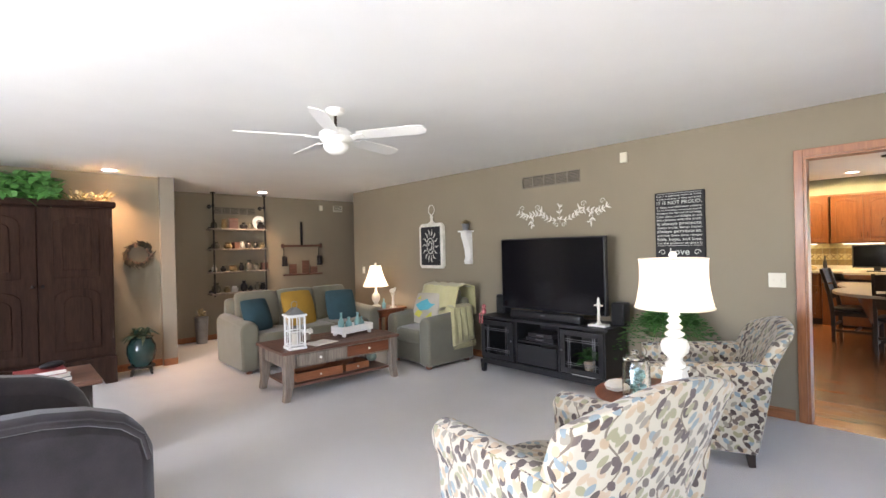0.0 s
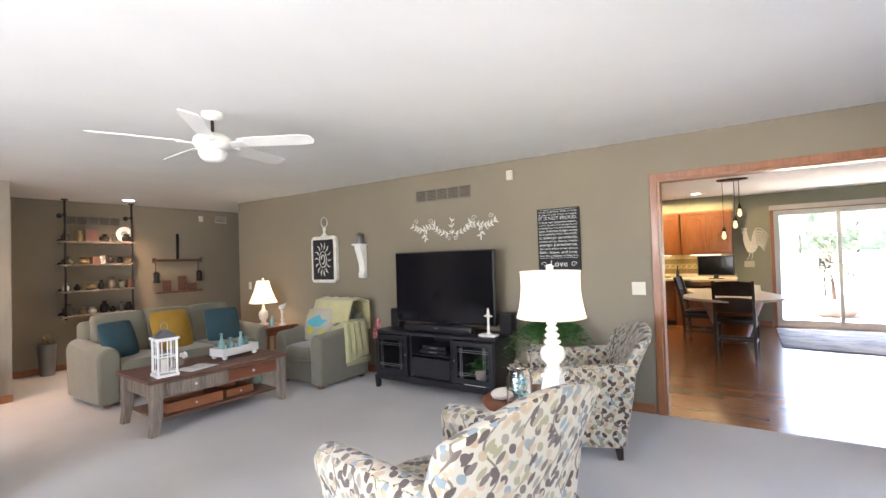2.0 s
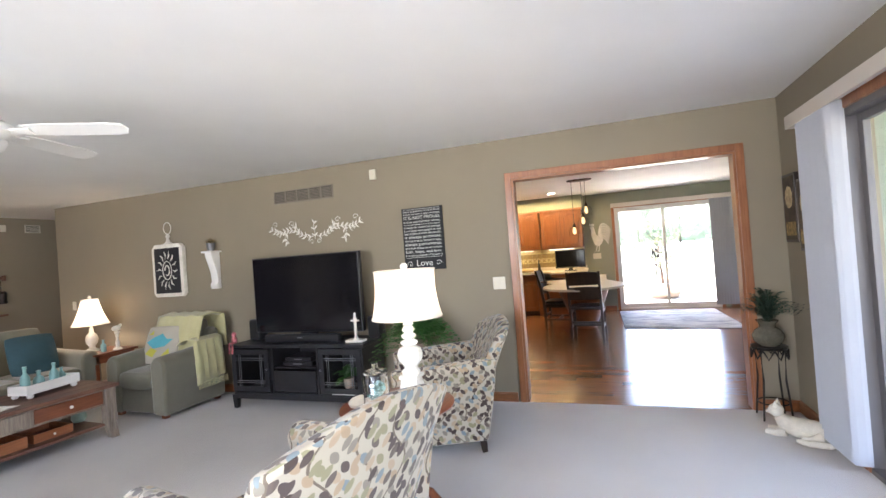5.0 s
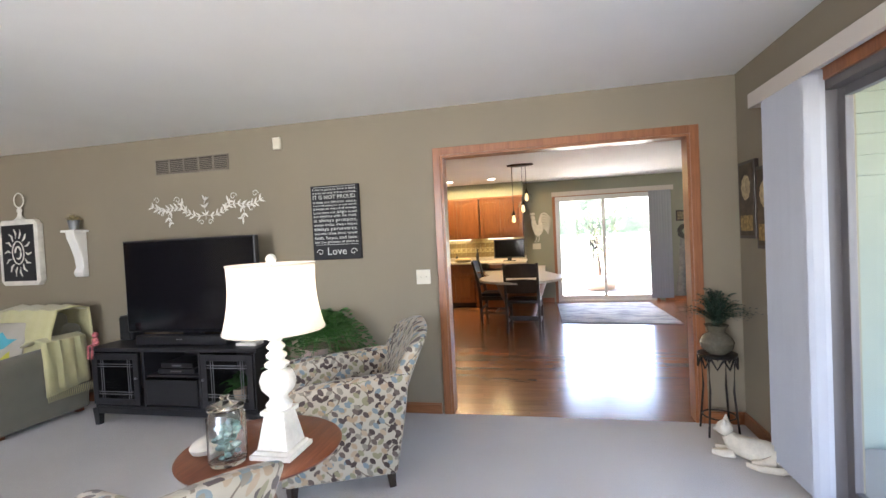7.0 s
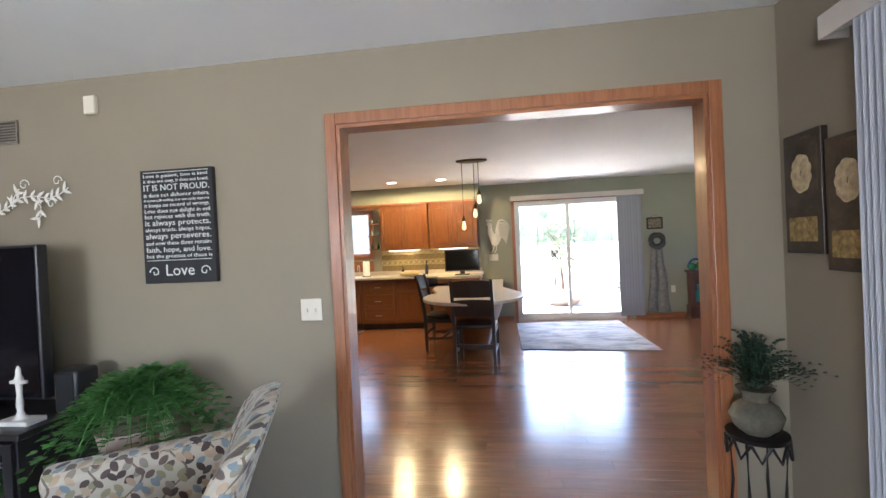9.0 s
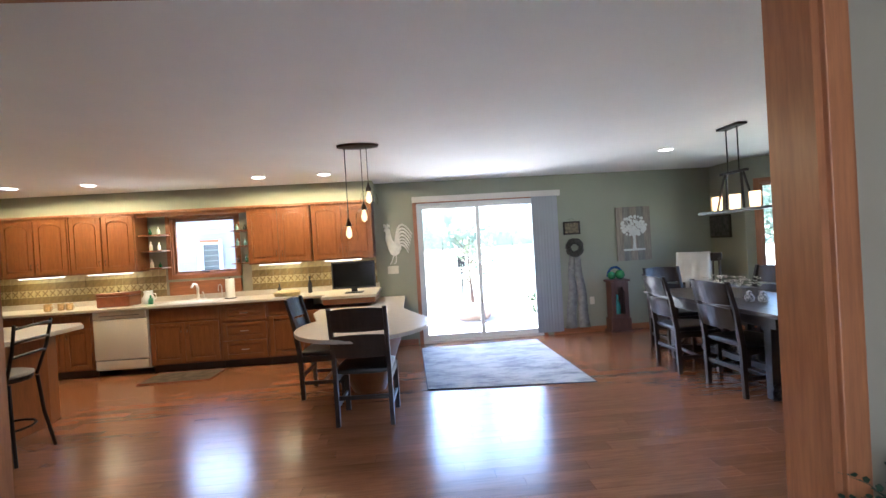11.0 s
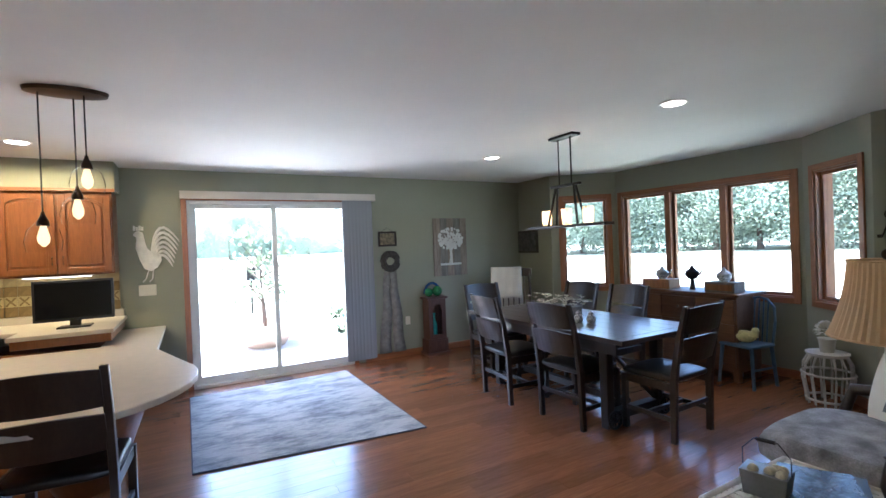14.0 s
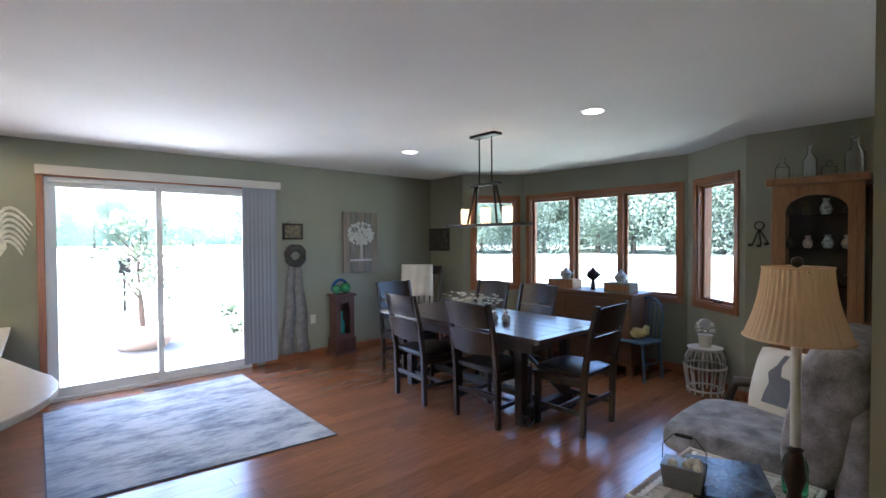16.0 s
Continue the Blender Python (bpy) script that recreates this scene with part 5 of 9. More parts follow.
ivy = foliage("ivy", "trailing green ivy on top of the armoire", 1.55, 6.42, 2.03, 0.5, 0.12, 420, GREEN_LEAF, 3, 0.6, 0.12, 0.05)
ivy.scale = (1.7, 0.8, 2.0)
ivy2 = foliage("dried_flowers", "dried flowers on top of the armoire", 2.25, 6.42, 2.03, 0.35, 0.06, 120, DRY_LEAF, 4, 0.3, 0.12, 0.03)
wr = thing("wreath", "dark wreath of berries and dried leaves by the armoire", "wreath", 2.76, 6.79, 1.43)
bm = bmesh.new()
rng = random.Random(8)
for i in range(150):
    a, r = rng.uniform(0, 6.283), rng.uniform(0.10, 0.15)
    p = (r * math.cos(a), -0.035 + rng.uniform(-0.03, 0.02), r * math.sin(a))
    quad_leaf(bm, p, (math.cos(a + 1), rng.uniform(-0.8, 0.1), math.sin(a + 1)), 0.07, 0.03, 0.1, seg=2)
part("leaves", bm, surf("dark_dried_leaf", (0.06, 0.05, 0.03), 0.8, vary=0.5, scale=30, relief=0), wr)
BERRY = surf("mixed_berries", (0.22, 0.13, 0.08), 0.5, vary=0.7, scale=40, relief=0)
for i in range(46):
    a, r = rng.uniform(0, 6.283), rng.uniform(0.10, 0.145)
    bm = bmesh.new()
    ball(bm, (r * math.cos(a), -0.05, r * math.sin(a)), rng.uniform(0.009, 0.017), u=8, v=6)
    part("berry", bm, BERRY, wr, smooth=True)
bm = bmesh.new()
tube(bm, [(0.125 * math.cos(t * 0.3927), -0.02, 0.125 * math.sin(t * 0.3927)) for t in range(16)], 0.02, 8, True)
part("ring", bm, BARK, wr)
ur = thing("urn", "dark green glazed urn on a low stand beside the armoire", "urn", 2.72, 6.50)
bm = bmesh.new()
closed_lathe(bm, [(0.09, 0.10), (0.13, 0.16), (0.155, 0.26), (0.15, 0.34), (0.11, 0.42), (0.13, 0.44)], seg=24)
part("vessel", bm, surf("dark_green_glaze", (0.02, 0.05, 0.045), 0.2, vary=0.3, relief=0), ur, smooth=True)
bm = bmesh.new()
closed_lathe(bm, [(0.14, 0.08), (0.14, 0.10)], seg=20)
for k in range(4):
    a = k * 1.571 + 0.6
    cyl(bm, (0.11 * math.cos(a), 0.11 * math.sin(a), 0.08), (0.15 * math.cos(a), 0.15 * math.sin(a), 0), 0.014, seg=8)
part("stand", bm, IRON, ur)
foliage("house_plant", "leafy dark green plant in the green urn", 2.72, 6.50, 0.44, 0.12, 0.05, 90, DARK_LEAF, 6, 0.6, 0.2, 0.035, 0.6)

# recliner, end table and books
rc = thing("recliner", "grey microfibre recliner with piped edges and a side lever", "recliner", 1.41, 2.72, -0.07, 8)
bm = bmesh.new()
rounded(bm, -0.50, 0.50, -0.34, 0.36, 0.08, 0.42, 0.07)
part("base", bm, GREY_SUEDE, rc, smooth=True)
for s in (-1, 1):
    bm = bmesh.new()
    pts = []
    for i in range(11):
        t = math.pi * i / 10
        pts.append((0.46 * math.cos(t) * (1.0 if math.cos(t) < 0 else 1.12), 0.50 + 0.20 * math.sin(t) ** 0.8))
    pts = [(0.52, 0.06)] + pts + [(-0.46, 0.06)]
    y0_ = s * 0.42
    prism(bm, pts, y0_ - 0.10, y0_ + 0.10, "y")
    part("armrest", bm, GREY_SUEDE, rc, smooth=True, bevel=0.06)
    bm = bmesh.new()
    tube(bm, [(a * 0.93, y0_ - 0.105 if s < 0 else y0_ + 0.105, z * 0.97) for a, z in pts[1:-1]] + [(-0.43, y0_ + s * 0.105, 0.1)], 0.012, 8)
    part("piping", bm, GREY_SUEDE, rc, smooth=True)
bm = bmesh.new()
cushion(bm, 0.04, 0, 0.47, 0.72, 0.62, 0.16, 0.3)
part("seat_cushion", bm, GREY_SUEDE, rc, smooth=True)
bm = bmesh.new()
cushion(bm, -0.36, 0, 0.72, 0.62, 0.66, 0.24, 0.4, 10, Matrix.Rotation(radians(72), 3, "Y"))
part("backrest", bm, GREY_SUEDE, rc, smooth=True)
bm = bmesh.new()
tube(bm, [(-0.02, -0.535, 0.33), (0.08, -0.55, 0.36), (0.17, -0.56, 0.41)], [0.009, 0.011, 0.009], 8)
part("lever", bm, STEEL, rc, smooth=True)
rc.scale = (1.04, 1.04, 1.30)
et = thing("end_table", "dark wooden end table with books behind the recliner", "end table", 1.68, 3.98)
box_part("tabletop", (-0.42, 0.32, -0.3, 0.3, 0.59, 0.62), RUSTIC_RED, et, bevel=0.006)
box_part("body", (-0.36, 0.27, -0.25, 0.25, 0.10, 0.589), DARK_WOOD, et)
for s in (-1, 1):
    for t in (-1, 1):
        box_part("leg", (s * 0.29 - 0.05, s * 0.29 - 0.01, t * 0.24 - 0.02, t * 0.24 + 0.02, 0, 0.10), DARK_WOOD, et)
zz = 0.62
for i, (w_, d_, h_, mt_, rz_) in enumerate(((0.14, 0.10, 0.03, surf("black_cover", (0.02, 0.02, 0.025), 0.4), 10), (0.13, 0.095, 0.025, CREAM_CLOTH, 14), (0.12, 0.09, 0.03, RED, 5))):
    b_ = thing("book", ("black", "cream", "red")[i] + " hardback book in the stack on the end table", "book", 1.70, 3.86, zz, rz_, group="books on the end table")
    bm = bmesh.new()
    bx(bm, -w_, w_, -d_, d_, 0, 0.003)
    bx(bm, -w_, w_, -d_, d_, h_ - 0.003, h_)
    bx(bm, -w_, -w_ + 0.003, -d_, d_, 0.003, h_ - 0.003)
    part("cover", bm, mt_, b_)
    box_part("paper_block", (-w_ + 0.003, w_ - 0.004, -d_ + 0.004, d_ - 0.004, 0.003, h_ - 0.003), OFFWHITE, b_, bevel=0)
    zz += h_
bs_ = thing("glasses_case", "black glasses case on the stacked books", "case", 1.76, 3.86, zz, 30)
bm = bmesh.new()
ball(bm, (0, 0, 0.022), 0.022, (3.4, 1.4, 1), 16, 10)
part("shell", bm, BLACK_PLASTIC, bs_, smooth=True)
gl = thing("banker_lamp", "lamp with a green glass shade on the end table", "lamp", 1.36, 4.02, 0.56)
bm = bmesh.new()
closed_lathe(bm, [(0.08, 0), (0.075, 0.02), (0.015, 0.035), (0.01, 0.36)], seg=16)
part("stem", bm, BRONZE, gl, smooth=True)
bm = bmesh.new()
cyl(bm, (-0.11, 0, 0.40), (0.11, 0, 0.40), 0.06, seg=16)
part("shade", bm, surf("green_shade", (0.01, 0.16, 0.09), 0.15, vary=0.1, relief=0), gl, smooth=True)

# alcove shelves
sh = thing("pipe_shelf", "four-tier shelf of grey boards on black iron pipes", "shelf", 4.41, 8.15)
for x_ in (-0.40, 0.44):
    bm = bmesh.new()
    tube(bm, [(x_, -0.21, 0.72), (x_, -0.21, 2.41)], 0.014, 10)
    for zz in (0.78, 1.12, 1.50, 1.83, 2.2):
        cyl(bm, (x_, -0.21, zz - 0.02), (x_, -0.21, zz + 0.02), 0.021, seg=10)
        cyl(bm, (x_, -0.21, zz), (x_, -0.005, zz), 0.012, seg=8)
        cyl(bm, (x_, -0.012, zz), (x_, -0.001, zz), 0.035, seg=12)
    cyl(bm, (x_, -0.21, 2.40), (x_, -0.21, 2.419), 0.04, seg=12)
    part("pipe", bm, IRON, sh, smooth=True)
SHELVES = (0.745, 1.095, 1.475, 1.805)
for zz in SHELVES:
    box_part("shelf_board", (-0.46, 0.49, -0.25, -0.02, zz, zz + 0.025), RUSTIC_GREY, sh, "weathered grey board")
rng = random.Random(11)
KNICK = [("jar", "stoneware jar", STONEWARE), ("pot", "black iron pot", IRON), ("box", "old wooden box", RUSTIC_RED), ("tin", "brown tin", TILE_DARK), ("jug", "cream jug", CERAMIC), ("bowl", "dark wooden bowl", DARK_WOOD), ("lamp_model", "black iron oil lamp", IRON), ("crock", "green-brown crock", STONEWARE)]
for si, zz in enumerate(SHELVES):
    x = 3.99
    while x < 4.84:
        nm, lb, mt_ = rng.choice(KNICK)
        h_, r_ = rng.uniform(0.08, 0.18), rng.uniform(0.035, 0.07)
        x += r_
        ob = thing(nm, lb + " on the pipe shelf", "ornament", x, 8.02, zz + 0.026, rng.uniform(-20, 20))
        bm = bmesh.new()
        if nm == "box":
            rounded(bm, -r_, r_, -0.05, 0.05, 0, h_ * 0.8, 0.004, 2)
            rounded(bm, -r_ - 0.004, r_ + 0.004, -0.054, 0.054, h_ * 0.8, h_, 0.004, 2)
        else:
            q = rng.uniform(0.5, 0.95)
            closed_lathe(bm, [(r_ * 0.7, 0), (r_, h_ * 0.25), (r_ * 0.95, h_ * 0.6), (r_ * q * 0.7, h_ * 0.8), (r_ * q, h_)], seg=14)
        part("body", bm, mt_, ob, smooth=nm != "box")
        x += r_ + rng.uniform(0.01, 0.06)
plate = thing("plate", "white patterned plate standing on the top shelf", "plate", 4.78, 8.02, 1.831)
bm = bmesh.new()
cyl(bm, (0, 0, 0.115), (0, 0.012, 0.116), 0.115, 0.10, 28)
part("rim", bm, WHITE, plate, smooth=True)
bm = bmesh.new()
cyl(bm, (0, -0.004, 0.115), (0, 0.0, 0.115), 0.05, 0.05, 16)
part("motif", bm, surf("grey_motif", (0.3, 0.3, 0.28), 0.6, vary=0.6, scale=60), plate)


def wall_vent(label, x, y, z, rz, w, h, cells, mat_=VENT):
    ob = thing("wall_vent", label, "vent", x, y, z, rz)
    box_part("backing", (-w / 2 + 0.004, w / 2 - 0.004, 0.001, 0.004, 0.004, h - 0.004), surf("vent_dark", (0.09, 0.075, 0.055), 0.8, relief=0), ob, bevel=0)
    step = w / cells
    for i in range(cells):
        a, b = -w / 2 + i * step + 0.008, -w / 2 + (i + 1) * step - 0.008
        n = 7
        for k in range(n):
            zz = 0.012 + (h - 0.024) * k / n
            bm = bmesh.new()
            vs = bx(bm, a, b, 0.004, 0.012, zz, zz + 0.005)
            part("slat", bm, mat_, ob)
    bm = bmesh.new()
    bx(bm, -w / 2, w / 2, 0.001, 0.012, 0, 0.008)
    bx(bm, -w / 2, w / 2, 0.001, 0.012, h - 0.008, h)
    for i in range(cells + 1):
        xx = -w / 2 + i * step
        bx(bm, max(xx - 0.008, -w / 2), min(xx + 0.008, w / 2), 0.001, 0.0118, 0.008, h - 0.008)
    part("frame", bm, mat_, ob)
    return ob


wall_vent("long tan return-air grille high on the television wall", 6.0, 2.88, 2.09, 90, 0.75, 0.135, 5)
wall_vent("tan return-air grille behind the pipe shelf", 4.42, 8.15, 2.08, 180, 0.70, 0.12, 5)
wall_vent("cream wall grille near the ceiling of the alcove", 6.42, 8.15, 2.20, 180, 0.2, 0.12, 1, IVORY)
sb = thing("chime_box", "small cream box high on the television wall", "sensor", 6.0, 2.02, 2.215, 90)
bm = bmesh.new()
rounded(bm, -0.035, 0.035, 0.001, 0.03, 0, 0.10, 0.006, 2)
part("case", bm, IVORY, sb)
sb2 = copy_thing(sb, pose(6.04, 8.15, 2.21, 0, 0, 180))
tagged(sb2, "small cream sensor box near the alcove ceiling")


def switch_plate(label, x, y, z, rz, gangs=2, w=0.115):
    ob = thing("switch_plate", label, "switch", x, y, z, rz)
    bm = bmesh.new()
    rounded(bm, -w / 2, w / 2, 0.001, 0.008, 0, 0.115, 0.003, 2)
    part("plate", bm, IVORY, ob)
    for g in range(gangs):
        c = (g - (gangs - 1) / 2) * 0.046
        box_part("toggle", (c - 0.005, c + 0.005, 0.008, 0.018, 0.045, 0.065), IVORY, ob, bevel=0.001)
    return ob


switch_plate("ivory double light switch beside the wide opening", 6.0, 0.80, 1.04, 90)
switch_plate("ivory switch plate on the wall behind the corner lamp", 6.0, 6.62, 1.02, 90, 1, 0.07)

# yoke and lantern hung in the alcove
yk = thing("wall_yoke", "old wooden yoke and beam hanging on the alcove wall", "wall decor", 5.62, 8.14, 1.0)
bm = bmesh.new()
rounded(bm, -0.38, 0.38, -0.05, -0.01, 0.51, 0.55, 0.008, 2)
rounded(bm, -0.40, -0.36, -0.06, -0.01, 0.49, 0.57, 0.008, 2)
rounded(bm, 0.36, 0.40, -0.06, -0.01, 0.49, 0.57, 0.008, 2)
part("beam", bm, RUSTIC_RED, yk)
bm = bmesh.new()
rounded(bm, -0.02, 0.02, -0.03, -0.005, 0.55, 0.98, 0.006, 2)
part("upright", bm, IRON, yk)
for x_ in (-0.36, 0.34):
    bm = bmesh.new()
    tube(bm, [(x_, -0.03, 0.50), (x_, -0.03, 0.34)], 0.006, 6)
    closed_lathe(bm, [(0.03, 0.34), (0.055, 0.31), (0.045, 0.30), (0.045, 0.20), (0.055, 0.19), (0.05, 0.16)], (x_, -0.06, 0), 12)
    part("hanging_lantern", bm, IRON, yk, smooth=True)
bm = bmesh.new()
rounded(bm, -0.38, 0.38, -0.10, -0.01, -0.02, 0.01, 0.005, 2)
part("ledge", bm, RUSTIC_RED, yk)
for x_, h_ in ((-0.2, 0.18), (0.05, 0.24), (0.22, 0.12)):
    ob = thing("picture_frame", "small dark frame standing on the alcove ledge", "ornament", 5.62 + x_, 8.09, 1.012)
    box_part("frame", (-0.07, 0.07, -0.008, 0.008, 0, h_), RUSTIC_RED, ob)
bn = thing("floor_vase", "tall grey tin of dried stems on the alcove floor", "vase", 3.80, 7.95)
bm = bmesh.new()
closed_lathe(bm, [(0.08, 0), (0.10, 0.42)], seg=18)
part("tin", bm, PEWTER, bn, smooth=True)
foliage("dried_flowers", "dried stems in the alcove's tall tin", 3.80, 7.95, 0.42, 0.08, 0.05, 60, DRY_LEAF, 12, 0.5, 0.17, 0.02, 0.9)

# television wall decor
br = thing("metal_branch", "cream metal leaf branch mounted above the television", "wall decor", 5.985, 2.75, 1.755, 90)
rng = random.Random(7)


def vine(pts):
    """One thin stem through the points with small leaves at both sides."""
    pts = [Vector(p) for p in pts]
    bm = bmesh.new()
    tube(bm, [(p.x, 0.006, p.y) for p in pts], 0.0032, 6)
    part("stem", bm, OFFWHITE, br)
    for i in range(1, len(pts)):
        d = pts[i] - pts[i - 1]
        steps = max(1, int(d.length / 0.036))
        for k in range(steps):
            q = pts[i - 1] + d * (k + 0.5) / steps
            for sd_ in (-1, 1):
                ang = math.atan2(d.y, d.x) + sd_ * rng.uniform(0.65, 1.0)
                bm = bmesh.new()
                quad_leaf(bm, (q.x, 0.008, q.y), (math.cos(ang), 0.08, math.sin(ang)), rng.uniform(0.045, 0.062), 0.016, 0, Vector((0, 1, 0)), 4)
                part("leaf", bm, OFFWHITE, br).modifiers.new("thick", "SOLIDIFY").thickness = 0.003


for s in (-1, 1):
    vine([(s * x_, z_) for x_, z_ in ((0.02, -0.055), (0.09, -0.06), (0.17, -0.025), (0.26, 0.025), (0.35, 0.03), (0.44, 0.01), (0.51, 0.03), (0.57, 0.065))])
    vine([(s * x_, z_) for x_, z_ in ((0.34, 0.02), (0.385, -0.03), (0.385, -0.08), (0.36, -0.115))])
    vine([(s * x_, z_) for x_, z_ in ((0.20, -0.035), (0.215, 0.03), (0.25, 0.075))])
    for cx_, cz_, r_ in ((0.285, 0.095, 0.035), (0.50, 0.105, 0.032), (0.045, -0.115, 0.028), (0.455, -0.02, 0.03)):
        bm = bmesh.new()
        tube(bm, [(s * (cx_ + r_ * math.cos(t * 0.55) * (1 - t / 16)), 0.008, cz_ + r_ * math.sin(t * 0.55) * (1 - t / 16)) for t in range(13)], 0.003, 6)
        part("curl", bm, OFFWHITE, br)
vine([(0.0, -0.09), (0.0, -0.02), (0.012, 0.05), (-0.01, 0.11)])

lf = thing("wall_clock_frame", "white framed black panel with a scrolled oval design and top ring", "wall decor", 6.0, 4.84, 1.135, 90)
bm = bmesh.new()
w_, h_, t_ = 0.245, 0.64, 0.05
outer = [(-w_, 0.04), (-w_ + 0.04, 0), (w_ - 0.04, 0), (w_, 0.04), (w_, h_ - 0.05), (w_ - 0.05, h_), (-w_ + 0.05, h_), (-w_, h_ - 0.05)]
prism(bm, outer, 0.002, 0.06, "y")
part("frame", bm, OFFWHITE, lf, bevel=0.008)
box_part("panel", (-w_ + 0.045, w_ - 0.045, 0.0602, 0.064, 0.045, h_ - 0.05), SIGN_BLACK, lf, bevel=0)
bm = bmesh.new()
tube(bm, [(0.07 * math.cos(t * 0.262), 0.066, 0.32 + 0.11 * math.sin(t * 0.262)) for t in range(24)], 0.006, 6, True)
tube(bm, [(0.035 * math.cos(t * 0.4), 0.066, 0.32 + 0.06 * math.sin(t * 0.4)) for t in range(14)], 0.008, 6)
for k in range(14):
    a = 2 * math.pi * k / 14
    tube(bm, [(0.09 * math.cos(a), 0.066, 0.32 + 0.14 * math.sin(a)), (0.125 * math.cos(a + 0.1), 0.066, 0.32 + 0.19 * math.sin(a + 0.1)), (0.165 * math.cos(a), 0.066, 0.32 + 0.235 * math.sin(a))], [0.004, 0.010, 0.004], 6)
part("scrollwork", bm, OFFWHITE, lf, smooth=True)
bm = bmesh.new()
closed_lathe(bm, [(0.07, h_), (0.03, h_ + 0.03), (0.02, h_ + 0.07), (0.035, h_ + 0.09), (0.015, h_ + 0.12)], (0, 0.03, 0), 16, (1, 0.5))
tube(bm, [(0.06 * math.cos(t * 0.349), 0.03, h_ + 0.19 + 0.07 * math.sin(t * 0.349)) for t in range(18)], 0.006, 6, True)
part("ring", bm, OFFWHITE, lf, smooth=True)

cb = thing("wall_corbel", "white carved corbel bracket holding a small pot", "wall decor", 6.0, 4.13, 1.20, 90)
bm = bmesh.new()
prism(bm, [(0.002, 0), (0.06, 0.0), (0.075, 0.04), (0.05, 0.09), (0.06, 0.18), (0.09, 0.28), (0.12, 0.36), (0.13, 0.42), (0.002, 0.42)], -0.05, 0.05, "x")
part("bracket", bm, WHITE, cb, bevel=0.008)
box_part("ledge", (-0.075, 0.075, 0.002, 0.15, 0.42, 0.44), WHITE, cb)
pt = thing("flower_pot", "small blue-grey pot of dried flowers on the white corbel", "flower pot", 5.92, 4.13, 1.641)
bm = bmesh.new()
closed_lathe(bm, [(0.035, 0), (0.048, 0.08), (0.052, 0.09)], seg=16)
part("pot", bm, PEWTER, pt, smooth=True)
foliage("dried_flowers", "dried flowers in the small pot on the corbel", 5.92, 4.13, 1.73, 0.05, 0.02, 60, DRY_LEAF, 14, 0.4, 0.08, 0.02, 0.5)


def text_mesh(body, size, mat_, parent, place, depth=0.001, align="CENTER", name="lettering"):
    """Raised lettering in the built-in font, facing local +y."""
    cu = bpy.data.curves.new("text", "FONT")
    cu.body, cu.size, cu.extrude, cu.align_x, cu.resolution_u = body, size, depth, align, 2
    tmp = bpy.data.objects.new("text", cu)
    me = bpy.data.meshes.new_from_object(tmp)
    me.materials.clear()
    me.materials.append(mat_)
    ob = new(name, me)
    ob.parent = parent
    ob.matrix_basis = Matrix.Translation(place) @ Euler((math.pi / 2, 0, math.pi)).to_matrix().to_4x4()
    bpy.data.objects.remove(tmp)
    return ob


sg = thing("wall_sign", "black wooden sign with white verse lettering", "sign", 6.0, 1.515, 1.265, 90)
sg.scale = (1.05, 1, 1.02)
box_part("board", (-0.2, 0.2, 0.002, 0.035, 0, 0.60), SIGN_BLACK, sg)
lines = [("Love is patient, love is kind.", 0.022, 0.560), ("it does not envy, it does not boast,", 0.021, 0.533), ("IT IS NOT PROUD.", 0.040, 0.490), ("it does not dishonor others,", 0.025, 0.457), ("it is not self-seeking, it is not easily angered,", 0.017, 0.433),
         ("it keeps no record of wrongs.", 0.025, 0.404), ("Love does not delight in evil", 0.026, 0.373), ("but rejoices with the truth.", 0.027, 0.343), ("it always protects,", 0.036, 0.306), ("always trusts, always hopes,", 0.026, 0.274), ("always perseveres.", 0.038, 0.236),
         ("and now these three remain:", 0.026, 0.203), ("faith, hope, and love.", 0.034, 0.165), ("but the greatest of these is", 0.024, 0.135), ("Love", 0.085, 0.04)]
for body_, size_, z_ in lines:
    t_ob = text_mesh(body_, size_, CHALK, sg, (0, 0.0355, z_))
    if body_ != "Love":
        t_ob.scale = (0.365 / max(0.01, t_ob.dimensions.x), 1.15, 1)
for z_ in (0.585, 0.12):
    box_part("rule", (-0.18, 0.18, 0.035, 0.0362, z_, z_ + 0.003), CHALK, sg, bevel=0)
for s in (-1, 1):
    bm = bmesh.new()
    tube(bm, [(s * (0.14 + 0.03 * math.cos(t * 0.6) * (1 - t / 14)), 0.036, 0.06 + 0.03 * math.sin(t * 0.6) * (1 - t / 14)) for t in range(12)], 0.003, 6)
    part("flourish", bm, CHALK, sg)

# ceiling fan
fan = thing("ceiling_fan", "white five-blade ceiling fan with a frosted bowl light", "ceiling fan", 3.27, 2.85)
fan.scale = (0.88, 0.88, 1)
bm = bmesh.new()
closed_lathe(bm, [(0.075, H - 0.001), (0.07, H - 0.03), (0.03, H - 0.05)][::-1], seg=24)
part("canopy", bm, WHITE, fan, smooth=True)
bm = bmesh.new()
cyl(bm, (0, 0, H - 0.13), (0, 0, H - 0.045), 0.012, seg=12)
part("rod", bm, BRONZE, fan)
bm = bmesh.new()
closed_lathe(bm, [(0.05, 2.165), (0.11, 2.185), (0.135, 2.215), (0.13, 2.25), (0.09, 2.275), (0.03, 2.29)], seg=28)
part("motor", bm, WHITE, fan, smooth=True)
bm = bmesh.new()
closed_lathe(bm, [(0.01, 2.095), (0.05, 2.10), (0.085, 2.125), (0.10, 2.155), (0.10, 2.168)], seg=28)
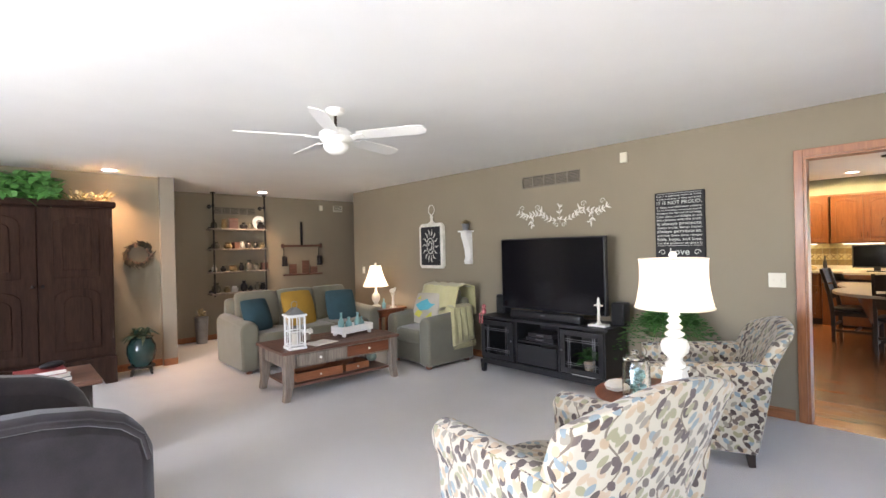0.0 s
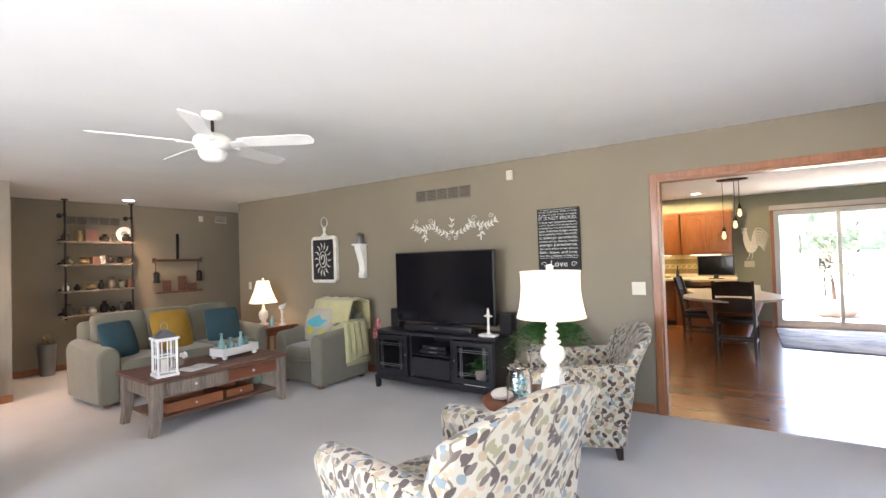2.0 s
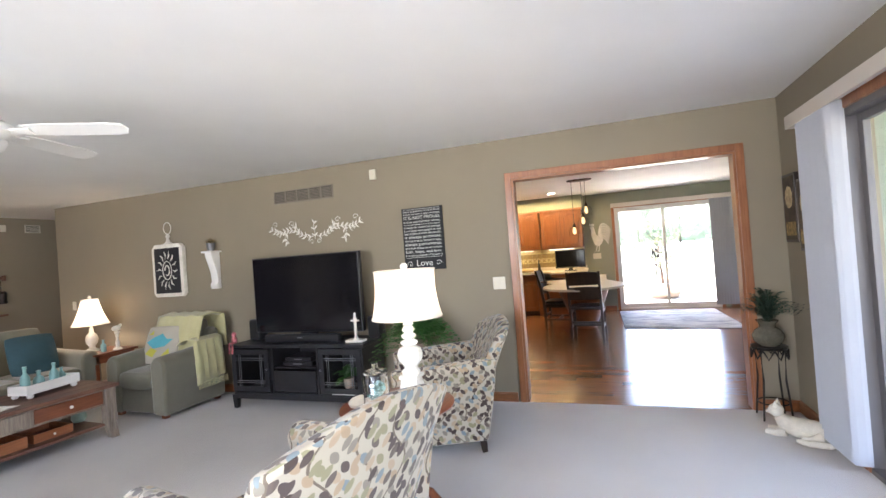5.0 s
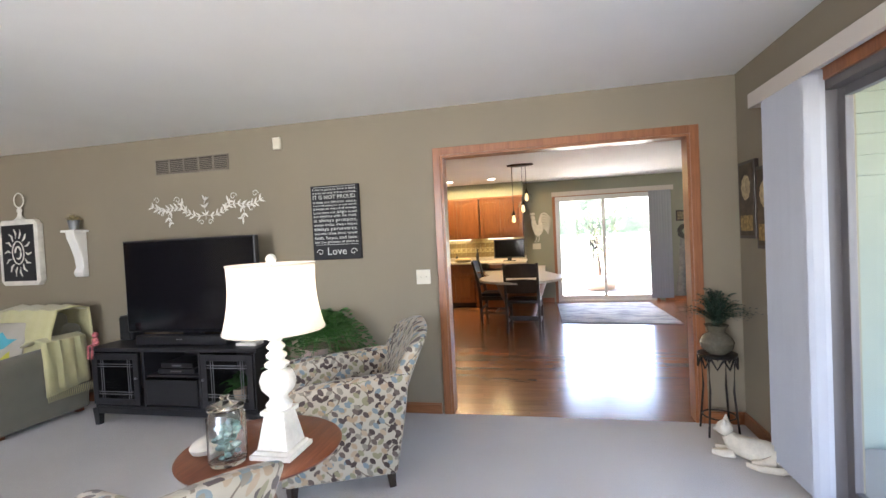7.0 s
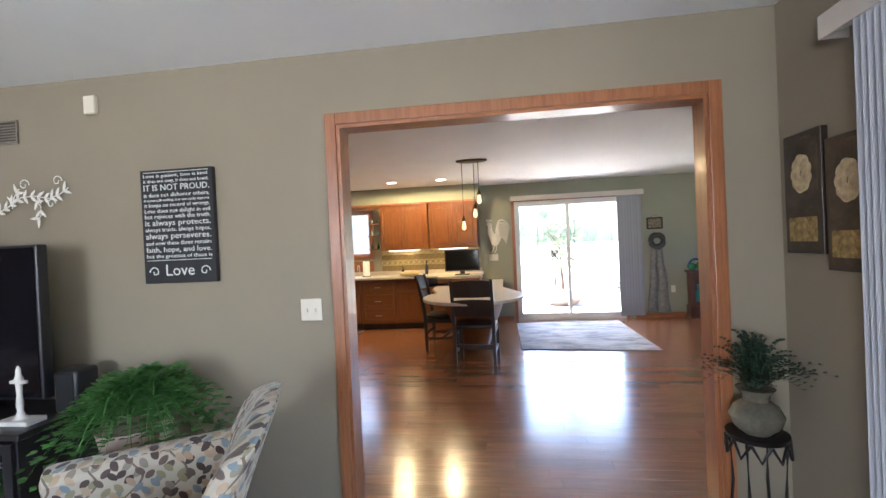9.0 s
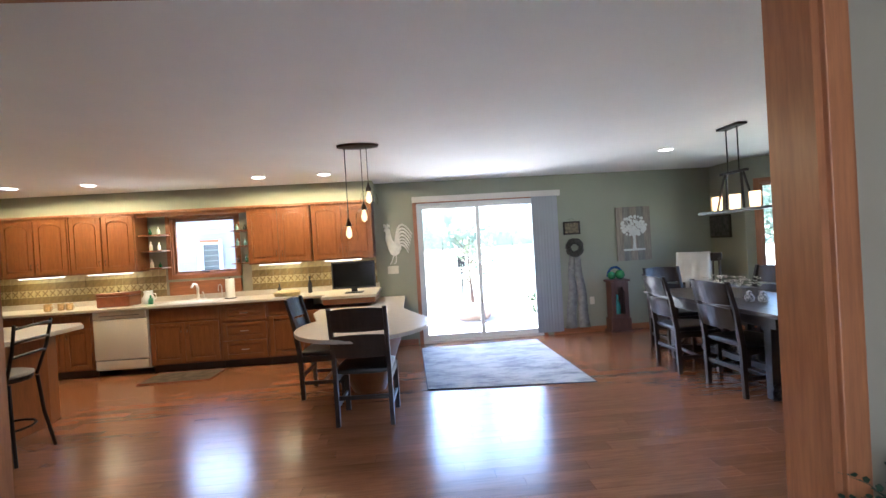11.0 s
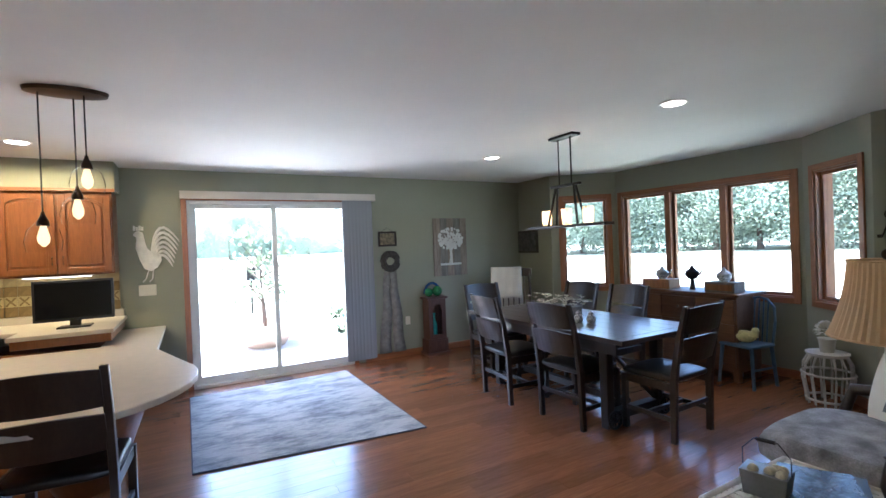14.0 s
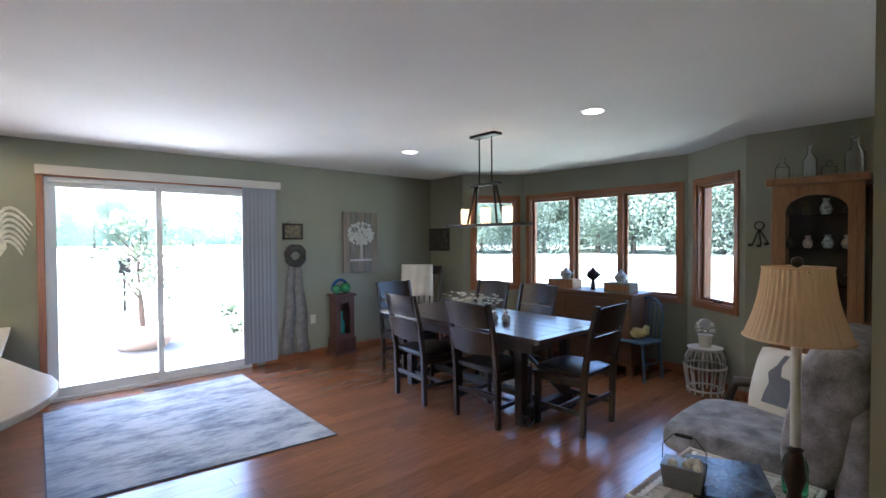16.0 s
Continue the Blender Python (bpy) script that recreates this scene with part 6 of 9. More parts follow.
part("bowl_light", bm, surf("frosted_glass", (0.75, 0.75, 0.72), 0.4, vary=0.02, relief=0), fan, smooth=True)
for k in range(5):
    a = radians(158 + 72 * k)
    bm = bmesh.new()
    vs = []
    prism(bm, [(0.20, -0.05), (0.30, -0.062), (0.66, -0.070), (0.74, -0.055), (0.76, 0.0), (0.74, 0.055), (0.66, 0.070), (0.30, 0.062), (0.20, 0.05)], -0.003, 0.003)
    bmesh.ops.transform(bm, matrix=Matrix.Rotation(a, 4, "Z") @ Matrix.Translation((0, 0, 2.222)) @ Matrix.Rotation(radians(-13), 4, "X"), verts=bm.verts)
    part("blade", bm, WHITE, fan)
    bm = bmesh.new()
    prism(bm, [(0.10, -0.02), (0.24, -0.035), (0.24, 0.035), (0.10, 0.02)], -0.004, 0.004)
    bmesh.ops.transform(bm, matrix=Matrix.Rotation(a, 4, "Z") @ Matrix.Translation((0, 0, 2.214)) @ Matrix.Rotation(radians(-13), 4, "X"), verts=bm.verts)
    part("blade_iron", bm, WHITE, fan)


def downlight(x, y, z=H, label="recessed downlight with a white rim, lit"):
    ob = thing("downlight", label, "downlight", x, y, z, group="recessed downlights")
    bm = bmesh.new()
    lathe(bm, [(0.072, -0.004), (0.088, -0.006), (0.09, -0.0005)], seg=28)
    part("trim_ring", bm, WHITE, ob, smooth=True)
    bm = bmesh.new()
    closed_lathe(bm, [(0.071, -0.006), (0.071, -0.002)], seg=24)
    part("lens", bm, GLOW_CAN, ob)
    return ob


downlight(4.66, 7.55)
downlight(2.45, 6.5)
for x_, y_ in ((10.83, 4.4), (10.87, 3.53), (10.88, 1.54), (10.89, 0.75), (10.30, -3.32), (8.2, -3.4)):
    downlight(x_, y_)

# south wall: blinds, valance, pictures, plant stand, cat
foliage("fern", "bushy bright green fern behind the leaf-print armchair", 5.64, 1.50, 0.70, 0.16, 0.08, 210, GREEN_LEAF, 21, 0.95, 0.42, 0.03, 0.75, frond=True)
fs = thing("plant_stand", "dark plant stand holding the fern behind the armchair", "plant stand", 5.62, 1.55)
bm = bmesh.new()
closed_lathe(bm, [(0.10, 0.46), (0.13, 0.62), (0.135, 0.63)], seg=20)
part("pot", bm, TERRA, fs, smooth=True)
bm = bmesh.new()
closed_lathe(bm, [(0.15, 0.44), (0.15, 0.46)], seg=20)
for k in range(3):
    a = k * 2.094
    cyl(bm, (0.1 * math.cos(a), 0.1 * math.sin(a), 0.44), (0.15 * math.cos(a), 0.15 * math.sin(a), 0), 0.012, seg=8)
part("stand", bm, IRON, fs)
ip = thing("plant_stand", "black iron plant stand with a scalloped rim in the corner", "plant stand", 5.84, -1.25)
bm = bmesh.new()
closed_lathe(bm, [(0.115, 0.52), (0.12, 0.54)], seg=24)
part("tray", bm, IRON, ip, smooth=True)
bm = bmesh.new()
for k in range(10):
    a = k * 0.628
    tube(bm, [(0.115 * math.cos(a), 0.115 * math.sin(a), 0.52), (0.12 * math.cos(a + 0.3), 0.12 * math.sin(a + 0.3), 0.455), (0.115 * math.cos(a + 0.628), 0.115 * math.sin(a + 0.628), 0.52)], 0.007, 6)
part("skirt", bm, IRON, ip)
for k in range(4):
    a = k * 1.571 + 0.78
    bm = bmesh.new()
    tube(bm, [(0.11 * math.cos(a), 0.11 * math.sin(a), 0.52), (0.10 * math.cos(a), 0.10 * math.sin(a), 0.3), (0.13 * math.cos(a), 0.13 * math.sin(a), 0.0)], 0.007, 8)
    part("leg", bm, IRON, ip)
bm = bmesh.new()
tube(bm, [(0.1 * math.cos(t * 0.39), 0.1 * math.sin(t * 0.39), 0.12) for t in range(16)], 0.005, 6, True)
part("ring", bm, IRON, ip)
vp = thing("vase", "squat green-brown glazed vase on the iron plant stand", "vase", 5.84, -1.25, 0.541)
bm = bmesh.new()
closed_lathe(bm, [(0.06, 0), (0.095, 0.035), (0.105, 0.075), (0.085, 0.115), (0.05, 0.14), (0.055, 0.165), (0.075, 0.19)], seg=24)
part("vessel", bm, STONEWARE, vp, smooth=True)
foliage("house_plant", "dark feathery green plant in the glazed vase", 5.84, -1.25, 0.72, 0.05, 0.04, 110, DARK_LEAF, 23, 0.5, 0.36, 0.014, 1.05, frond=True)
ca = thing("cat_figure", "cream plush cat lying on the carpet in the corner, head raised", "ornament", 5.46, -1.27, 0, -40)
ca.matrix_world = pose(5.45, -1.30, 0, 0, 0, 62)
bm = bmesh.new()
tube(bm, [(0.13, 0, 0.13), (0.10, 0, 0.085), (0.03, 0, 0.07), (-0.06, 0, 0.065), (-0.13, 0, 0.055), (-0.17, 0, 0.04)], [0.035, 0.058, 0.066, 0.07, 0.06, 0.03], 14)
ball(bm, (0.145, 0, 0.165), 0.048, (0.95, 1.05, 0.92), 16, 10)
ball(bm, (0.185, 0, 0.152), 0.021, (1, 1.2, 0.8), 10, 8)
for s in (-1, 1):
    cyl(bm, (0.14, s * 0.028, 0.198), (0.14, s * 0.038, 0.236), 0.019, 0.002, 8)
    tube(bm, [(0.09, s * 0.035, 0.04), (0.15, s * 0.04, 0.022), (0.205, s * 0.038, 0.02)], [0.03, 0.022, 0.02], 10)
    tube(bm, [(-0.10, s * 0.05, 0.045), (-0.05, s * 0.075, 0.024), (0.0, s * 0.075, 0.02)], [0.04, 0.026, 0.018], 10)
tube(bm, [(-0.15, 0.0, 0.04), (-0.19, 0.05, 0.026), (-0.14, 0.115, 0.022), (-0.05, 0.125, 0.02), (0.02, 0.11, 0.018)], [0.026, 0.022, 0.02, 0.018, 0.012], 10)
for v in bm.verts:
    v.co += Vector((noise.noise(v.co * 40), noise.noise(v.co * 40 + Vector((5, 0, 0))), noise.noise(v.co * 40 + Vector((0, 5, 0))))) * 0.006
    v.co.z = max(v.co.z, 0.0)
part("body", bm, surf("cream_plush", (0.62, 0.57, 0.47), 0.95, vary=0.15, scale=12, grain=120, relief=0.8), ca, smooth=True)


def valance_blind(label, x, y, z, rz, w, blinds, drop, h=0.085, depth=0.10, turn=82):
    """Vertical-blind headrail with the slats stacked; blinds: (from, to) along local x."""
    ob = thing("vertical_blind", label, "blind", x, y, z, rz)
    bm = bmesh.new()
    bx(bm, 0, w, depth - 0.012, depth, 0, h)
    bx(bm, 0, 0.012, 0.002, depth - 0.012, 0, h)
    bx(bm, w - 0.012, w, 0.002, depth - 0.012, 0, h)
    part("valance", bm, VALANCE, ob, bevel=0.003)
    box_part("headrail", (0.02, w - 0.02, 0.03, 0.06, 0.02, 0.05), ALU, ob)
    a, b, n = blinds
    for i in range(n):
        c = a + (b - a) * (i + 0.5) / n
        bm = bmesh.new()
        ang = radians(turn + 3 * math.sin(i * 2.3))
        prism(bm, [(-0.044, 0.0), (-0.02, 0.005), (0.02, 0.005), (0.044, 0.0), (0.02, 0.0035), (-0.02, 0.0035)], -drop, 0.02)
        bmesh.ops.transform(bm, matrix=Matrix.Translation((c, 0.055, 0)) @ Matrix.Rotation(ang, 4, "Z"), verts=bm.verts)
        part("slat", bm, BLIND, ob)
    return ob


valance_blind("grey vertical blinds stacked beside the living room's sliding door with valance", 2.9, -1.47, 2.08, 0, 2.66, (2.05, 2.50, 16), 2.03)
valance_blind("grey vertical blinds stacked beside the dining sliding door with valance", 11.95, -2.54, 2.10, 90, 2.22, (0.05, 0.42, 8), 2.05, turn=24)


def canvas(label, x, y, z, rz, w, h, base, motif):
    ob = thing("wall_picture", label, "picture", x, y, z, rz)
    box_part("frame", (-w / 2, w / 2, 0.002, 0.03, 0, h), DARK_WOOD, ob)
    box_part("print", (-w / 2 + 0.02, w / 2 - 0.02, 0.03, 0.032, 0.02, h - 0.02), base, ob, bevel=0)
    motif(ob, w, h)
    return ob


def magnolia(ob, w, h):
    bm = bmesh.new()
    for k in range(9):
        a = k * 0.7
        ball(bm, (0.035 * math.cos(a), 0.033, h * 0.66 + 0.05 * math.sin(a)), 0.035, (1, 0.08, 0.9), 10, 6)
    part("flower", bm, surf("ochre_cream", (0.45, 0.35, 0.20), 0.8, vary=0.3, scale=40), ob, smooth=True)
    box_part("band", (-w / 2 + 0.03, w / 2 - 0.03, 0.0321, 0.0335, 0.05, h * 0.3), surf("gold_band", (0.30, 0.20, 0.07), 0.6, vary=0.5, scale=30), ob, bevel=0)


BROWN_PRINT = surf("dark_brown_print", (0.07, 0.05, 0.03), 0.6, vary=0.5, scale=12, relief=0)
canvas("dark framed picture of a pale flower in the corner", 5.80, -1.47, 1.30, 0, 0.24, 0.50, BROWN_PRINT, magnolia)
canvas("second dark framed flower picture half behind the blind", 5.54, -1.47, 1.24, 0, 0.24, 0.50, BROWN_PRINT, magnolia)

# ---- kitchen ----
def panel_door(name, parent, x, y0, y1, z0, z1, arched=False, knob=None):
    """A raised-panel door on a front that faces -x."""
    bm = bmesh.new()
    a0, b0, lo, hi, t = y0 + 0.003, y1 - 0.003, z0 + 0.003, z1 - 0.003, 0.055
    bx(bm, x - 0.010, x, a0, b0, lo, hi)
    d = part(name, bm, CABINET, parent)
    w, c = (y1 - y0) - 2 * t, (y0 + y1) / 2
    if z1 - z0 > 0.19:
        bm = bmesh.new()
        bx(bm, x - 0.027, x - 0.0101, a0, a0 + t, lo, hi)
        bx(bm, x - 0.027, x - 0.0101, b0 - t, b0, lo, hi)
        bx(bm, x - 0.027, x - 0.0101, a0 + t, b0 - t, lo, lo + t)
        rise = 0.07 if arched else 0.0005
        edge = [(a0 + t, hi), (a0 + t, hi - t - rise + 0.015)]
        for i in range(1, 10):
            an = math.pi * (1 - i / 10)
            edge.append((c + (w / 2 - 0.003) * math.cos(an), hi - t - rise + 0.015 + rise * math.sin(an)))
        edge += [(b0 - t, hi - t - rise + 0.015), (b0 - t, hi)]
        prism(bm, edge, x - 0.027, x - 0.0101, "x")
        part("door_frame", bm, CABINET, d, bevel=0.003)
        bm = bmesh.new()
        inn = arch(w - 0.04, lo + t + 0.02, hi - t - 0.006, rise)
        prism(bm, [(c + a, z) for a, z in inn], x - 0.022, x - 0.0102, "x")
        part("raised_panel", bm, CABINET, d, bevel=0.011)
    else:
        bm = bmesh.new()
        bx(bm, x - 0.020, x - 0.0101, a0, b0, lo, hi)
        part("drawer_face", bm, CABINET, d, bevel=0.006)
    if knob:
        bm = bmesh.new()
        ky, kz = knob
        tube(bm, [(x - 0.02, ky, kz - 0.04), (x - 0.045, ky, kz - 0.03), (x - 0.045, ky, kz + 0.03), (x - 0.02, ky, kz + 0.04)], 0.005, 6)
        part("handle", bm, BRONZE, d, smooth=True)
    return d


def upper(y0, y1, doors=2):
    ob = thing("wall_cabinet", "honey oak wall cabinet with arched raised-panel doors under the soffit", "cabinet", group="kitchen wall cabinets")
    box_part("body", (11.64, 11.95, y0, y1, 1.34, 2.13), CABINET, ob)
    w = (y1 - y0) / doors
    for i in range(doors):
        a, b = y0 + i * w, y0 + (i + 1) * w
        ky = b - 0.04 if i % 2 == 0 else a + 0.04
        panel_door("door", ob, 11.64, a + 0.01, b - 0.01, 1.355, 2.10, True, (ky, 1.48))
    return ob


upper(0.25, 1.10), upper(1.12, 1.98), upper(3.47, 4.32), upper(4.34, 5.2), upper(5.22, 6.1)
structure("trim_crown", (11.585, 11.60, 0.22, 6.79, 2.125, 2.155), OAK_H)
val = thing("window_valance", "oak board bridging the cabinets over the kitchen window", "cabinet")
box_part("board", (11.66, 11.68, 1.99, 3.46, 2.075, 2.135), CABINET, val)
for y0_, y1_ in ((3.17, 3.465), (1.985, 2.24)):
    es = thing("end_shelf", "small open oak shelves beside the kitchen window", "shelf")
    for zz in (1.36, 1.60, 1.82):
        box_part("shelf", (11.70, 11.949, y0_ + 0.002, y1_, zz, zz + 0.018), CABINET, es)
    rng = random.Random(int(y0_ * 10))
    for zz in (1.379, 1.619, 1.839):
        for k in range(2):
            bottle("small bottle on the open shelf beside the window", 11.80, y0_ + 0.08 + 0.11 * k, zz, rng.uniform(0.07, 0.13), 0.022, rng.choice((GREEN_GLASS, WHITE, AQUA_SOLID, STONEWARE)))


def base_cab(y0, y1, kind):
    ob = thing("base_cabinet", "honey oak base cabinet with " + ("drawers" if kind == "drawers" else "raised-panel doors") + " below the counter", "cabinet", group="kitchen base cabinets")
    x = 11.35
    box_part("body", (x, 11.95, y0 + 0.001, y1 - 0.001, 0.10, 0.85), CABINET, ob)
    box_part("toe_kick", (x + 0.06, 11.90, y0 + 0.001, y1 - 0.001, 0.0, 0.10), DARK_WOOD, ob)
    c = (y0 + y1) / 2
    if kind == "drawers":
        for a, b in ((0.12, 0.36), (0.37, 0.60), (0.62, 0.82)):
            d = panel_door("drawer", ob, x, y0 + 0.02, y1 - 0.02, a, b)
            bm = bmesh.new()
            zz = (a + b) / 2
            tube(bm, [(x - 0.02, c - 0.05, zz), (x - 0.045, c - 0.035, zz), (x - 0.045, c + 0.035, zz), (x - 0.02, c + 0.05, zz)], 0.005, 6)
            part("handle", bm, STEEL, d, smooth=True)
    else:
        panel_door("drawer", ob, x, y0 + 0.02, y1 - 0.02, 0.67, 0.83)
        n = 2 if y1 - y0 > 0.55 else 1
        w = (y1 - y0 - 0.04) / n
        for i in range(n):
            a = y0 + 0.02 + i * w
            panel_door("door", ob, x, a, a + w, 0.12, 0.65, False, ((a + w - 0.04 if i == 0 and n == 2 else a + 0.04), 0.56))
    return ob


base_cab(2.29, 3.20, "doors"), base_cab(1.68, 2.29, "drawers"), base_cab(1.20, 1.68, "doors"), base_cab(3.90, 4.6, "doors"), base_cab(4.6, 5.3, "doors"), base_cab(5.3, 6.1, "drawers")
dw = thing("dishwasher", "almond dishwasher with a handle rail between the oak cabinets", "dishwasher")
box_part("body", (11.36, 11.94, 3.21, 3.89, 0.08, 0.85), APPLIANCE, dw)
bm = bmesh.new()
rounded(bm, 11.32, 11.358, 3.215, 3.885, 0.22, 0.74, 0.01, 3)
part("door", bm, APPLIANCE, dw, smooth=True)
bm = bmesh.new()
rounded(bm, 11.315, 11.358, 3.215, 3.885, 0.75, 0.848, 0.01, 3)
part("control_panel", bm, APPLIANCE, dw, smooth=True)
box_part("grip", (11.308, 11.314, 3.30, 3.80, 0.785, 0.80), surf("grey_buttons", (0.3, 0.28, 0.24), 0.5, relief=0), dw)
bm = bmesh.new()
rounded(bm, 11.325, 11.358, 3.22, 3.88, 0.10, 0.21, 0.006, 2)
part("kick_panel", bm, APPLIANCE, dw)
ctp = thing("worktop", "cream laminate worktop with a raised back edge", "worktop")
bm = bmesh.new()
prism(bm, [(11.29, 6.1), (11.29, 0.90), (10.98, 0.90), (10.98, 0.20), (11.948, 0.20), (11.948, 6.1)], 0.852, 0.888)
part("slab", bm, COUNTER, ctp, bevel=0.006)
box_part("upstand", (11.925, 11.948, 0.22, 6.1, 0.888, 0.96), COUNTER, ctp)
pb = thing("peninsula_end", "oak-panelled cabinet under the worktop's end", "cabinet")
box_part("body", (11.00, 11.945, 0.22, 0.88, 0.78, 0.851), CABINET, pb)
box_part("lower_body", (11.30, 11.945, 0.30, 1.19, 0.0, 0.70), CABINET, pb)
pt_ = thing("breakfast_table", "cream laminate peninsula table with a rounded end on an oak pedestal", "table")
bm = bmesh.new()
cxp, cyp, rp = 9.55, 0.22, 0.64
pts = [(11.945, -0.14), (10.55, -0.14)]
for i in range(21):
    a = radians(-62 - i * 12.1)
    pts.append((cxp + 0.74 * math.cos(a), cyp + rp * math.sin(a)))
pts += [(10.6, 0.92), (10.97, 0.92), (10.97, 0.295), (11.945, 0.295)]
prism(bm, pts, 0.705, 0.742)
part("tabletop", bm, COUNTER, pt_, bevel=0.006)
bm = bmesh.new()
ring_lo, ring_hi = [], []
for i in range(20):
    a = 2 * math.pi * i / 20
    ring_lo.append((9.95 + 0.20 * math.cos(a), 0.24 + 0.17 * math.sin(a), 0.0))
    ring_hi.append((9.72 + 0.52 * math.cos(a), 0.24 + 0.42 * math.sin(a), 0.704))
lo, hi = [bm.verts.new(p) for p in ring_lo], [bm.verts.new(p) for p in ring_hi]
for i in range(20):
    bm.faces.new((lo[i], lo[(i + 1) % 20], hi[(i + 1) % 20], hi[i]))
bm.faces.new(hi)
bm.faces.new(list(reversed(lo)))
part("pedestal", bm, CABINET, pt_, smooth=True)
box_part("back_leg", (10.5, 11.29, 0.2, 0.26, 0.0, 0.704), CABINET, pt_)
box_part("outlet_plate", (9.735, 9.745, 0.05, 0.17, 0.25, 0.33), IVORY, pt_)

# tiled splashback
rng = random.Random(3)
tile_ob = thing("splashback", "", "", kind="structure")
tm = {}
for key, mt_ in (("a", TILE), ("b", TILE_DARK)):
    bm = bmesh.new()
    bx(bm, -0.004, 0.004, -0.048, 0.048, -0.048, 0.048)
    me = bpy.data.meshes.new("tile")
    bm.to_mesh(me)
    bm.free()
    me.materials.append(mt_)
    tm[key] = me
bm = bmesh.new()
for sg in (-1, 1):
    prism(bm, [(-0.04, -0.034 * sg), (-0.03, -0.044 * sg), (0.04, 0.034 * sg), (0.03, 0.044 * sg)], -0.0065 - 0.0004 * sg, -0.0045, "x")
dmesh = bpy.data.meshes.new("tile_motif")
bm.to_mesh(dmesh)
bm.free()
dmesh.materials.append(TILE_DARK)
box_part("backing", (11.942, 11.948, 0.25, 2.18, 0.961, 1.34), surf("grout", (0.3, 0.27, 0.2), 0.9), tile_ob, bevel=0)
box_part("backing", (11.942, 11.948, 3.23, 6.1, 0.961, 1.34), bpy.data.materials["grout"], tile_ob, bevel=0)
for a, b in ((0.25, 2.15), (3.25, 6.05)):
    n = int((b - a) / 0.1)
    for i in range(n):
        for j in range(4):
            ob = new("tile", tm["b" if j in (0, 2) else "a"])
            ob.parent, ob.location = tile_ob, (11.937, a + 0.05 + 0.1 * i, 1.01 + 0.097 * j)
            if j == 1:
                o2 = new("tile_motif", dmesh)
                o2.parent, o2.location = tile_ob, (11.937, a + 0.05 + 0.1 * i, 1.01 + 0.097 * j)
box_part("oak_apron", (11.925, 11.948, 2.20, 3.21, 0.961, 1.155), OAK_H, tile_ob)

for a, b in ((0.45, 0.95), (1.3, 1.85), (3.6, 4.15), (4.5, 5.05)):
    us = thing("strip_light", "slim lit strip light under the wall cabinets", "light fitting", group="under-cabinet lights")
    box_part("housing", (11.68, 11.76, a - 0.01, b + 0.01, 1.328, 1.339), WHITE, us)
    box_part("tube", (11.69, 11.75, a, b, 1.322, 1.328), GLOW_STRIP, us, bevel=0)

# things on the worktop
sk = thing("sink", "white double sink let into the worktop under the window", "sink")
bm = bmesh.new()
for dd in ((11.38, 11.82, 2.35, 2.37, 0.889, 0.897), (11.38, 11.82, 3.08, 3.10, 0.889, 0.897), (11.38, 11.41, 2.37, 3.08, 0.889, 0.897), (11.79, 11.82, 2.37, 3.08, 0.889, 0.897), (11.41, 11.79, 2.71, 2.74, 0.889, 0.896), (11.41, 11.79, 2.37, 2.71, 0.8885, 0.890), (11.41, 11.79, 2.74, 3.08, 0.8885, 0.890)):
    bx(bm, *dd)
part("basin", bm, WHITE, sk, bevel=0.003)
fc = thing("faucet", "white and chrome arched kitchen tap with side spray", "tap", 11.84, 2.78, 0.889)
bm = bmesh.new()
rounded(bm, -0.03, 0.03, -0.11, 0.11, 0, 0.015, 0.006, 2)
tube(bm, [(0, 0, 0.015), (0, 0, 0.16), (-0.04, 0.0, 0.22), (-0.12, 0.0, 0.235), (-0.18, 0, 0.19)], [0.02, 0.018, 0.016, 0.015, 0.016], 10)
part("spout", bm, WHITE, fc, smooth=True)
bm = bmesh.new()
tube(bm, [(0.0, -0.08, 0.015), (0.0, -0.08, 0.07), (-0.06, -0.09, 0.11)], 0.008, 8)
part("lever", bm, STEEL, fc, smooth=True)
f2 = thing("faucet", "slim chrome filter tap beside the main kitchen tap", "tap", 11.84, 2.45, 0.889)
bm = bmesh.new()
tube(bm, [(0, 0, 0)] + [(-0.06 + 0.06 * math.cos(t * 0.45), 0, 0.14 + 0.06 * math.sin(t * 0.45)) for t in range(7)] + [(-0.12, 0, 0.11)], 0.007, 8)
part("spout", bm, STEEL, f2, smooth=True)
ptw = thing("paper_towel", "white paper towel roll standing on the worktop", "paper towel", 11.70, 2.28, 0.889)
bm = bmesh.new()
closed_lathe(bm, [(0.058, 0.012), (0.06, 0.02), (0.06, 0.27), (0.056, 0.275)], seg=24)
part("roll", bm, WHITE, ptw, smooth=True)
bm = bmesh.new()
closed_lathe(bm, [(0.075, 0), (0.075, 0.011)], seg=20)
cyl(bm, (0, 0, 0.275), (0, 0, 0.30), 0.008, seg=8)
part("holder", bm, DARK_WOOD, ptw)
bb = thing("bread_box", "brown wooden bread box with a hinged lid on the worktop", "bread box", 11.62, 3.72, 0.889)
bm = bmesh.new()
rounded(bm, -0.14, 0.14, -0.21, 0.21, 0, 0.14, 0.01, 2)
part("box", bm, CHERRY, bb)
bm = bmesh.new()
rounded(bm, -0.145, 0.145, -0.215, 0.215, 0.142, 0.19, 0.015, 3)
part("lid", bm, CHERRY, bb)
bm = bmesh.new()
ball(bm, (0, 0, 0.20), 0.014, u=10, v=8)
part("knob", bm, BRONZE, bb)
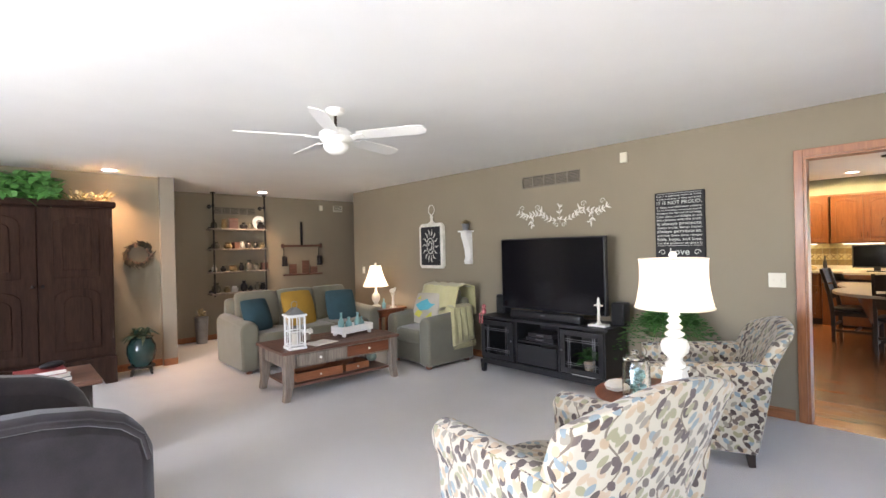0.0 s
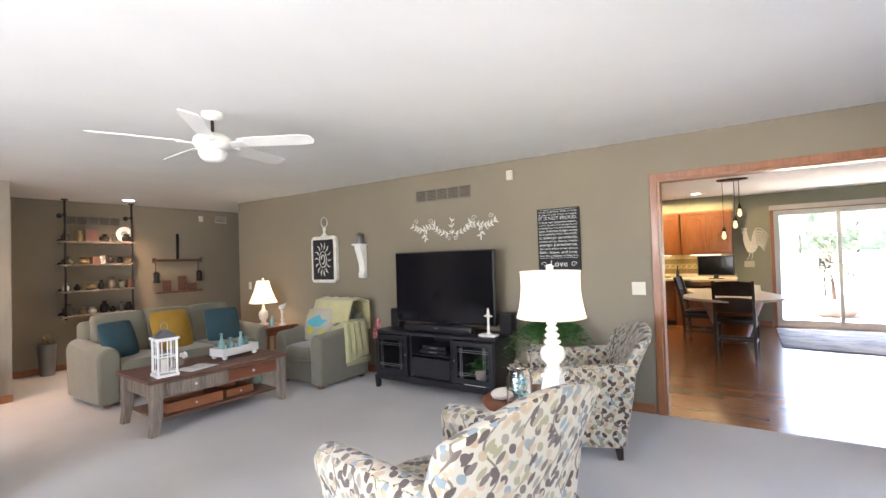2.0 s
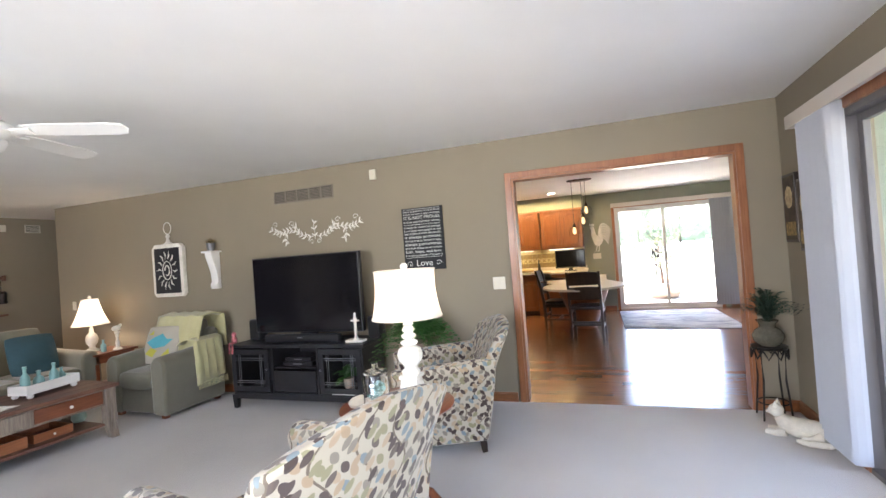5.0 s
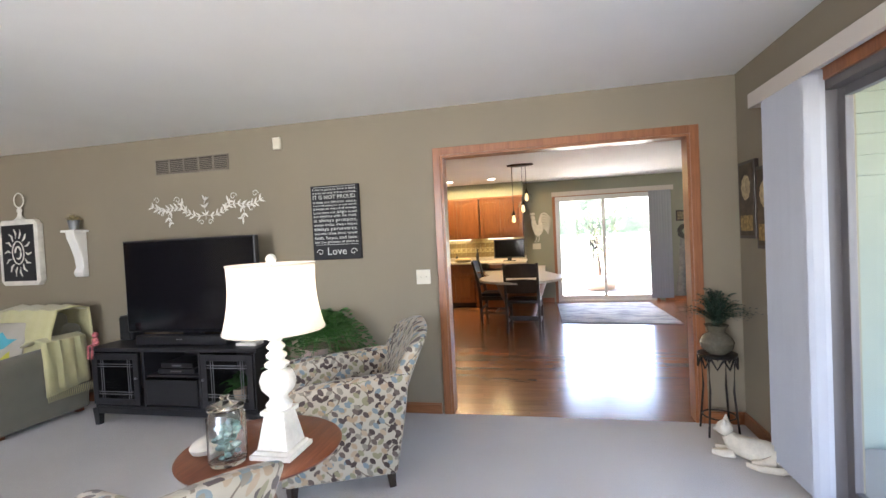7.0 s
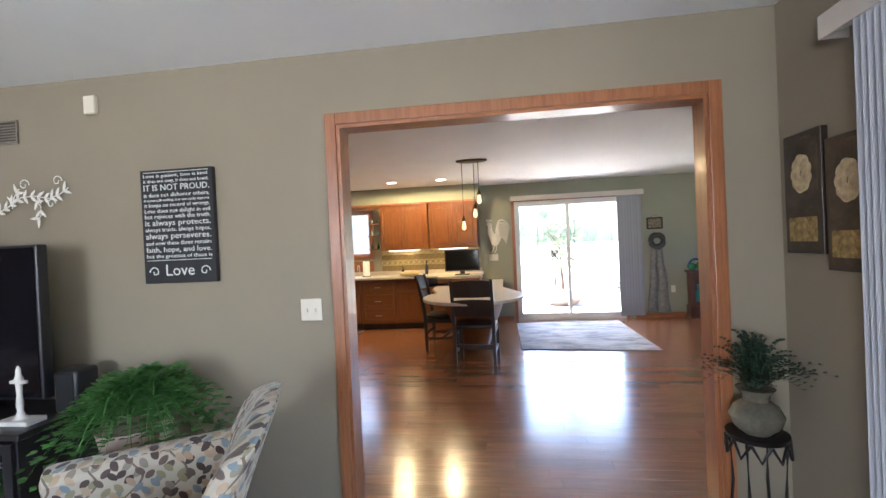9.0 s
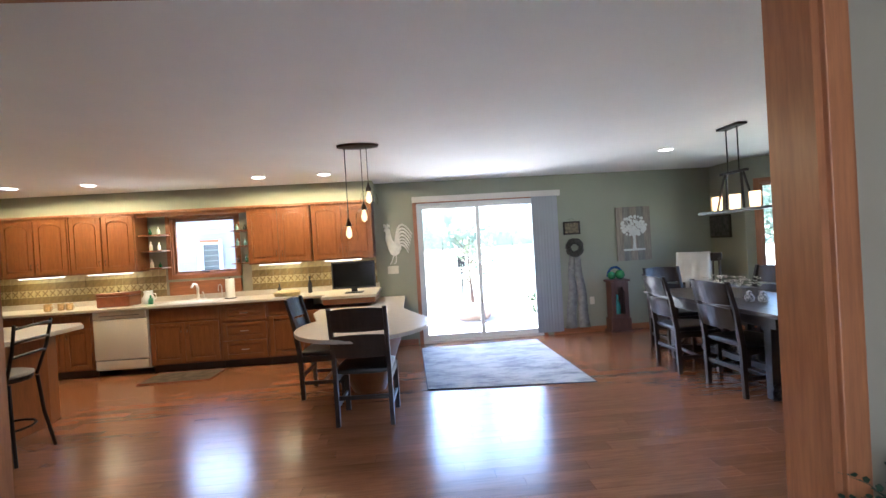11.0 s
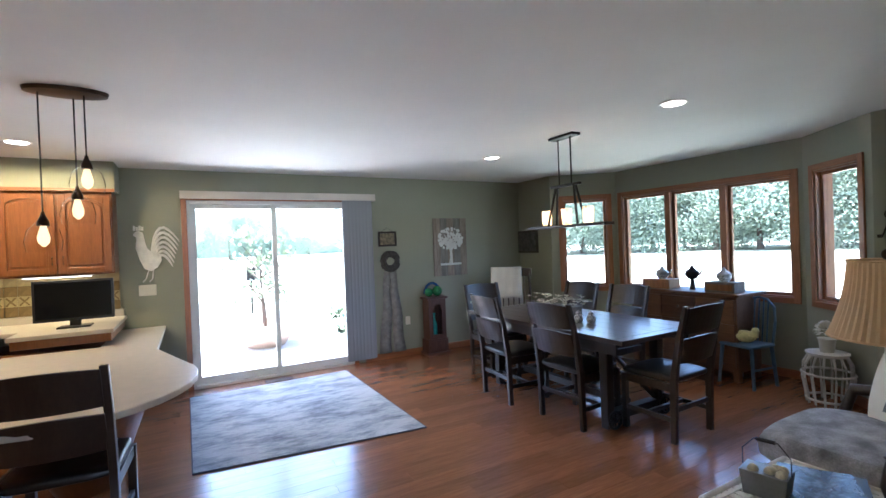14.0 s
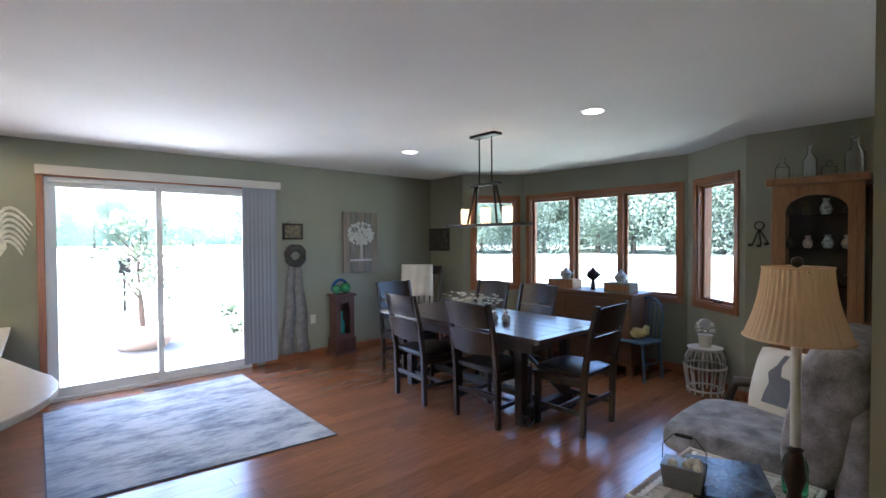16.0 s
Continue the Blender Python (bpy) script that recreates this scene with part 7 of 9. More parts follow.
mn = thing("monitor", "black flat computer monitor at the worktop's end", "monitor", 11.35, 0.52, 0.889)
bm = bmesh.new()
rounded(bm, -0.02, 0.02, -0.29, 0.29, 0.06, 0.42, 0.006, 2)
part("casing", bm, BLACK_PLASTIC, mn)
box_part("screen", (-0.0225, -0.0205, -0.27, 0.27, 0.085, 0.40), SCREEN, mn, bevel=0)
bm = bmesh.new()
rounded(bm, -0.09, 0.09, -0.12, 0.12, 0, 0.014, 0.006, 2)
rounded(bm, -0.01, 0.02, -0.04, 0.04, 0.014, 0.07, 0.004, 2)
part("foot", bm, BLACK_PLASTIC, mn)
ht = thing("basket_tray", "round woven straw tray on the worktop", "basket", 11.50, 1.45, 0.889)
bm = bmesh.new()
closed_lathe(bm, [(0.10, 0), (0.16, 0.01), (0.17, 0.05), (0.13, 0.075), (0.08, 0.08)], seg=28)
for k in range(5):
    tube(bm, [((0.162 + 0.003 * k) * math.cos(t * 0.3142), (0.162 + 0.003 * k) * math.sin(t * 0.3142), 0.012 + 0.01 * k) for t in range(20)], 0.006, 5, True)
part("weave", bm, surf("straw", (0.48, 0.37, 0.18), 0.85, vary=0.2, scale=40), ht, smooth=True)
for x_, y_, lb, h_, r_, mt_ in ((11.75, 1.62, "black pepper mill on the worktop", 0.16, 0.025, BLACK_PLASTIC), (11.78, 1.2, "dark oil bottle by the tiled wall", 0.24, 0.03, BLACK_PLASTIC), (11.60, 3.30, "green soap bottle by the sink", 0.12, 0.03, GREEN_GLASS)):
    bottle(lb, x_, y_, 0.889, h_, r_, mt_)
pch = thing("pitcher", "white ribbed pitcher standing by the sink", "pitcher", 11.66, 3.36, 0.889)
bm = bmesh.new()
closed_lathe(bm, [(0.05, 0), (0.07, 0.03), (0.072, 0.09), (0.05, 0.14), (0.055, 0.17), (0.06, 0.18)], seg=20)
part("body", bm, WHITE, pch, smooth=True)
bm = bmesh.new()
tube(bm, [(0, -0.055, 0.15), (0, -0.10, 0.13), (0, -0.105, 0.08), (0, -0.07, 0.05)], 0.008, 8)
part("handle", bm, WHITE, pch, smooth=True)
for x_, y_ in ((11.50, 4.28), (11.55, 4.42), (11.45, 4.52), (11.6, 4.62)):
    mg = thing("mug", "orange and cream striped mug on the worktop", "mug", x_, y_, 0.889, group="striped mugs")
    bm = bmesh.new()
    lathe(bm, [(0.0, 0), (0.035, 0.0), (0.042, 0.01), (0.042, 0.09), (0.038, 0.09), (0.038, 0.012), (0.0, 0.01)], seg=18)
    part("cup", bm, surf("orange_cream_glaze", (0.55, 0.36, 0.15), 0.35, vary=0.5, scale=50, relief=0) if "orange_cream_glaze" not in bpy.data.materials else bpy.data.materials["orange_cream_glaze"], mg, smooth=True)
    bm = bmesh.new()
    tube(bm, [(0, -0.042, 0.075), (0, -0.07, 0.065), (0, -0.072, 0.035), (0, -0.042, 0.02)], 0.006, 8)
    part("handle", bm, CERAMIC, mg, smooth=True)
sw_ = switch_plate("white triple switch plate beside the rooster", 11.95, 0.01, 1.075, 90, 3, 0.16)
switch_plate("white outlet plate under the switch by the door", 11.95, -2.98, 0.42, 90, 1, 0.07)

# island with stool
isl = thing("kitchen_island", "cream-topped oak peninsula with a clipped corner", "island")
bm = bmesh.new()
prism(bm, [(8.2, 2.97), (9.3, 2.90), (9.72, 2.90), (9.90, 3.05), (9.9, 3.9), (9.5, 5.6), (7.6, 5.6), (7.6, 2.97)], 0.86, 0.90)
part("worktop", bm, COUNTER, isl, bevel=0.006)
bm = bmesh.new()
prism(bm, [(8.3, 3.22), (9.6, 3.16), (9.80, 3.22), (9.80, 3.9), (9.4, 5.5), (7.7, 5.5), (7.7, 3.22)], 0.0, 0.858)
part("body", bm, CABINET, isl, bevel=0.004)
stl = thing("bar_stool", "black metal bar stool with a ladder back and cream seat pad", "bar stool", 8.86, 2.93, 0, 5)
for s in (-1, 1):
    for t in (-1, 1):
        bm = bmesh.new()
        tube(bm, [(s * 0.15, t * 0.14, 0.60), (s * 0.17, t * 0.16, 0.3), (s * 0.215, t * 0.20, 0.0)], 0.013, 8)
        part("leg", bm, IRON, stl, smooth=True)
bm = bmesh.new()
tube(bm, [(0.185 * math.cos(k * 0.524), 0.175 * math.sin(k * 0.524), 0.24) for k in range(12)], 0.009, 6, True)
part("foot_ring", bm, IRON, stl, smooth=True)
bm = bmesh.new()
closed_lathe(bm, [(0.17, 0.60), (0.18, 0.615), (0.18, 0.625)], seg=24)
part("seat", bm, IRON, stl)
bm = bmesh.new()
closed_lathe(bm, [(0.14, 0.625), (0.185, 0.64), (0.185, 0.66), (0.14, 0.675)], seg=24)
part("seat_pad", bm, LINEN, stl, smooth=True)
for s in (-1, 1):
    bm = bmesh.new()
    tube(bm, [(s * 0.16, -0.13, 0.61), (s * 0.185, -0.20, 0.85), (s * 0.20, -0.235, 1.05)], 0.012, 8)
    part("back_post", bm, IRON, stl, smooth=True)
for zz, yy in ((0.80, -0.185), (0.91, -0.215), (1.02, -0.235)):
    bm = bmesh.new()
    tube(bm, [(-0.19, yy, zz), (-0.08, yy - 0.025, zz + 0.01), (0.08, yy - 0.025, zz + 0.01), (0.19, yy, zz)], 0.011, 8)
    part("rail", bm, IRON, stl, smooth=True)
for x_, y_, lb in ((8.9, 3.35, "crumpled paper bag of flour on the island"), (9.05, 3.5, "white cloth bundle on the island")):
    ob = thing("bundle", lb, "bag", x_, y_, 0.90)
    bm = bmesh.new()
    rounded(bm, -0.08, 0.08, -0.05, 0.05, 0, 0.2 if "paper" in lb else 0.07, 0.02, 2)
    part("bag", bm, BURLAP if "paper" in lb else WHITE, ob, smooth=True)
kb = thing("knife_block", "wooden knife block on the island", "knife block", 9.15, 3.62, 0.90)
bm = bmesh.new()
prism(bm, [(-0.1, 0.0), (0.08, 0.0), (0.10, 0.14), (-0.02, 0.22)], -0.05, 0.05, "y")
part("block", bm, RUSTIC_RED, kb)
km = thing("kitchen_mat", "small woven mat on the floor before the sink", "mat", 11.04, 2.66, 0.001)
bm = bmesh.new()
rounded(bm, -0.25, 0.25, -0.42, 0.42, 0, 0.01, 0.004, 2)
part("mat", bm, surf("brown_mat", (0.10, 0.07, 0.045), 0.95, vary=0.6, scale=9, grain=120, relief=0.5), km)
bm = bmesh.new()
tube(bm, [(-0.25, -0.42, 0.008), (0.25, -0.42, 0.008), (0.25, 0.42, 0.008), (-0.25, 0.42, 0.008)], 0.008, 6, True)
part("binding", bm, surf("mat_binding", (0.16, 0.05, 0.03), 0.9), km)


def dining_chair(label, group="dining chairs"):
    """Dark wooden chair with two broad back slats and a black leather seat, facing +y."""
    ob = thing("dining_chair", label, "chair", group=group)
    w = 0.225
    for s in (-1, 1):
        bm = bmesh.new()
        prof = [(-0.20, 0.0), (-0.16, 0.0), (-0.165, 0.44), (-0.215, 0.74), (-0.285, 1.0), (-0.315, 1.0), (-0.255, 0.74), (-0.215, 0.44)]
        prism(bm, prof, s * w - 0.018, s * w + 0.018, "x")
        part("back_post", bm, DARK_WOOD, ob, bevel=0.004)
        bm = bmesh.new()
        vs = bx(bm, s * w - 0.021, s * w + 0.021, 0.205, 0.247, 0, 0.43)
        part("leg", bm, DARK_WOOD, ob, bevel=0.004)
        box_part("side_stretcher", (s * w - 0.011, s * w + 0.011, -0.165, 0.205, 0.15, 0.185), DARK_WOOD, ob)
        box_part("seat_rail", (s * w - 0.014, s * w + 0.014, -0.17, 0.205, 0.37, 0.43), DARK_WOOD, ob)
    box_part("cross_stretcher", (-w + 0.011, w - 0.011, 0.02, 0.045, 0.152, 0.183), DARK_WOOD, ob)
    box_part("back_stretcher", (-w + 0.018, w - 0.018, -0.19, -0.17, 0.22, 0.255), DARK_WOOD, ob)
    box_part("front_rail", (-w + 0.021, w - 0.021, 0.215, 0.24, 0.37, 0.43), DARK_WOOD, ob)
    bm = bmesh.new()
    cushion(bm, 0, 0.03, 0.455, 0.47, 0.45, 0.06, 0.4, 8)
    part("seat", bm, LEATHER, ob, "black leather seat", smooth=True)
    for z0_, z1_, y_ in ((0.80, 0.985, -0.265), (0.58, 0.765, -0.215)):
        bm = bmesh.new()
        n = 8
        g = {}
        for i in range(n + 1):
            u = -1 + 2 * i / n
            for j, zz in enumerate((z0_, z1_)):
                yy = y_ - (zz - z0_) * 0.28 - 0.035 * (1 - u * u)
                g[i, j, 0] = bm.verts.new((u * (w - 0.012), yy - 0.009, zz + (0.015 * (1 - u * u) if j else 0)))
                g[i, j, 1] = bm.verts.new((u * (w - 0.012), yy + 0.009, zz + (0.015 * (1 - u * u) if j else 0)))
        for i in range(n):
            bm.faces.new((g[i, 0, 0], g[i + 1, 0, 0], g[i + 1, 1, 0], g[i, 1, 0]))
            bm.faces.new((g[i, 0, 1], g[i, 1, 1], g[i + 1, 1, 1], g[i + 1, 0, 1]))
            bm.faces.new((g[i, 1, 0], g[i + 1, 1, 0], g[i + 1, 1, 1], g[i, 1, 1]))
            bm.faces.new((g[i, 0, 0], g[i, 0, 1], g[i + 1, 0, 1], g[i + 1, 0, 0]))
        for i in (0, n):
            bm.faces.new((g[i, 0, 0], g[i, 1, 0], g[i, 1, 1], g[i, 0, 1]))
        part("back_slat", bm, DARK_WOOD, ob, bevel=0.003)
    return ob


dc = dining_chair("dark wooden chair with broad back slats at the dining table")
dc.matrix_world = pose(9.80, -3.12, 0, 0, 0, 177)
for x_, y_, r_ in ((9.03, -3.2, 183), (9.47, -4.12, 0), (10.12, -4.12, 2), (8.47, -3.62, -88), (10.62, -3.52, 90)):
    copy_thing(dc, pose(x_, y_, 0, 0, 0, r_))
tagged(copy_thing(dc, pose(9.10, 0.17, 0, 0, 0, -94)), "dark wooden chair with broad back slats at the peninsula table")
tagged(copy_thing(dc, pose(9.95, 0.68, 0, 0, 0, 176)), "dark wooden chair tucked sideways at the peninsula table")


# pendant
pn = thing("pendant_light", "oval bronze ceiling plate with three caged-glass pendant bulbs", "pendant light", 9.36, 0.16)
bm = bmesh.new()
closed_lathe(bm, [(0.10, H - 0.03), (0.15, H - 0.022), (0.155, H - 0.001)], seg=28, s=(0.62, 1.25))
part("ceiling_plate", bm, BRONZE, pn, smooth=True)
for x_, y_, z_ in ((-0.03, -0.08, 1.93), (0.05, -0.02, 1.77), (-0.02, 0.12, 1.62)):
    bm = bmesh.new()
    cyl(bm, (x_, y_, z_ + 0.12), (x_, y_, H - 0.025), 0.004, seg=6)
    cord = part("cord", bm, BLACK_PLASTIC, pn)
    bm = bmesh.new()
    closed_lathe(bm, [(0.028, z_ + 0.055), (0.026, z_ + 0.08), (0.012, z_ + 0.11), (0.008, z_ + 0.13)], (x_, y_, 0), 14)
    part("socket", bm, BRONZE, cord, smooth=True)
    bm = bmesh.new()
    closed_lathe(bm, [(0.006, z_ - 0.055), (0.024, z_ - 0.035), (0.028, z_ - 0.005), (0.018, z_ + 0.035), (0.013, z_ + 0.056)], (x_, y_, 0), 14)
    part("bulb", bm, GLOW_EDISON, cord, smooth=True)
    bm = bmesh.new()
    lathe(bm, [(0.075, z_ - 0.08), (0.082, z_ - 0.03), (0.07, z_ + 0.03), (0.03, z_ + 0.075)], (x_, y_, 0), 20)
    gsh = part("glass_shade", bm, THIN_GLASS, cord, smooth=True)

# ---- dining end ----
dt = thing("dining_table", "dark plank dining table on an iron-wheeled trestle base", "dining table", 9.46, -3.54)
TW, TL = 0.485, 1.04
for i in range(6):
    y_ = -TW + i * (2 * TW / 6)
    bm = bmesh.new()
    bx(bm, -TL + 0.09, TL - 0.09, y_ + 0.0008, y_ + 2 * TW / 6 - 0.0008, 0.725, 0.76)
    part("plank", bm, DARK_TOP, dt, bevel=0.002)
for s in (-1, 1):
    bm = bmesh.new()
    bx(bm, s * (TL - 0.045) - 0.0445, s * (TL - 0.045) + 0.0445, -TW, TW, 0.725, 0.76)
    part("end_board", bm, DARK_TOP, dt, bevel=0.004)
    box_part("apron", (-TL + 0.1, TL - 0.1, s * (TW - 0.06) - 0.012, s * (TW - 0.06) + 0.012, 0.63, 0.724), DARK_WOOD, dt)
    for t in (-1, 1):
        bm = bmesh.new()
        x_ = s * 0.72
        prism(bm, [(x_ - 0.036, 0.0), (x_ + 0.036, 0.0), (x_ + 0.042, 0.63), (x_ - 0.042, 0.63)], t * 0.30 - 0.036, t * 0.30 + 0.036, "y")
        part("leg", bm, DARK_WOOD, dt, bevel=0.006)
        bm = bmesh.new()
        tube(bm, [(x_ - 0.075 + 0.0 * k, t * 0.30 + 0.065 * math.cos(k * 0.5236), 0.085 + 0.065 * math.sin(k * 0.5236)) for k in range(12)], 0.012, 8, True)
        cyl(bm, (x_ - 0.09, t * 0.30, 0.085), (x_ - 0.05, t * 0.30, 0.085), 0.018, seg=10)
        for k in range(4):
            a = k * 0.785
            cyl(bm, (x_ - 0.075, t * 0.3 - 0.06 * math.cos(a), 0.085 - 0.06 * math.sin(a)), (x_ - 0.075, t * 0.3 + 0.06 * math.cos(a), 0.085 + 0.06 * math.sin(a)), 0.005, seg=6)
        part("wheel", bm, IRON, dt, smooth=True)
        bm = bmesh.new()
        tube(bm, [(x_, t * 0.26, 0.14), (x_ - s * 0.22, t * 0.14, 0.40), (x_ - s * 0.40, 0, 0.64)], 0.018, 8)
        part("brace", bm, DARK_WOOD, dt)
    box_part("foot_beam", (s * 0.72 - 0.04, s * 0.72 + 0.04, -0.254, 0.254, 0.06, 0.13), DARK_WOOD, dt)
box_part("stretcher", (-0.67, 0.67, -0.03, 0.03, 0.10, 0.16), DARK_WOOD, dt)
cpn = thing("centrepiece", "cream flowers in a long wooden box on the dining table", "flower box", 9.62, -3.55, 0.761, 4)
bm = bmesh.new()
rounded(bm, -0.24, 0.24, -0.09, 0.09, 0, 0.10, 0.006, 2)
part("box", bm, GREY_BOARD, cpn)
bm = bmesh.new()
rng = random.Random(31)
for i in range(60):
    p = (rng.uniform(-0.28, 0.28), rng.uniform(-0.11, 0.11), 0.10 + rng.uniform(0, 0.09))
    for k in range(5):
        a = k * 1.257 + i
        quad_leaf(bm, p, (math.cos(a), math.sin(a), 0.6), 0.04, 0.022, 0.1, seg=2)
part("blooms", bm, CREAM_FLOWER, cpn, kind="stuff")
for k, (x_, y_) in enumerate(((9.18, -3.40), (9.10, -3.47))):
    sh_ = thing("shaker", "small grey patterned ceramic shaker on the dining table", "shaker", x_, y_, 0.761, group="shakers")
    bm = bmesh.new()
    closed_lathe(bm, [(0.03, 0), (0.042, 0.02), (0.04, 0.05), (0.022, 0.07), (0.025, 0.085), (0.01, 0.10)], seg=16)
    part("body", bm, surf("blue_white_glaze", (0.45, 0.47, 0.50), 0.3, vary=0.6, scale=60, relief=0) if k == 0 else bpy.data.materials["blue_white_glaze"], sh_, smooth=True)

ch = thing("chandelier", "black beam chandelier with three lit glass jars over the table", "chandelier", 9.22, -3.34)
bm = bmesh.new()
rounded(bm, -0.15, 0.15, -0.05, 0.05, H - 0.025, H - 0.001, 0.004, 2)
part("ceiling_plate", bm, IRON, ch)
for s in (-1, 1):
    bm = bmesh.new()
    cyl(bm, (s * 0.075, 0, 1.98), (s * 0.075, 0, H - 0.02), 0.006, seg=8)
    part("rod", bm, IRON, ch)
    bm = bmesh.new()
    for t in (-1, 1):
        tube(bm, [(s * 0.11, t * 0.01, 1.975), (s * 0.18, t * 0.05, 1.63)], 0.011, 4)
    part("strut", bm, IRON, ch)
bm = bmesh.new()
rounded(bm, -0.18, 0.18, -0.015, 0.015, 1.965, 1.99, 0.004, 2)
part("top_bar", bm, IRON, ch)
bm = bmesh.new()
rounded(bm, -0.48, 0.48, -0.055, 0.055, 1.605, 1.63, 0.004, 2)
part("beam", bm, DARK_WOOD, ch)
for x_ in (-0.255, 0.0, 0.255):
    bm = bmesh.new()
    lathe(bm, [(0.036, 1.632), (0.042, 1.645), (0.047, 1.765), (0.044, 1.77)], (x_, 0, 0), 20)
    # The bulb's amber glow is put into the jar's own colour.
    j = part("glass_jar", bm, shade_mat("amber_glow_jar", (0.9, 0.72, 0.52), 1) if x_ < -0.2 else bpy.data.materials["amber_glow_jar"], ch, smooth=True)
    bm = bmesh.new()
    ball(bm, (x_, 0, 1.70), 0.022, (1, 1, 1.3), 12, 8)
    part("bulb", bm, GLOW_BULB, ch, smooth=True)
    bulb_light("jar_light", (9.22 + x_, -3.34, 1.70), 0.25, (1.0, 0.7, 0.4), 0.03)

rg = thing("rug", "distressed grey and ivory rug before the sliding door", "rug")
bm = bmesh.new()
prism(bm, [(9.72, -0.36), (9.55, -2.04), (11.68, -2.01), (11.62, -0.34)], 0.001, 0.011)
part("rug_surface", bm, RUG, rg)
bm = bmesh.new()
tube(bm, [(9.72, -0.36, 0.007), (9.55, -2.04, 0.007), (11.68, -2.01, 0.007), (11.62, -0.34, 0.007)], 0.006, 6, True)
part("binding", bm, surf("rug_binding", (0.09, 0.09, 0.11), 0.9, relief=0.3), rg)
fv = thing("floor_vent", "bronze floor register before the sliding door", "floor vent", 11.78, -1.25, 0.0005, 90)
for k in range(12):
    box_part("slat", (-0.14 + k * 0.0233, -0.128 + k * 0.0233, -0.05, 0.05, 0, 0.004), BRONZE, fv, bevel=0)
box_part("backing", (-0.15, 0.15, -0.055, 0.055, 0, 0.0015), BLACK_PLASTIC, fv, bevel=0)


# wall things on the slider wall
def rooster():
    ob = thing("rooster_decor", "cream metal rooster silhouette on the green wall", "wall decor", 11.95, 0.0, 1.22, 90)
    bm = bmesh.new()
    body = [(-0.10, 0.24), (-0.13, 0.36), (-0.12, 0.47), (-0.15, 0.50), (-0.13, 0.53), (-0.10, 0.545), (-0.06, 0.52), (-0.05, 0.45), (-0.03, 0.36), (0.03, 0.29), (0.09, 0.29), (0.10, 0.22), (0.06, 0.15), (0.0, 0.11), (-0.06, 0.14)]
    prism(bm, [(-a, z) for a, z in body], 0.004, 0.02, "y")
    part("body", bm, OFFWHITE, ob, bevel=0.004)
    bm = bmesh.new()
    for i in range(4):
        bx(bm, 0.055 + i * 0.024, 0.075 + i * 0.024, 0.004, 0.014, 0.545, 0.585 + 0.012 * (i % 2))
    part("comb", bm, OFFWHITE, ob)
    for k in range(7):
        bm = bmesh.new()
        start, top, end = Vector((0.0 + 0.008 * k, 0.24)), Vector((0.05 + 0.012 * k, 0.80 - 0.075 * k)), Vector((0.27 - 0.012 * k, 0.42 - 0.045 * k))
        line = []
        for i in range(9):
            f = i / 8
            q = start * (1 - f) ** 2 + top * 2 * f * (1 - f) + end * f * f
            line.append((-q.x, 0.012, q.y))
        tube(bm, line, [0.006, 0.010, 0.013, 0.015, 0.016, 0.016, 0.014, 0.011, 0.005], 6)
        part("tail_feather", bm, OFFWHITE, ob, smooth=True)
    for s in (-1, 1):
        bm = bmesh.new()
        tube(bm, [(0.0 + s * 0.02, 0.01, 0.13), (0.02 + s * 0.03, 0.01, 0.03), (0.05 + s * 0.03, 0.01, 0.0)], 0.007, 6)
        part("leg", bm, OFFWHITE, ob)
    return ob


rooster().matrix_world = pose(11.95, -0.03, 1.22, 0, 0, 90)
sp_ = thing("wall_picture", "small dark-framed picture hanging from a wire", "picture", 11.95, -2.72, 1.50, 90)
bm = bmesh.new()
for dd in ((-0.13, 0.13, 0.002, 0.022, 0, 0.025), (-0.13, 0.13, 0.002, 0.022, 0.175, 0.20), (-0.13, -0.105, 0.002, 0.022, 0.025, 0.175), (0.105, 0.13, 0.002, 0.022, 0.025, 0.175)):
    bx(bm, *dd)
tube(bm, [(-0.08, 0.01, 0.2), (0, 0.01, 0.25), (0.08, 0.01, 0.2)], 0.002, 6)
part("frame", bm, DARK_WOOD, sp_)
box_part("print", (-0.105, 0.105, 0.002, 0.008, 0.025, 0.175), surf("sepia_print", (0.22, 0.17, 0.10), 0.7, vary=0.5, scale=25), sp_, bevel=0)
wb = thing("wreath", "grey burlap wreath with two long hanging ribbon tails", "wreath", 11.95, -2.74, 1.30, 90)
bm = bmesh.new()
tube(bm, [(0.10 * math.cos(t * 0.3142), 0.04, 0.10 * math.sin(t * 0.3142)) for t in range(20)], 0.045, 8, True)
for v in bm.verts:
    v.co += Vector((noise.noise(v.co * 30), noise.noise(v.co * 30 + Vector((5, 0, 0))), noise.noise(v.co * 30 + Vector((0, 5, 0))))) * 0.012
part("ring", bm, surf("grey_twig", (0.07, 0.065, 0.06), 0.95, vary=0.4, scale=50, relief=0.8), wb, smooth=True)
for s in (-1, 1):
    bm = bmesh.new()
    prev = None
    for i in range(13):
        f = i / 12
        z_ = -0.08 - f * 1.14
        c, wd = s * (0.03 + 0.075 * f) + 0.008 * math.sin(f * 9), 0.05 + 0.035 * f
        q = [bm.verts.new((c + wd * k - wd, 0.02 + 0.015 * (k == 1) + 0.01 * math.sin(f * 14 + k), z_)) for k in (0, 1, 2)]
        if prev:
            bm.faces.new((prev[0], prev[1], q[1], q[0]))
            bm.faces.new((prev[1], prev[2], q[2], q[1]))
        prev = q
    part("ribbon_tail", bm, BURLAP, wb, smooth=True).modifiers.new("thick", "SOLIDIFY").thickness = 0.004
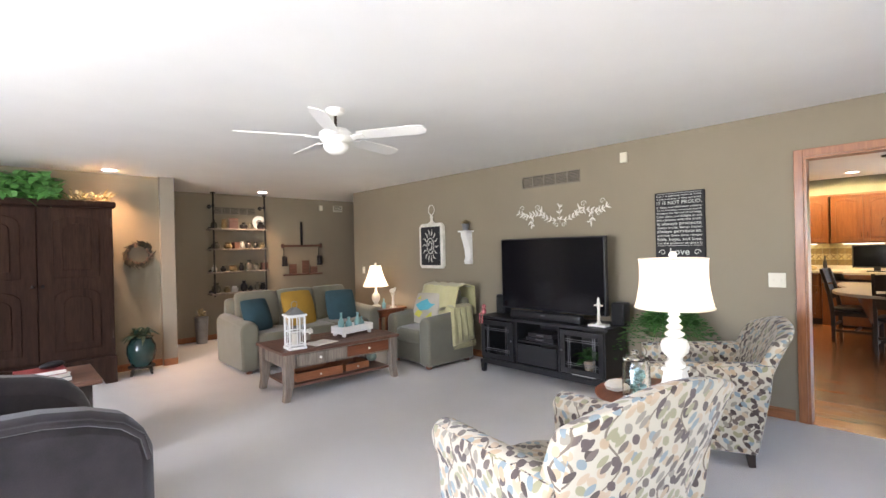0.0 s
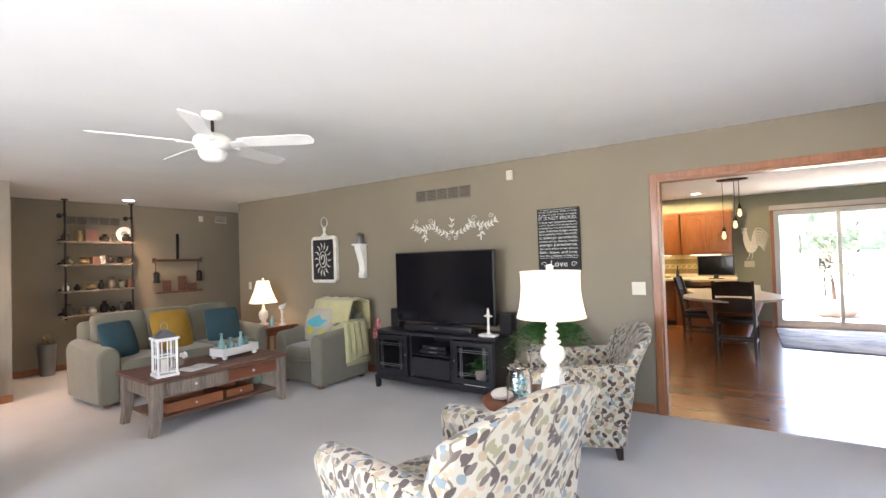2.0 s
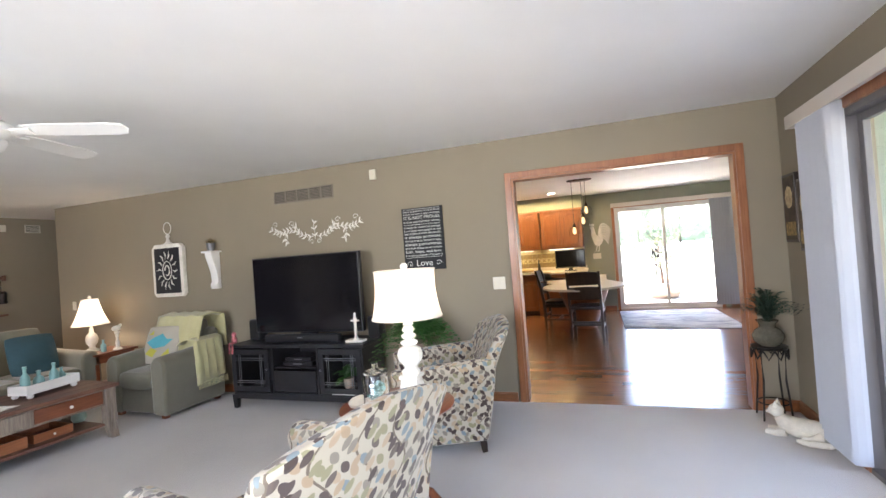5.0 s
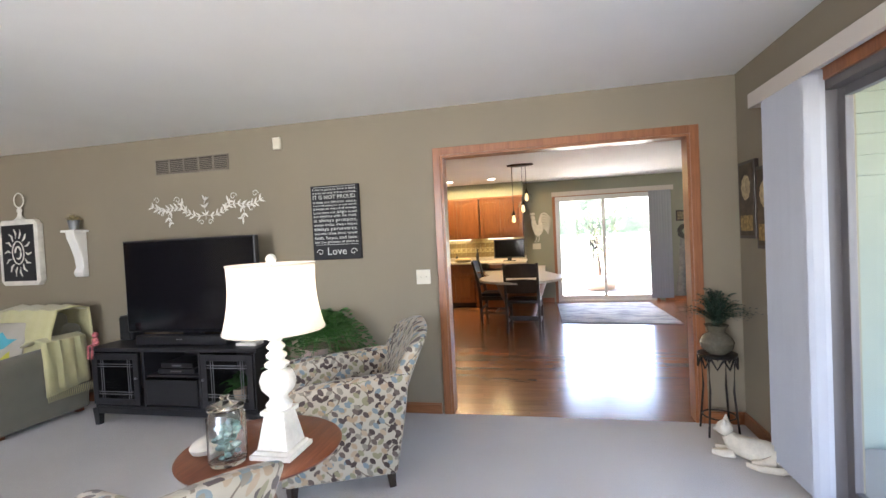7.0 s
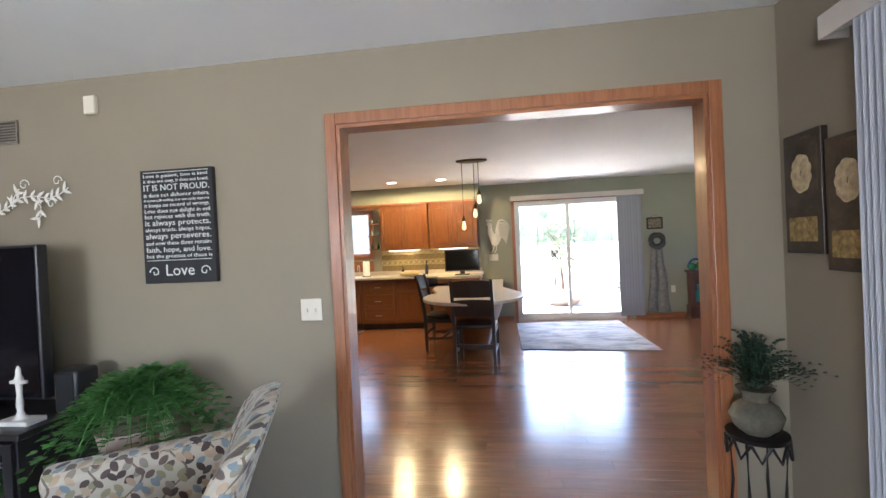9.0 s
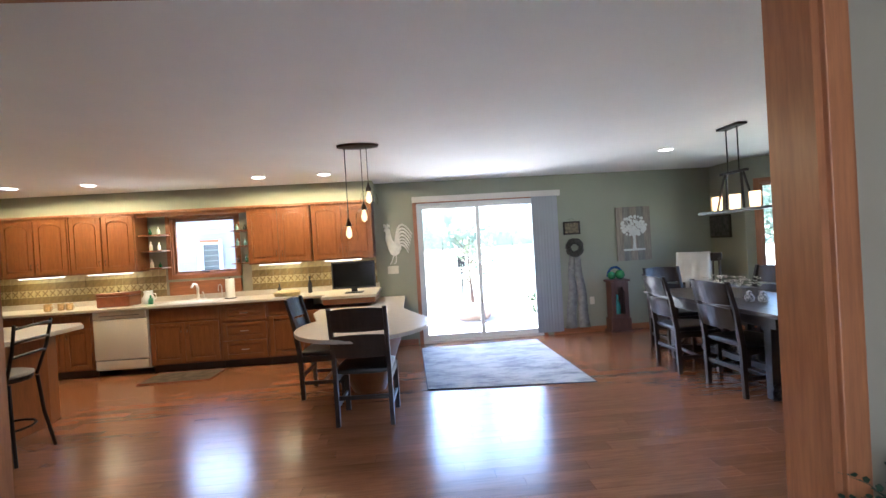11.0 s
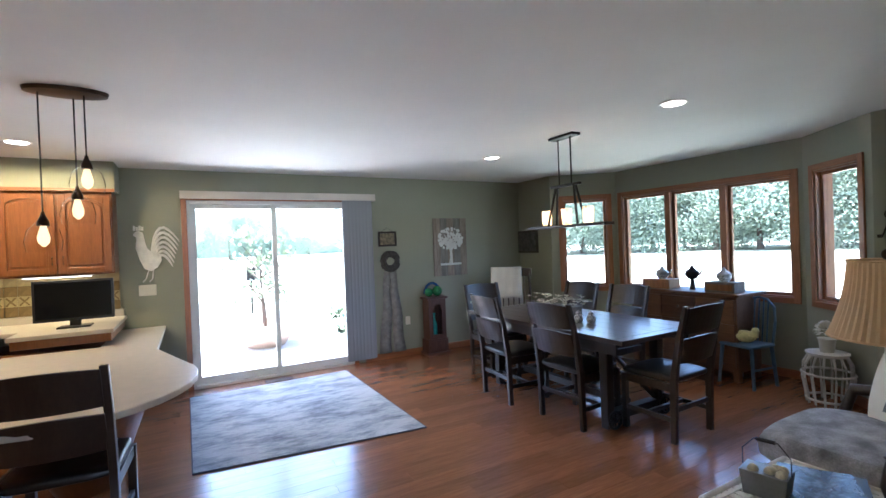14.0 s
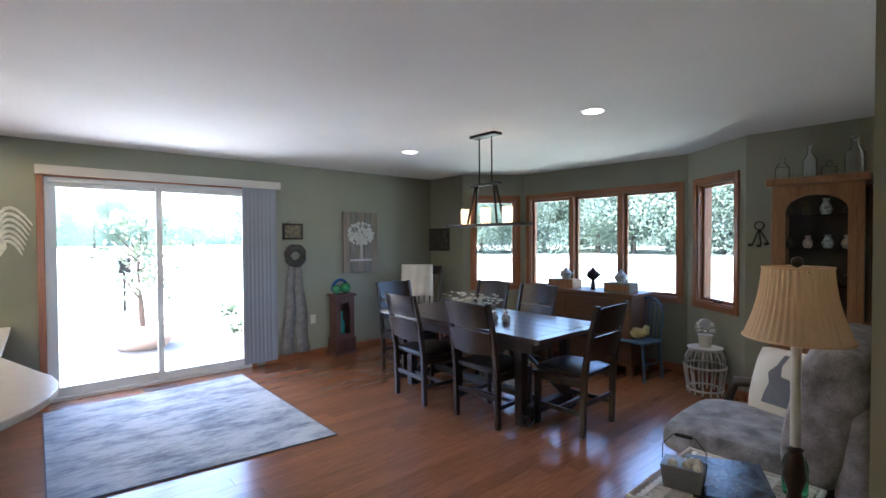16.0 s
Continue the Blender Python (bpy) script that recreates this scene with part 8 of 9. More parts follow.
tp = thing("wall_picture", "weathered board picture with a white tree silhouette", "picture", 11.95, -3.68, 1.05, 90)
for k in range(5):
    box_part("board", (-0.27 + k * 0.108, -0.27 + (k + 1) * 0.108 - 0.002, 0.002, 0.03, 0, 0.82), GREY_BOARD if k % 2 else RUSTIC_GREY, tp)
bm = bmesh.new()
tube(bm, [(0, 0.032, 0.18), (0.0, 0.032, 0.35), (0.02, 0.032, 0.5)], [0.03, 0.02, 0.014], 6)
for k in range(9):
    a = radians(15 + k * 19)
    tube(bm, [(0, 0.032, 0.36), (0.08 * math.cos(a), 0.032, 0.42 + 0.08 * math.sin(a)), (0.17 * math.cos(a), 0.032, 0.46 + 0.18 * math.sin(a))], [0.013, 0.009, 0.004], 5)
rng = random.Random(41)
for k in range(110):
    a, r = rng.uniform(0, 6.283), rng.random() ** 0.5
    ball(bm, (0.2 * r * math.cos(a), 0.033, 0.53 + 0.155 * r * math.sin(a)), rng.uniform(0.014, 0.026), (1, 0.12, 1), 8, 5)
bx(bm, -0.17, 0.17, 0.03, 0.034, 0.15, 0.18)
part("tree_motif", bm, CHALK, tp)
pc = thing("wall_picture", "dark framed picture of a car on the bay's side wall", "picture", 11.75, -4.95, 1.32, 0)
box_part("frame", (-0.25, 0.25, 0.002, 0.03, 0, 0.34), DARK_WOOD, pc)
box_part("print", (-0.22, 0.22, 0.03, 0.032, 0.03, 0.31), surf("dark_print", (0.06, 0.055, 0.05), 0.4, vary=0.8, scale=18), pc, bevel=0)

# narrow clock cabinet
ck = thing("clock_cabinet", "small reddish clock-shaped cabinet with a glazed arch door", "cabinet", 11.80, -3.31, 0, 80)
ck.matrix_world = pose(11.79, -3.31, 0, 0, 0, 90)
box_part("base", (-0.17, 0.17, -0.12, 0.12, 0.0, 0.04), CLOCK_WOOD, ck)
box_part("drawer_case", (-0.15, 0.15, -0.10, 0.10, 0.04, 0.22), CLOCK_WOOD, ck)
box_part("drawer_front", (-0.125, 0.125, 0.10, 0.112, 0.06, 0.20), CLOCK_WOOD, ck)
bm = bmesh.new()
bx(bm, -0.13, 0.13, -0.09, -0.075, 0.22, 0.76)
bx(bm, -0.13, -0.115, -0.075, 0.09, 0.22, 0.76)
bx(bm, 0.115, 0.13, -0.075, 0.09, 0.22, 0.76)
part("case", bm, CLOCK_WOOD, ck)
bm = bmesh.new()
for dd in ((-0.115, -0.07, 0.075, 0.09, 0.22, 0.76), (0.07, 0.115, 0.075, 0.09, 0.22, 0.76), (-0.07, 0.07, 0.075, 0.09, 0.22, 0.28), (-0.07, 0.07, 0.075, 0.09, 0.68, 0.76), (-0.07, -0.05, 0.075, 0.09, 0.62, 0.68), (0.05, 0.07, 0.075, 0.09, 0.62, 0.68)):
    bx(bm, *dd)
dr = part("door", bm, CLOCK_WOOD, ck)
box_part("pane", (-0.07, 0.07, 0.078, 0.082, 0.28, 0.68), PANE, dr, bevel=0)
box_part("top", (-0.16, 0.16, -0.11, 0.11, 0.76, 0.79), CLOCK_WOOD, ck, bevel=0.008)
bottle("aqua glass figurine inside the clock cabinet", 11.80, -3.31, 0.221, 0.34, 0.04, surf("aqua_figure", (0.08, 0.35, 0.33), 0.2))
pc_ = thing("pottery", "green and blue glazed pottery on the clock cabinet", "ornament", 11.80, -3.31, 0.791)
bm = bmesh.new()
ball(bm, (0, -0.06, 0.07), 0.07, u=16, v=10)
ball(bm, (0, 0.07, 0.06), 0.06, u=16, v=10)
part("glazed_balls", bm, surf("green_glaze", (0.04, 0.22, 0.08), 0.15, vary=0.5, scale=14), pc_, smooth=True)
bm = bmesh.new()
tube(bm, [(0.03, 0.12 * math.cos(t * 0.35), 0.04 + 0.14 * math.sin(t * 0.35)) for t in range(10)], 0.018, 8)
part("arched_handle", bm, surf("blue_glaze", (0.03, 0.08, 0.22), 0.15, vary=0.3), pc_, smooth=True)

# rocking chair with blanket
rk = thing("rocking_chair", "dark high-backed rocking chair in the corner behind the table", "chair", 11.30, -4.20, 0, 150)
rk.matrix_world = pose(11.25, -4.25, 0, 0, 0, 50)
for s in (-1, 1):
    bm = bmesh.new()
    tube(bm, [(s * 0.24, -0.40 + 0.08 * k, 0.015 + 0.0035 * (k - 4.5) ** 2) for k in range(10)], 0.018, 8)
    part("rocker", bm, DARK_WOOD, rk, smooth=True)
    for y_ in (-0.2, 0.2):
        bm = bmesh.new()
        cyl(bm, (s * 0.24, y_, 0.03), (s * 0.22, y_, 0.43), 0.018, seg=10)
        part("leg", bm, DARK_WOOD, rk)
    bm = bmesh.new()
    tube(bm, [(s * 0.22, -0.2, 0.42), (s * 0.23, -0.26, 0.8), (s * 0.22, -0.33, 1.08)], 0.018, 8)
    part("back_post", bm, DARK_WOOD, rk)
    bm = bmesh.new()
    rounded(bm, s * 0.26 - 0.03, s * 0.26 + 0.03, -0.24, 0.22, 0.64, 0.665, 0.01, 2)
    part("armrest", bm, DARK_WOOD, rk)
bm = bmesh.new()
rounded(bm, -0.24, 0.24, -0.22, 0.24, 0.42, 0.46, 0.015, 2)
part("seat", bm, DARK_WOOD, rk)
for k in range(5):
    bm = bmesh.new()
    cyl(bm, (-0.15 + 0.075 * k, -0.21, 0.46), (-0.15 + 0.075 * k, -0.32, 1.02), 0.009, seg=8)
    part("spindle", bm, DARK_WOOD, rk)
bm = bmesh.new()
rounded(bm, -0.26, 0.26, -0.35, -0.31, 1.0, 1.12, 0.02, 3)
part("crest_rail", bm, DARK_WOOD, rk)
bl = thing("blanket", "cream blanket hung over the rocking chair's back", "blanket", 11.25, -4.25, 0, 50)
bm = bmesh.new()
rows = []
for i in range(13):
    u = -0.12 + 0.44 * i / 12
    rows.append([bm.verts.new((u, y_ + 0.01 * math.sin(i * 1.9 + z_ * 5), z_)) for y_, z_ in ((-0.13, 0.72), (-0.20, 0.82), (-0.27, 1.0), (-0.295, 1.13), (-0.33, 1.14), (-0.37, 1.12), (-0.375, 0.9), (-0.37, 0.66), (-0.365, 0.5))])
for a, b in zip(rows, rows[1:]):
    for j in range(8):
        bm.faces.new((a[j], b[j], b[j + 1], a[j + 1]))
part("cloth", bm, CREAM_CLOTH, bl, smooth=True).modifiers.new("thick", "SOLIDIFY").thickness = 0.01

# buffet under the bay window
bf = thing("buffet", "brown wooden sideboard with drawers under the bay window", "sideboard", 9.40, -5.33)
box_part("body", (-0.62, 0.62, -0.22, 0.20, 0.10, 0.86), BROWN_OAK, bf)
box_part("top", (-0.66, 0.66, -0.24, 0.24, 0.86, 0.89), BROWN_OAK, bf, bevel=0.006)
for k in range(3):
    d = box_part("door", (-0.60 + 0.405 * k, -0.215 + 0.405 * k, 0.20, 0.218, 0.13, 0.58), BROWN_OAK, bf)
    d2 = box_part("drawer", (-0.60 + 0.405 * k, -0.215 + 0.405 * k, 0.20, 0.218, 0.61, 0.83), BROWN_OAK, bf)
    bm = bmesh.new()
    ball(bm, (-0.41 + 0.405 * k, 0.23, 0.72), 0.013, u=10, v=8)
    part("knob", bm, BRONZE, d2)
for s in (-1, 1):
    for y_ in (-0.18, 0.16):
        box_part("leg", (s * 0.59 - 0.03, s * 0.59 + 0.03, y_ - 0.03, y_ + 0.03, 0, 0.10), BROWN_OAK, bf)
BLUE_WHITE = bpy.data.materials["blue_white_glaze"]
for x_, w_ in ((9.72, 0.17), (8.98, 0.15)):
    bxx = thing("wooden_box", "old brown wooden box on the sideboard", "box", x_, -5.28, 0.891, 3, group="boxes on the sideboard")
    bm = bmesh.new()
    rounded(bm, -w_, w_, -0.11, 0.11, 0, 0.105, 0.004, 2)
    part("case", bm, HUTCH_WOOD if w_ > 0.16 else GREY_BOARD, bxx)
    box_part("face_panel", (-w_ + 0.02, w_ - 0.02, 0.11, 0.116, 0.02, 0.085), HUTCH_WOOD, bxx)
for x_, z_, lb in ((9.70, 0.997, "blue and white teapot on the wooden box"), (9.33, 0.891, "dark teapot on a stand on the sideboard"), (8.98, 0.997, "blue and white ginger jar on the wooden box")):
    tpz = thing("teapot", lb, "teapot", x_, -5.28, z_)
    mt_ = IRON if "dark" in lb else BLUE_WHITE
    zo = 0.12 if "dark" in lb else 0.0
    bm = bmesh.new()
    if zo:
        cyl(bm, (0, 0, 0), (0, 0, zo), 0.03, 0.02, 12)
    closed_lathe(bm, [(0.04, zo), (0.07, zo + 0.04), (0.068, zo + 0.08), (0.035, zo + 0.11)], seg=20)
    part("pot", bm, mt_, tpz, smooth=True)
    bm = bmesh.new()
    closed_lathe(bm, [(0.036, zo + 0.11), (0.02, zo + 0.125), (0.012, zo + 0.14), (0.004, zo + 0.15)], seg=14)
    part("lid", bm, mt_, tpz, smooth=True)
    if "ginger" not in lb:
        bm = bmesh.new()
        tube(bm, [(-0.06, 0, zo + 0.04), (-0.10, 0, zo + 0.07), (-0.12, 0, zo + 0.11)], [0.014, 0.01, 0.007], 8)
        part("spout", bm, mt_, tpz, smooth=True)
        bm = bmesh.new()
        tube(bm, [(0.06, 0, zo + 0.09), (0.11, 0, zo + 0.09), (0.11, 0, zo + 0.04), (0.06, 0, zo + 0.03)], 0.007, 8)
        part("handle", bm, mt_, tpz, smooth=True)

# blue chair with a ceramic hen
bc = thing("spindle_chair", "slate blue painted child-size chair with a hooped spindle back", "chair", 8.74, -5.22, 0, -8)
bm = bmesh.new()
rounded(bm, -0.17, 0.17, -0.16, 0.18, 0.38, 0.41, 0.012, 2)
part("seat", bm, BLUE_PAINT, bc)
for s in (-1, 1):
    for y_ in (-0.13, 0.15):
        bm = bmesh.new()
        cyl(bm, (s * 0.18, y_ * 1.15, 0), (s * 0.15, y_, 0.38), 0.015, 0.018, 10)
        part("leg", bm, BLUE_PAINT, bc)
    box_part("stretcher", (s * 0.165 - 0.008, s * 0.165 + 0.008, -0.13, 0.15, 0.17, 0.19), BLUE_PAINT, bc)
bm = bmesh.new()
tube(bm, [(-0.15, -0.15, 0.41), (-0.165, -0.17, 0.62), (-0.15, -0.185, 0.76), (-0.08, -0.195, 0.83), (0.0, -0.2, 0.845), (0.08, -0.195, 0.83), (0.15, -0.185, 0.76), (0.165, -0.17, 0.62), (0.15, -0.15, 0.41)], 0.013, 8)
part("back_hoop", bm, BLUE_PAINT, bc, smooth=True)
for k in range(5):
    bm = bmesh.new()
    cyl(bm, (-0.09 + 0.045 * k, -0.15, 0.41), (-0.09 + 0.045 * k, -0.195, 0.825), 0.007, seg=8)
    part("spindle", bm, BLUE_PAINT, bc)
hn = thing("hen_figure", "cream and yellow ceramic hen on the blue chair", "ornament", 8.74, -5.18, 0.411)
bm = bmesh.new()
ball(bm, (0, 0, 0.065), 0.07, (1.45, 0.9, 0.85), 18, 10)
ball(bm, (-0.10, 0, 0.13), 0.034, u=12, v=8)
tube(bm, [(-0.08, 0, 0.08), (-0.10, 0, 0.13)], [0.045, 0.03], 10)
tube(bm, [(0.07, 0, 0.08), (0.12, 0, 0.13), (0.13, 0, 0.16)], [0.045, 0.035, 0.01], 10)
part("body", bm, surf("yellow_cream_glaze", (0.58, 0.52, 0.24), 0.4, vary=0.3, scale=16), hn, smooth=True)

# rattan stool with a flower pot
rs = thing("rattan_stool", "round ivory rattan plant stool under the bay's side window", "stool", 8.07, -5.19)
for k in range(14):
    a = k * 0.4488
    bm = bmesh.new()
    tube(bm, [(r * math.cos(a), r * math.sin(a), z) for r, z in ((0.13, 0.42), (0.17, 0.34), (0.18, 0.22), (0.16, 0.10), (0.15, 0.0))], 0.009, 6)
    part("rattan_stave", bm, OFFWHITE, rs, smooth=True)
for zz, r_ in ((0.42, 0.135), (0.26, 0.185), (0.04, 0.157)):
    bm = bmesh.new()
    tube(bm, [(r_ * math.cos(t * 0.3142), r_ * math.sin(t * 0.3142), zz) for t in range(20)], 0.01, 6, True)
    part("hoop", bm, OFFWHITE, rs, smooth=True)
bm = bmesh.new()
closed_lathe(bm, [(0.15, 0.425), (0.155, 0.44)], seg=24)
part("seat", bm, OFFWHITE, rs)
fp = thing("flower_pot", "white ruffled flowers in a cream pot on the rattan stool", "flower pot", 8.07, -5.19, 0.441)
bm = bmesh.new()
closed_lathe(bm, [(0.05, 0), (0.06, 0.10), (0.07, 0.12)], seg=18)
part("pot", bm, CERAMIC, fp, smooth=True)
bm = bmesh.new()
rng = random.Random(51)
for i in range(150):
    a, e = rng.uniform(0, 6.283), rng.uniform(-0.2, 1.5)
    d = (math.cos(a) * math.cos(e), math.sin(a) * math.cos(e), math.sin(e))
    quad_leaf(bm, (d[0] * 0.05, d[1] * 0.05, 0.17 + d[2] * 0.06), d, 0.05, 0.035, 0.1, seg=2)
part("blooms", bm, OFFWHITE, fp, kind="stuff")

# hutch
hu = thing("corner_hutch", "golden oak display hutch with an arched glazed door and side lights", "display cabinet", 7.17, -4.98, 0, 0)
HWD = 0.28
box_part("lower_body", (-HWD, HWD, -0.2, 0.17, 0.05, 0.80), HUTCH_WOOD, hu)
box_part("lower_top", (-HWD - 0.02, HWD + 0.02, -0.21, 0.20, 0.80, 0.83), HUTCH_WOOD, hu)
box_part("plinth", (-HWD + 0.02, HWD - 0.02, -0.19, 0.15, 0.0, 0.05), HUTCH_WOOD, hu)
for s in (-1, 1):
    d = box_part("lower_door", (s * 0.14 - 0.13, s * 0.14 + 0.13, 0.17, 0.188, 0.10, 0.77), HUTCH_WOOD, hu)
box_part("back_panel", (-HWD, HWD, -0.2, -0.185, 0.83, 1.90), DARK_WOOD, hu)
for s in (-1, 1):
    for y_ in (-0.165, 0.155):
        box_part("corner_post", (s * (HWD - 0.02) - 0.02, s * (HWD - 0.02) + 0.02, y_ - 0.02, y_ + 0.015, 0.83, 1.90), HUTCH_WOOD, hu)
    box_part("side_pane", (s * (HWD - 0.004) - 0.002, s * (HWD - 0.004) + 0.002, -0.14, 0.13, 0.87, 1.86), PANE, hu, bevel=0)
box_part("cornice", (-HWD - 0.035, HWD + 0.035, -0.2, 0.215, 1.90, 1.96), HUTCH_WOOD, hu, bevel=0.012)
bm = bmesh.new()
n = 10
for dd in ((-HWD + 0.04, -HWD + 0.09, 0.84, 1.90), (HWD - 0.09, HWD - 0.04, 0.84, 1.90), (-HWD + 0.09, HWD - 0.09, 0.84, 0.89)):
    bx(bm, dd[0], dd[1], 0.155, 0.175, dd[2], dd[3])
top = [(-(HWD - 0.09), 1.90), (-(HWD - 0.09), 1.70)]
for i in range(1, n):
    a = math.pi * (1 - i / n)
    top.append(((HWD - 0.09) * math.cos(a), 1.70 + 0.12 * math.sin(a)))
top += [(HWD - 0.09, 1.70), (HWD - 0.09, 1.90)]
prism(bm, top, 0.155, 0.175, "y")
dr = part("glazed_door", bm, HUTCH_WOOD, hu)
box_part("pane", (-HWD + 0.09, HWD - 0.09, 0.162, 0.166, 0.89, 1.80), PANE, dr, bevel=0)
rng = random.Random(61)
for zz in (1.12, 1.40, 1.66):
    box_part("glass_shelf", (-HWD + 0.03, HWD - 0.03, -0.18, 0.14, zz, zz + 0.008), THIN_GLASS, hu)
for zz in (0.835, 1.13, 1.41, 1.67):
    for k in range(4):
        h_, r_ = rng.uniform(0.07, 0.15), rng.uniform(0.03, 0.045)
        ob = thing("figurine", rng.choice(("white china", "brown pottery", "cream china", "dark glass")) + " piece on a shelf inside the hutch", "ornament", 7.20 - 0.19 + 0.125 * k, -5.02 + rng.uniform(-0.06, 0.06), zz)
        bm = bmesh.new()
        closed_lathe(bm, [(r_ * 0.6, 0), (r_, h_ * 0.3), (r_ * 0.8, h_ * 0.6), (r_ * 0.4, h_ * 0.8), (r_ * 0.6, h_)], seg=12)
        part("body", bm, rng.choice((CERAMIC, STONEWARE, DARK_WOOD, TERRA, BLUE_WHITE, STONEWARE)), ob, smooth=True)
for x_, h_, r_ in ((7.42, 0.20, 0.05), (7.24, 0.28, 0.045), (7.12, 0.14, 0.05), (6.97, 0.30, 0.06)):
    jr = thing("glass_bottle", "clear glass decanter on top of the hutch", "decanter", x_, -4.98, 1.961, group="glass on the hutch")
    bm = bmesh.new()
    lathe(bm, [(0.002, 0.002), (r_, 0.004), (r_, h_ * 0.55), (r_ * 0.35, h_ * 0.72), (r_ * 0.35, h_ * 0.88), (r_ * 0.5, h_ * 0.9), (r_ * 0.3, h_ * 0.9), (r_ * 0.28, h_ * 0.7), (r_ * 0.92, h_ * 0.53), (r_ * 0.92, 0.012), (0.002, 0.01)], seg=20)
    part("body", bm, GLASS, jr, smooth=True)
    bm = bmesh.new()
    ball(bm, (0, 0, h_ * 0.93), r_ * 0.4, u=12, v=8)
    part("stopper", bm, GLASS, jr, smooth=True)
ky = thing("wall_keys", "ring of large old iron keys hung on the wall", "wall decor", 7.63, -5.2, 1.60, 0)
ky.scale = (0.8, 0.8, 0.8)
bm = bmesh.new()
tube(bm, [(0.045 * math.cos(t * 0.4488), 0.02, 0.045 * math.sin(t * 0.4488)) for t in range(14)], 0.007, 6, True)
part("ring", bm, IRON, ky)
for k, a in enumerate((-0.5, -0.1, 0.35)):
    bm = bmesh.new()
    d = Vector((math.sin(a), 0, -math.cos(a)))
    p0_ = Vector((0, 0.02 + 0.008 * k, -0.04))
    cyl(bm, p0_, p0_ + d * 0.19, 0.008, seg=8)
    tip = p0_ + d * 0.18
    bx(bm, tip.x, tip.x + 0.04, tip.y - 0.004, tip.y + 0.004, tip.z - 0.02, tip.z + 0.012)
    part("key", bm, IRON, ky)

# sofa, lamp and wicker table by the opening
fs_ = thing("armchair", "faded floral upholstered armchair beside the wicker table", "armchair", 7.05, -3.38, 0, -90)
bm = bmesh.new()
rounded(bm, -0.42, 0.42, -0.32, 0.42, 0.10, 0.28, 0.03)
part("base", bm, FLORAL, fs_, smooth=True)
bm = bmesh.new()
cushion(bm, 0, 0.13, 0.36, 0.74, 0.74, 0.20, 0.35)
part("seat_cushion", bm, FLORAL, fs_, smooth=True)
bm = bmesh.new()
cushion(bm, 0, -0.24, 0.68, 0.86, 0.70, 0.32, 0.5, 10, Matrix.Rotation(radians(102), 3, "X"))
part("back_cushion", bm, SOFA_BACK, fs_, smooth=True)
bm = bmesh.new()
rounded(bm, -0.42, 0.42, -0.44, -0.28, 0.10, 0.78, 0.07)
part("backrest", bm, SOFA_BACK, fs_, smooth=True)
for s in (1,):
    bm = bmesh.new()
    tube(bm, [(s * 0.42, -0.3, 0.56), (s * 0.43, 0.1, 0.58), (s * 0.42, 0.34, 0.55), (s * 0.40, 0.38, 0.42), (s * 0.40, 0.38, 0.28)], [0.03, 0.032, 0.034, 0.028, 0.028], 10)
    part("wooden_arm", bm, DARK_WOOD, fs_, smooth=True)
for s in (-1, 1):
    for y_ in (-0.38, 0.36):
        bm = bmesh.new()
        cyl(bm, (s * 0.38, y_, 0), (s * 0.38, y_, 0.12), 0.018, 0.03, 8)
        part("foot", bm, DARK_WOOD, fs_)
rabbit_pillow = pillow("throw_pillow", "cream cushion printed with a grey rabbit on the floral armchair", 7.09, -3.68, 0.44, 0.40, CREAM_CLOTH, 160, 70)
cushion_print(rabbit_pillow, 0.40, [("rabbit_print", [(-0.09, -0.14), (0.09, -0.14), (0.10, -0.05), (0.05, 0.02), (0.0, 0.03), (-0.01, 0.09), (0.01, 0.16), (-0.02, 0.16), (-0.04, 0.09), (-0.08, 0.04), (-0.06, -0.02)], surf("grey_print", (0.15, 0.16, 0.18), 0.9, vary=0.2))])
wt = thing("wicker_table", "ivory woven wicker side table with a slatted top", "side table", 7.01, -2.47)
wt.scale = (1, 1, 0.9)
for k in range(15):
    box_part("top_slat", (-0.22, 0.26, -0.30 + 0.04 * k, -0.27 + 0.04 * k, 0.485, 0.495), OFFWHITE, wt, bevel=0.002)
for k in range(9):
    box_part("cross_slat", (-0.21 + 0.055 * k, -0.19 + 0.055 * k, -0.30, 0.29, 0.4952, 0.500), OFFWHITE, wt, bevel=0.002)
bm = bmesh.new()
tube(bm, [(-0.24, -0.32, 0.488), (0.28, -0.32, 0.488), (0.28, 0.31, 0.488), (-0.24, 0.31, 0.488)], 0.014, 8, True)
part("rim", bm, OFFWHITE, wt)
for sx in (-0.23, 0.27):
    for sy in (-0.31, 0.30):
        bm = bmesh.new()
        tube(bm, [(sx, sy, 0.48), (sx * 0.92, sy * 0.92, 0.25), (sx * 1.05, sy * 1.05, 0)], 0.014, 8)
        part("leg", bm, OFFWHITE, wt)
bkt = thing("basket", "grey-white tin basket with a wooden bail handle full of pots", "basket", 7.16, -2.38, 0.452, 12)
bkt.scale = (0.82, 0.82, 0.82)
bm = bmesh.new()
vs = bx(bm, -0.10, 0.10, -0.07, 0.07, 0, 0.12)
for v in vs:
    if v.co.z < 0.01:
        v.co.x, v.co.y = v.co.x * 0.85, v.co.y * 0.85
part("tin", bm, PEWTER, bkt, bevel=0.004)
bm = bmesh.new()
tube(bm, [(-0.10, 0, 0.12), (-0.10, 0, 0.2), (-0.05, 0, 0.26), (0.05, 0, 0.26), (0.10, 0, 0.2), (0.10, 0, 0.12)], 0.003, 6)
cyl(bm, (-0.04, 0, 0.26), (0.04, 0, 0.26), 0.010, seg=8)
part("handle", bm, IRON, bkt)
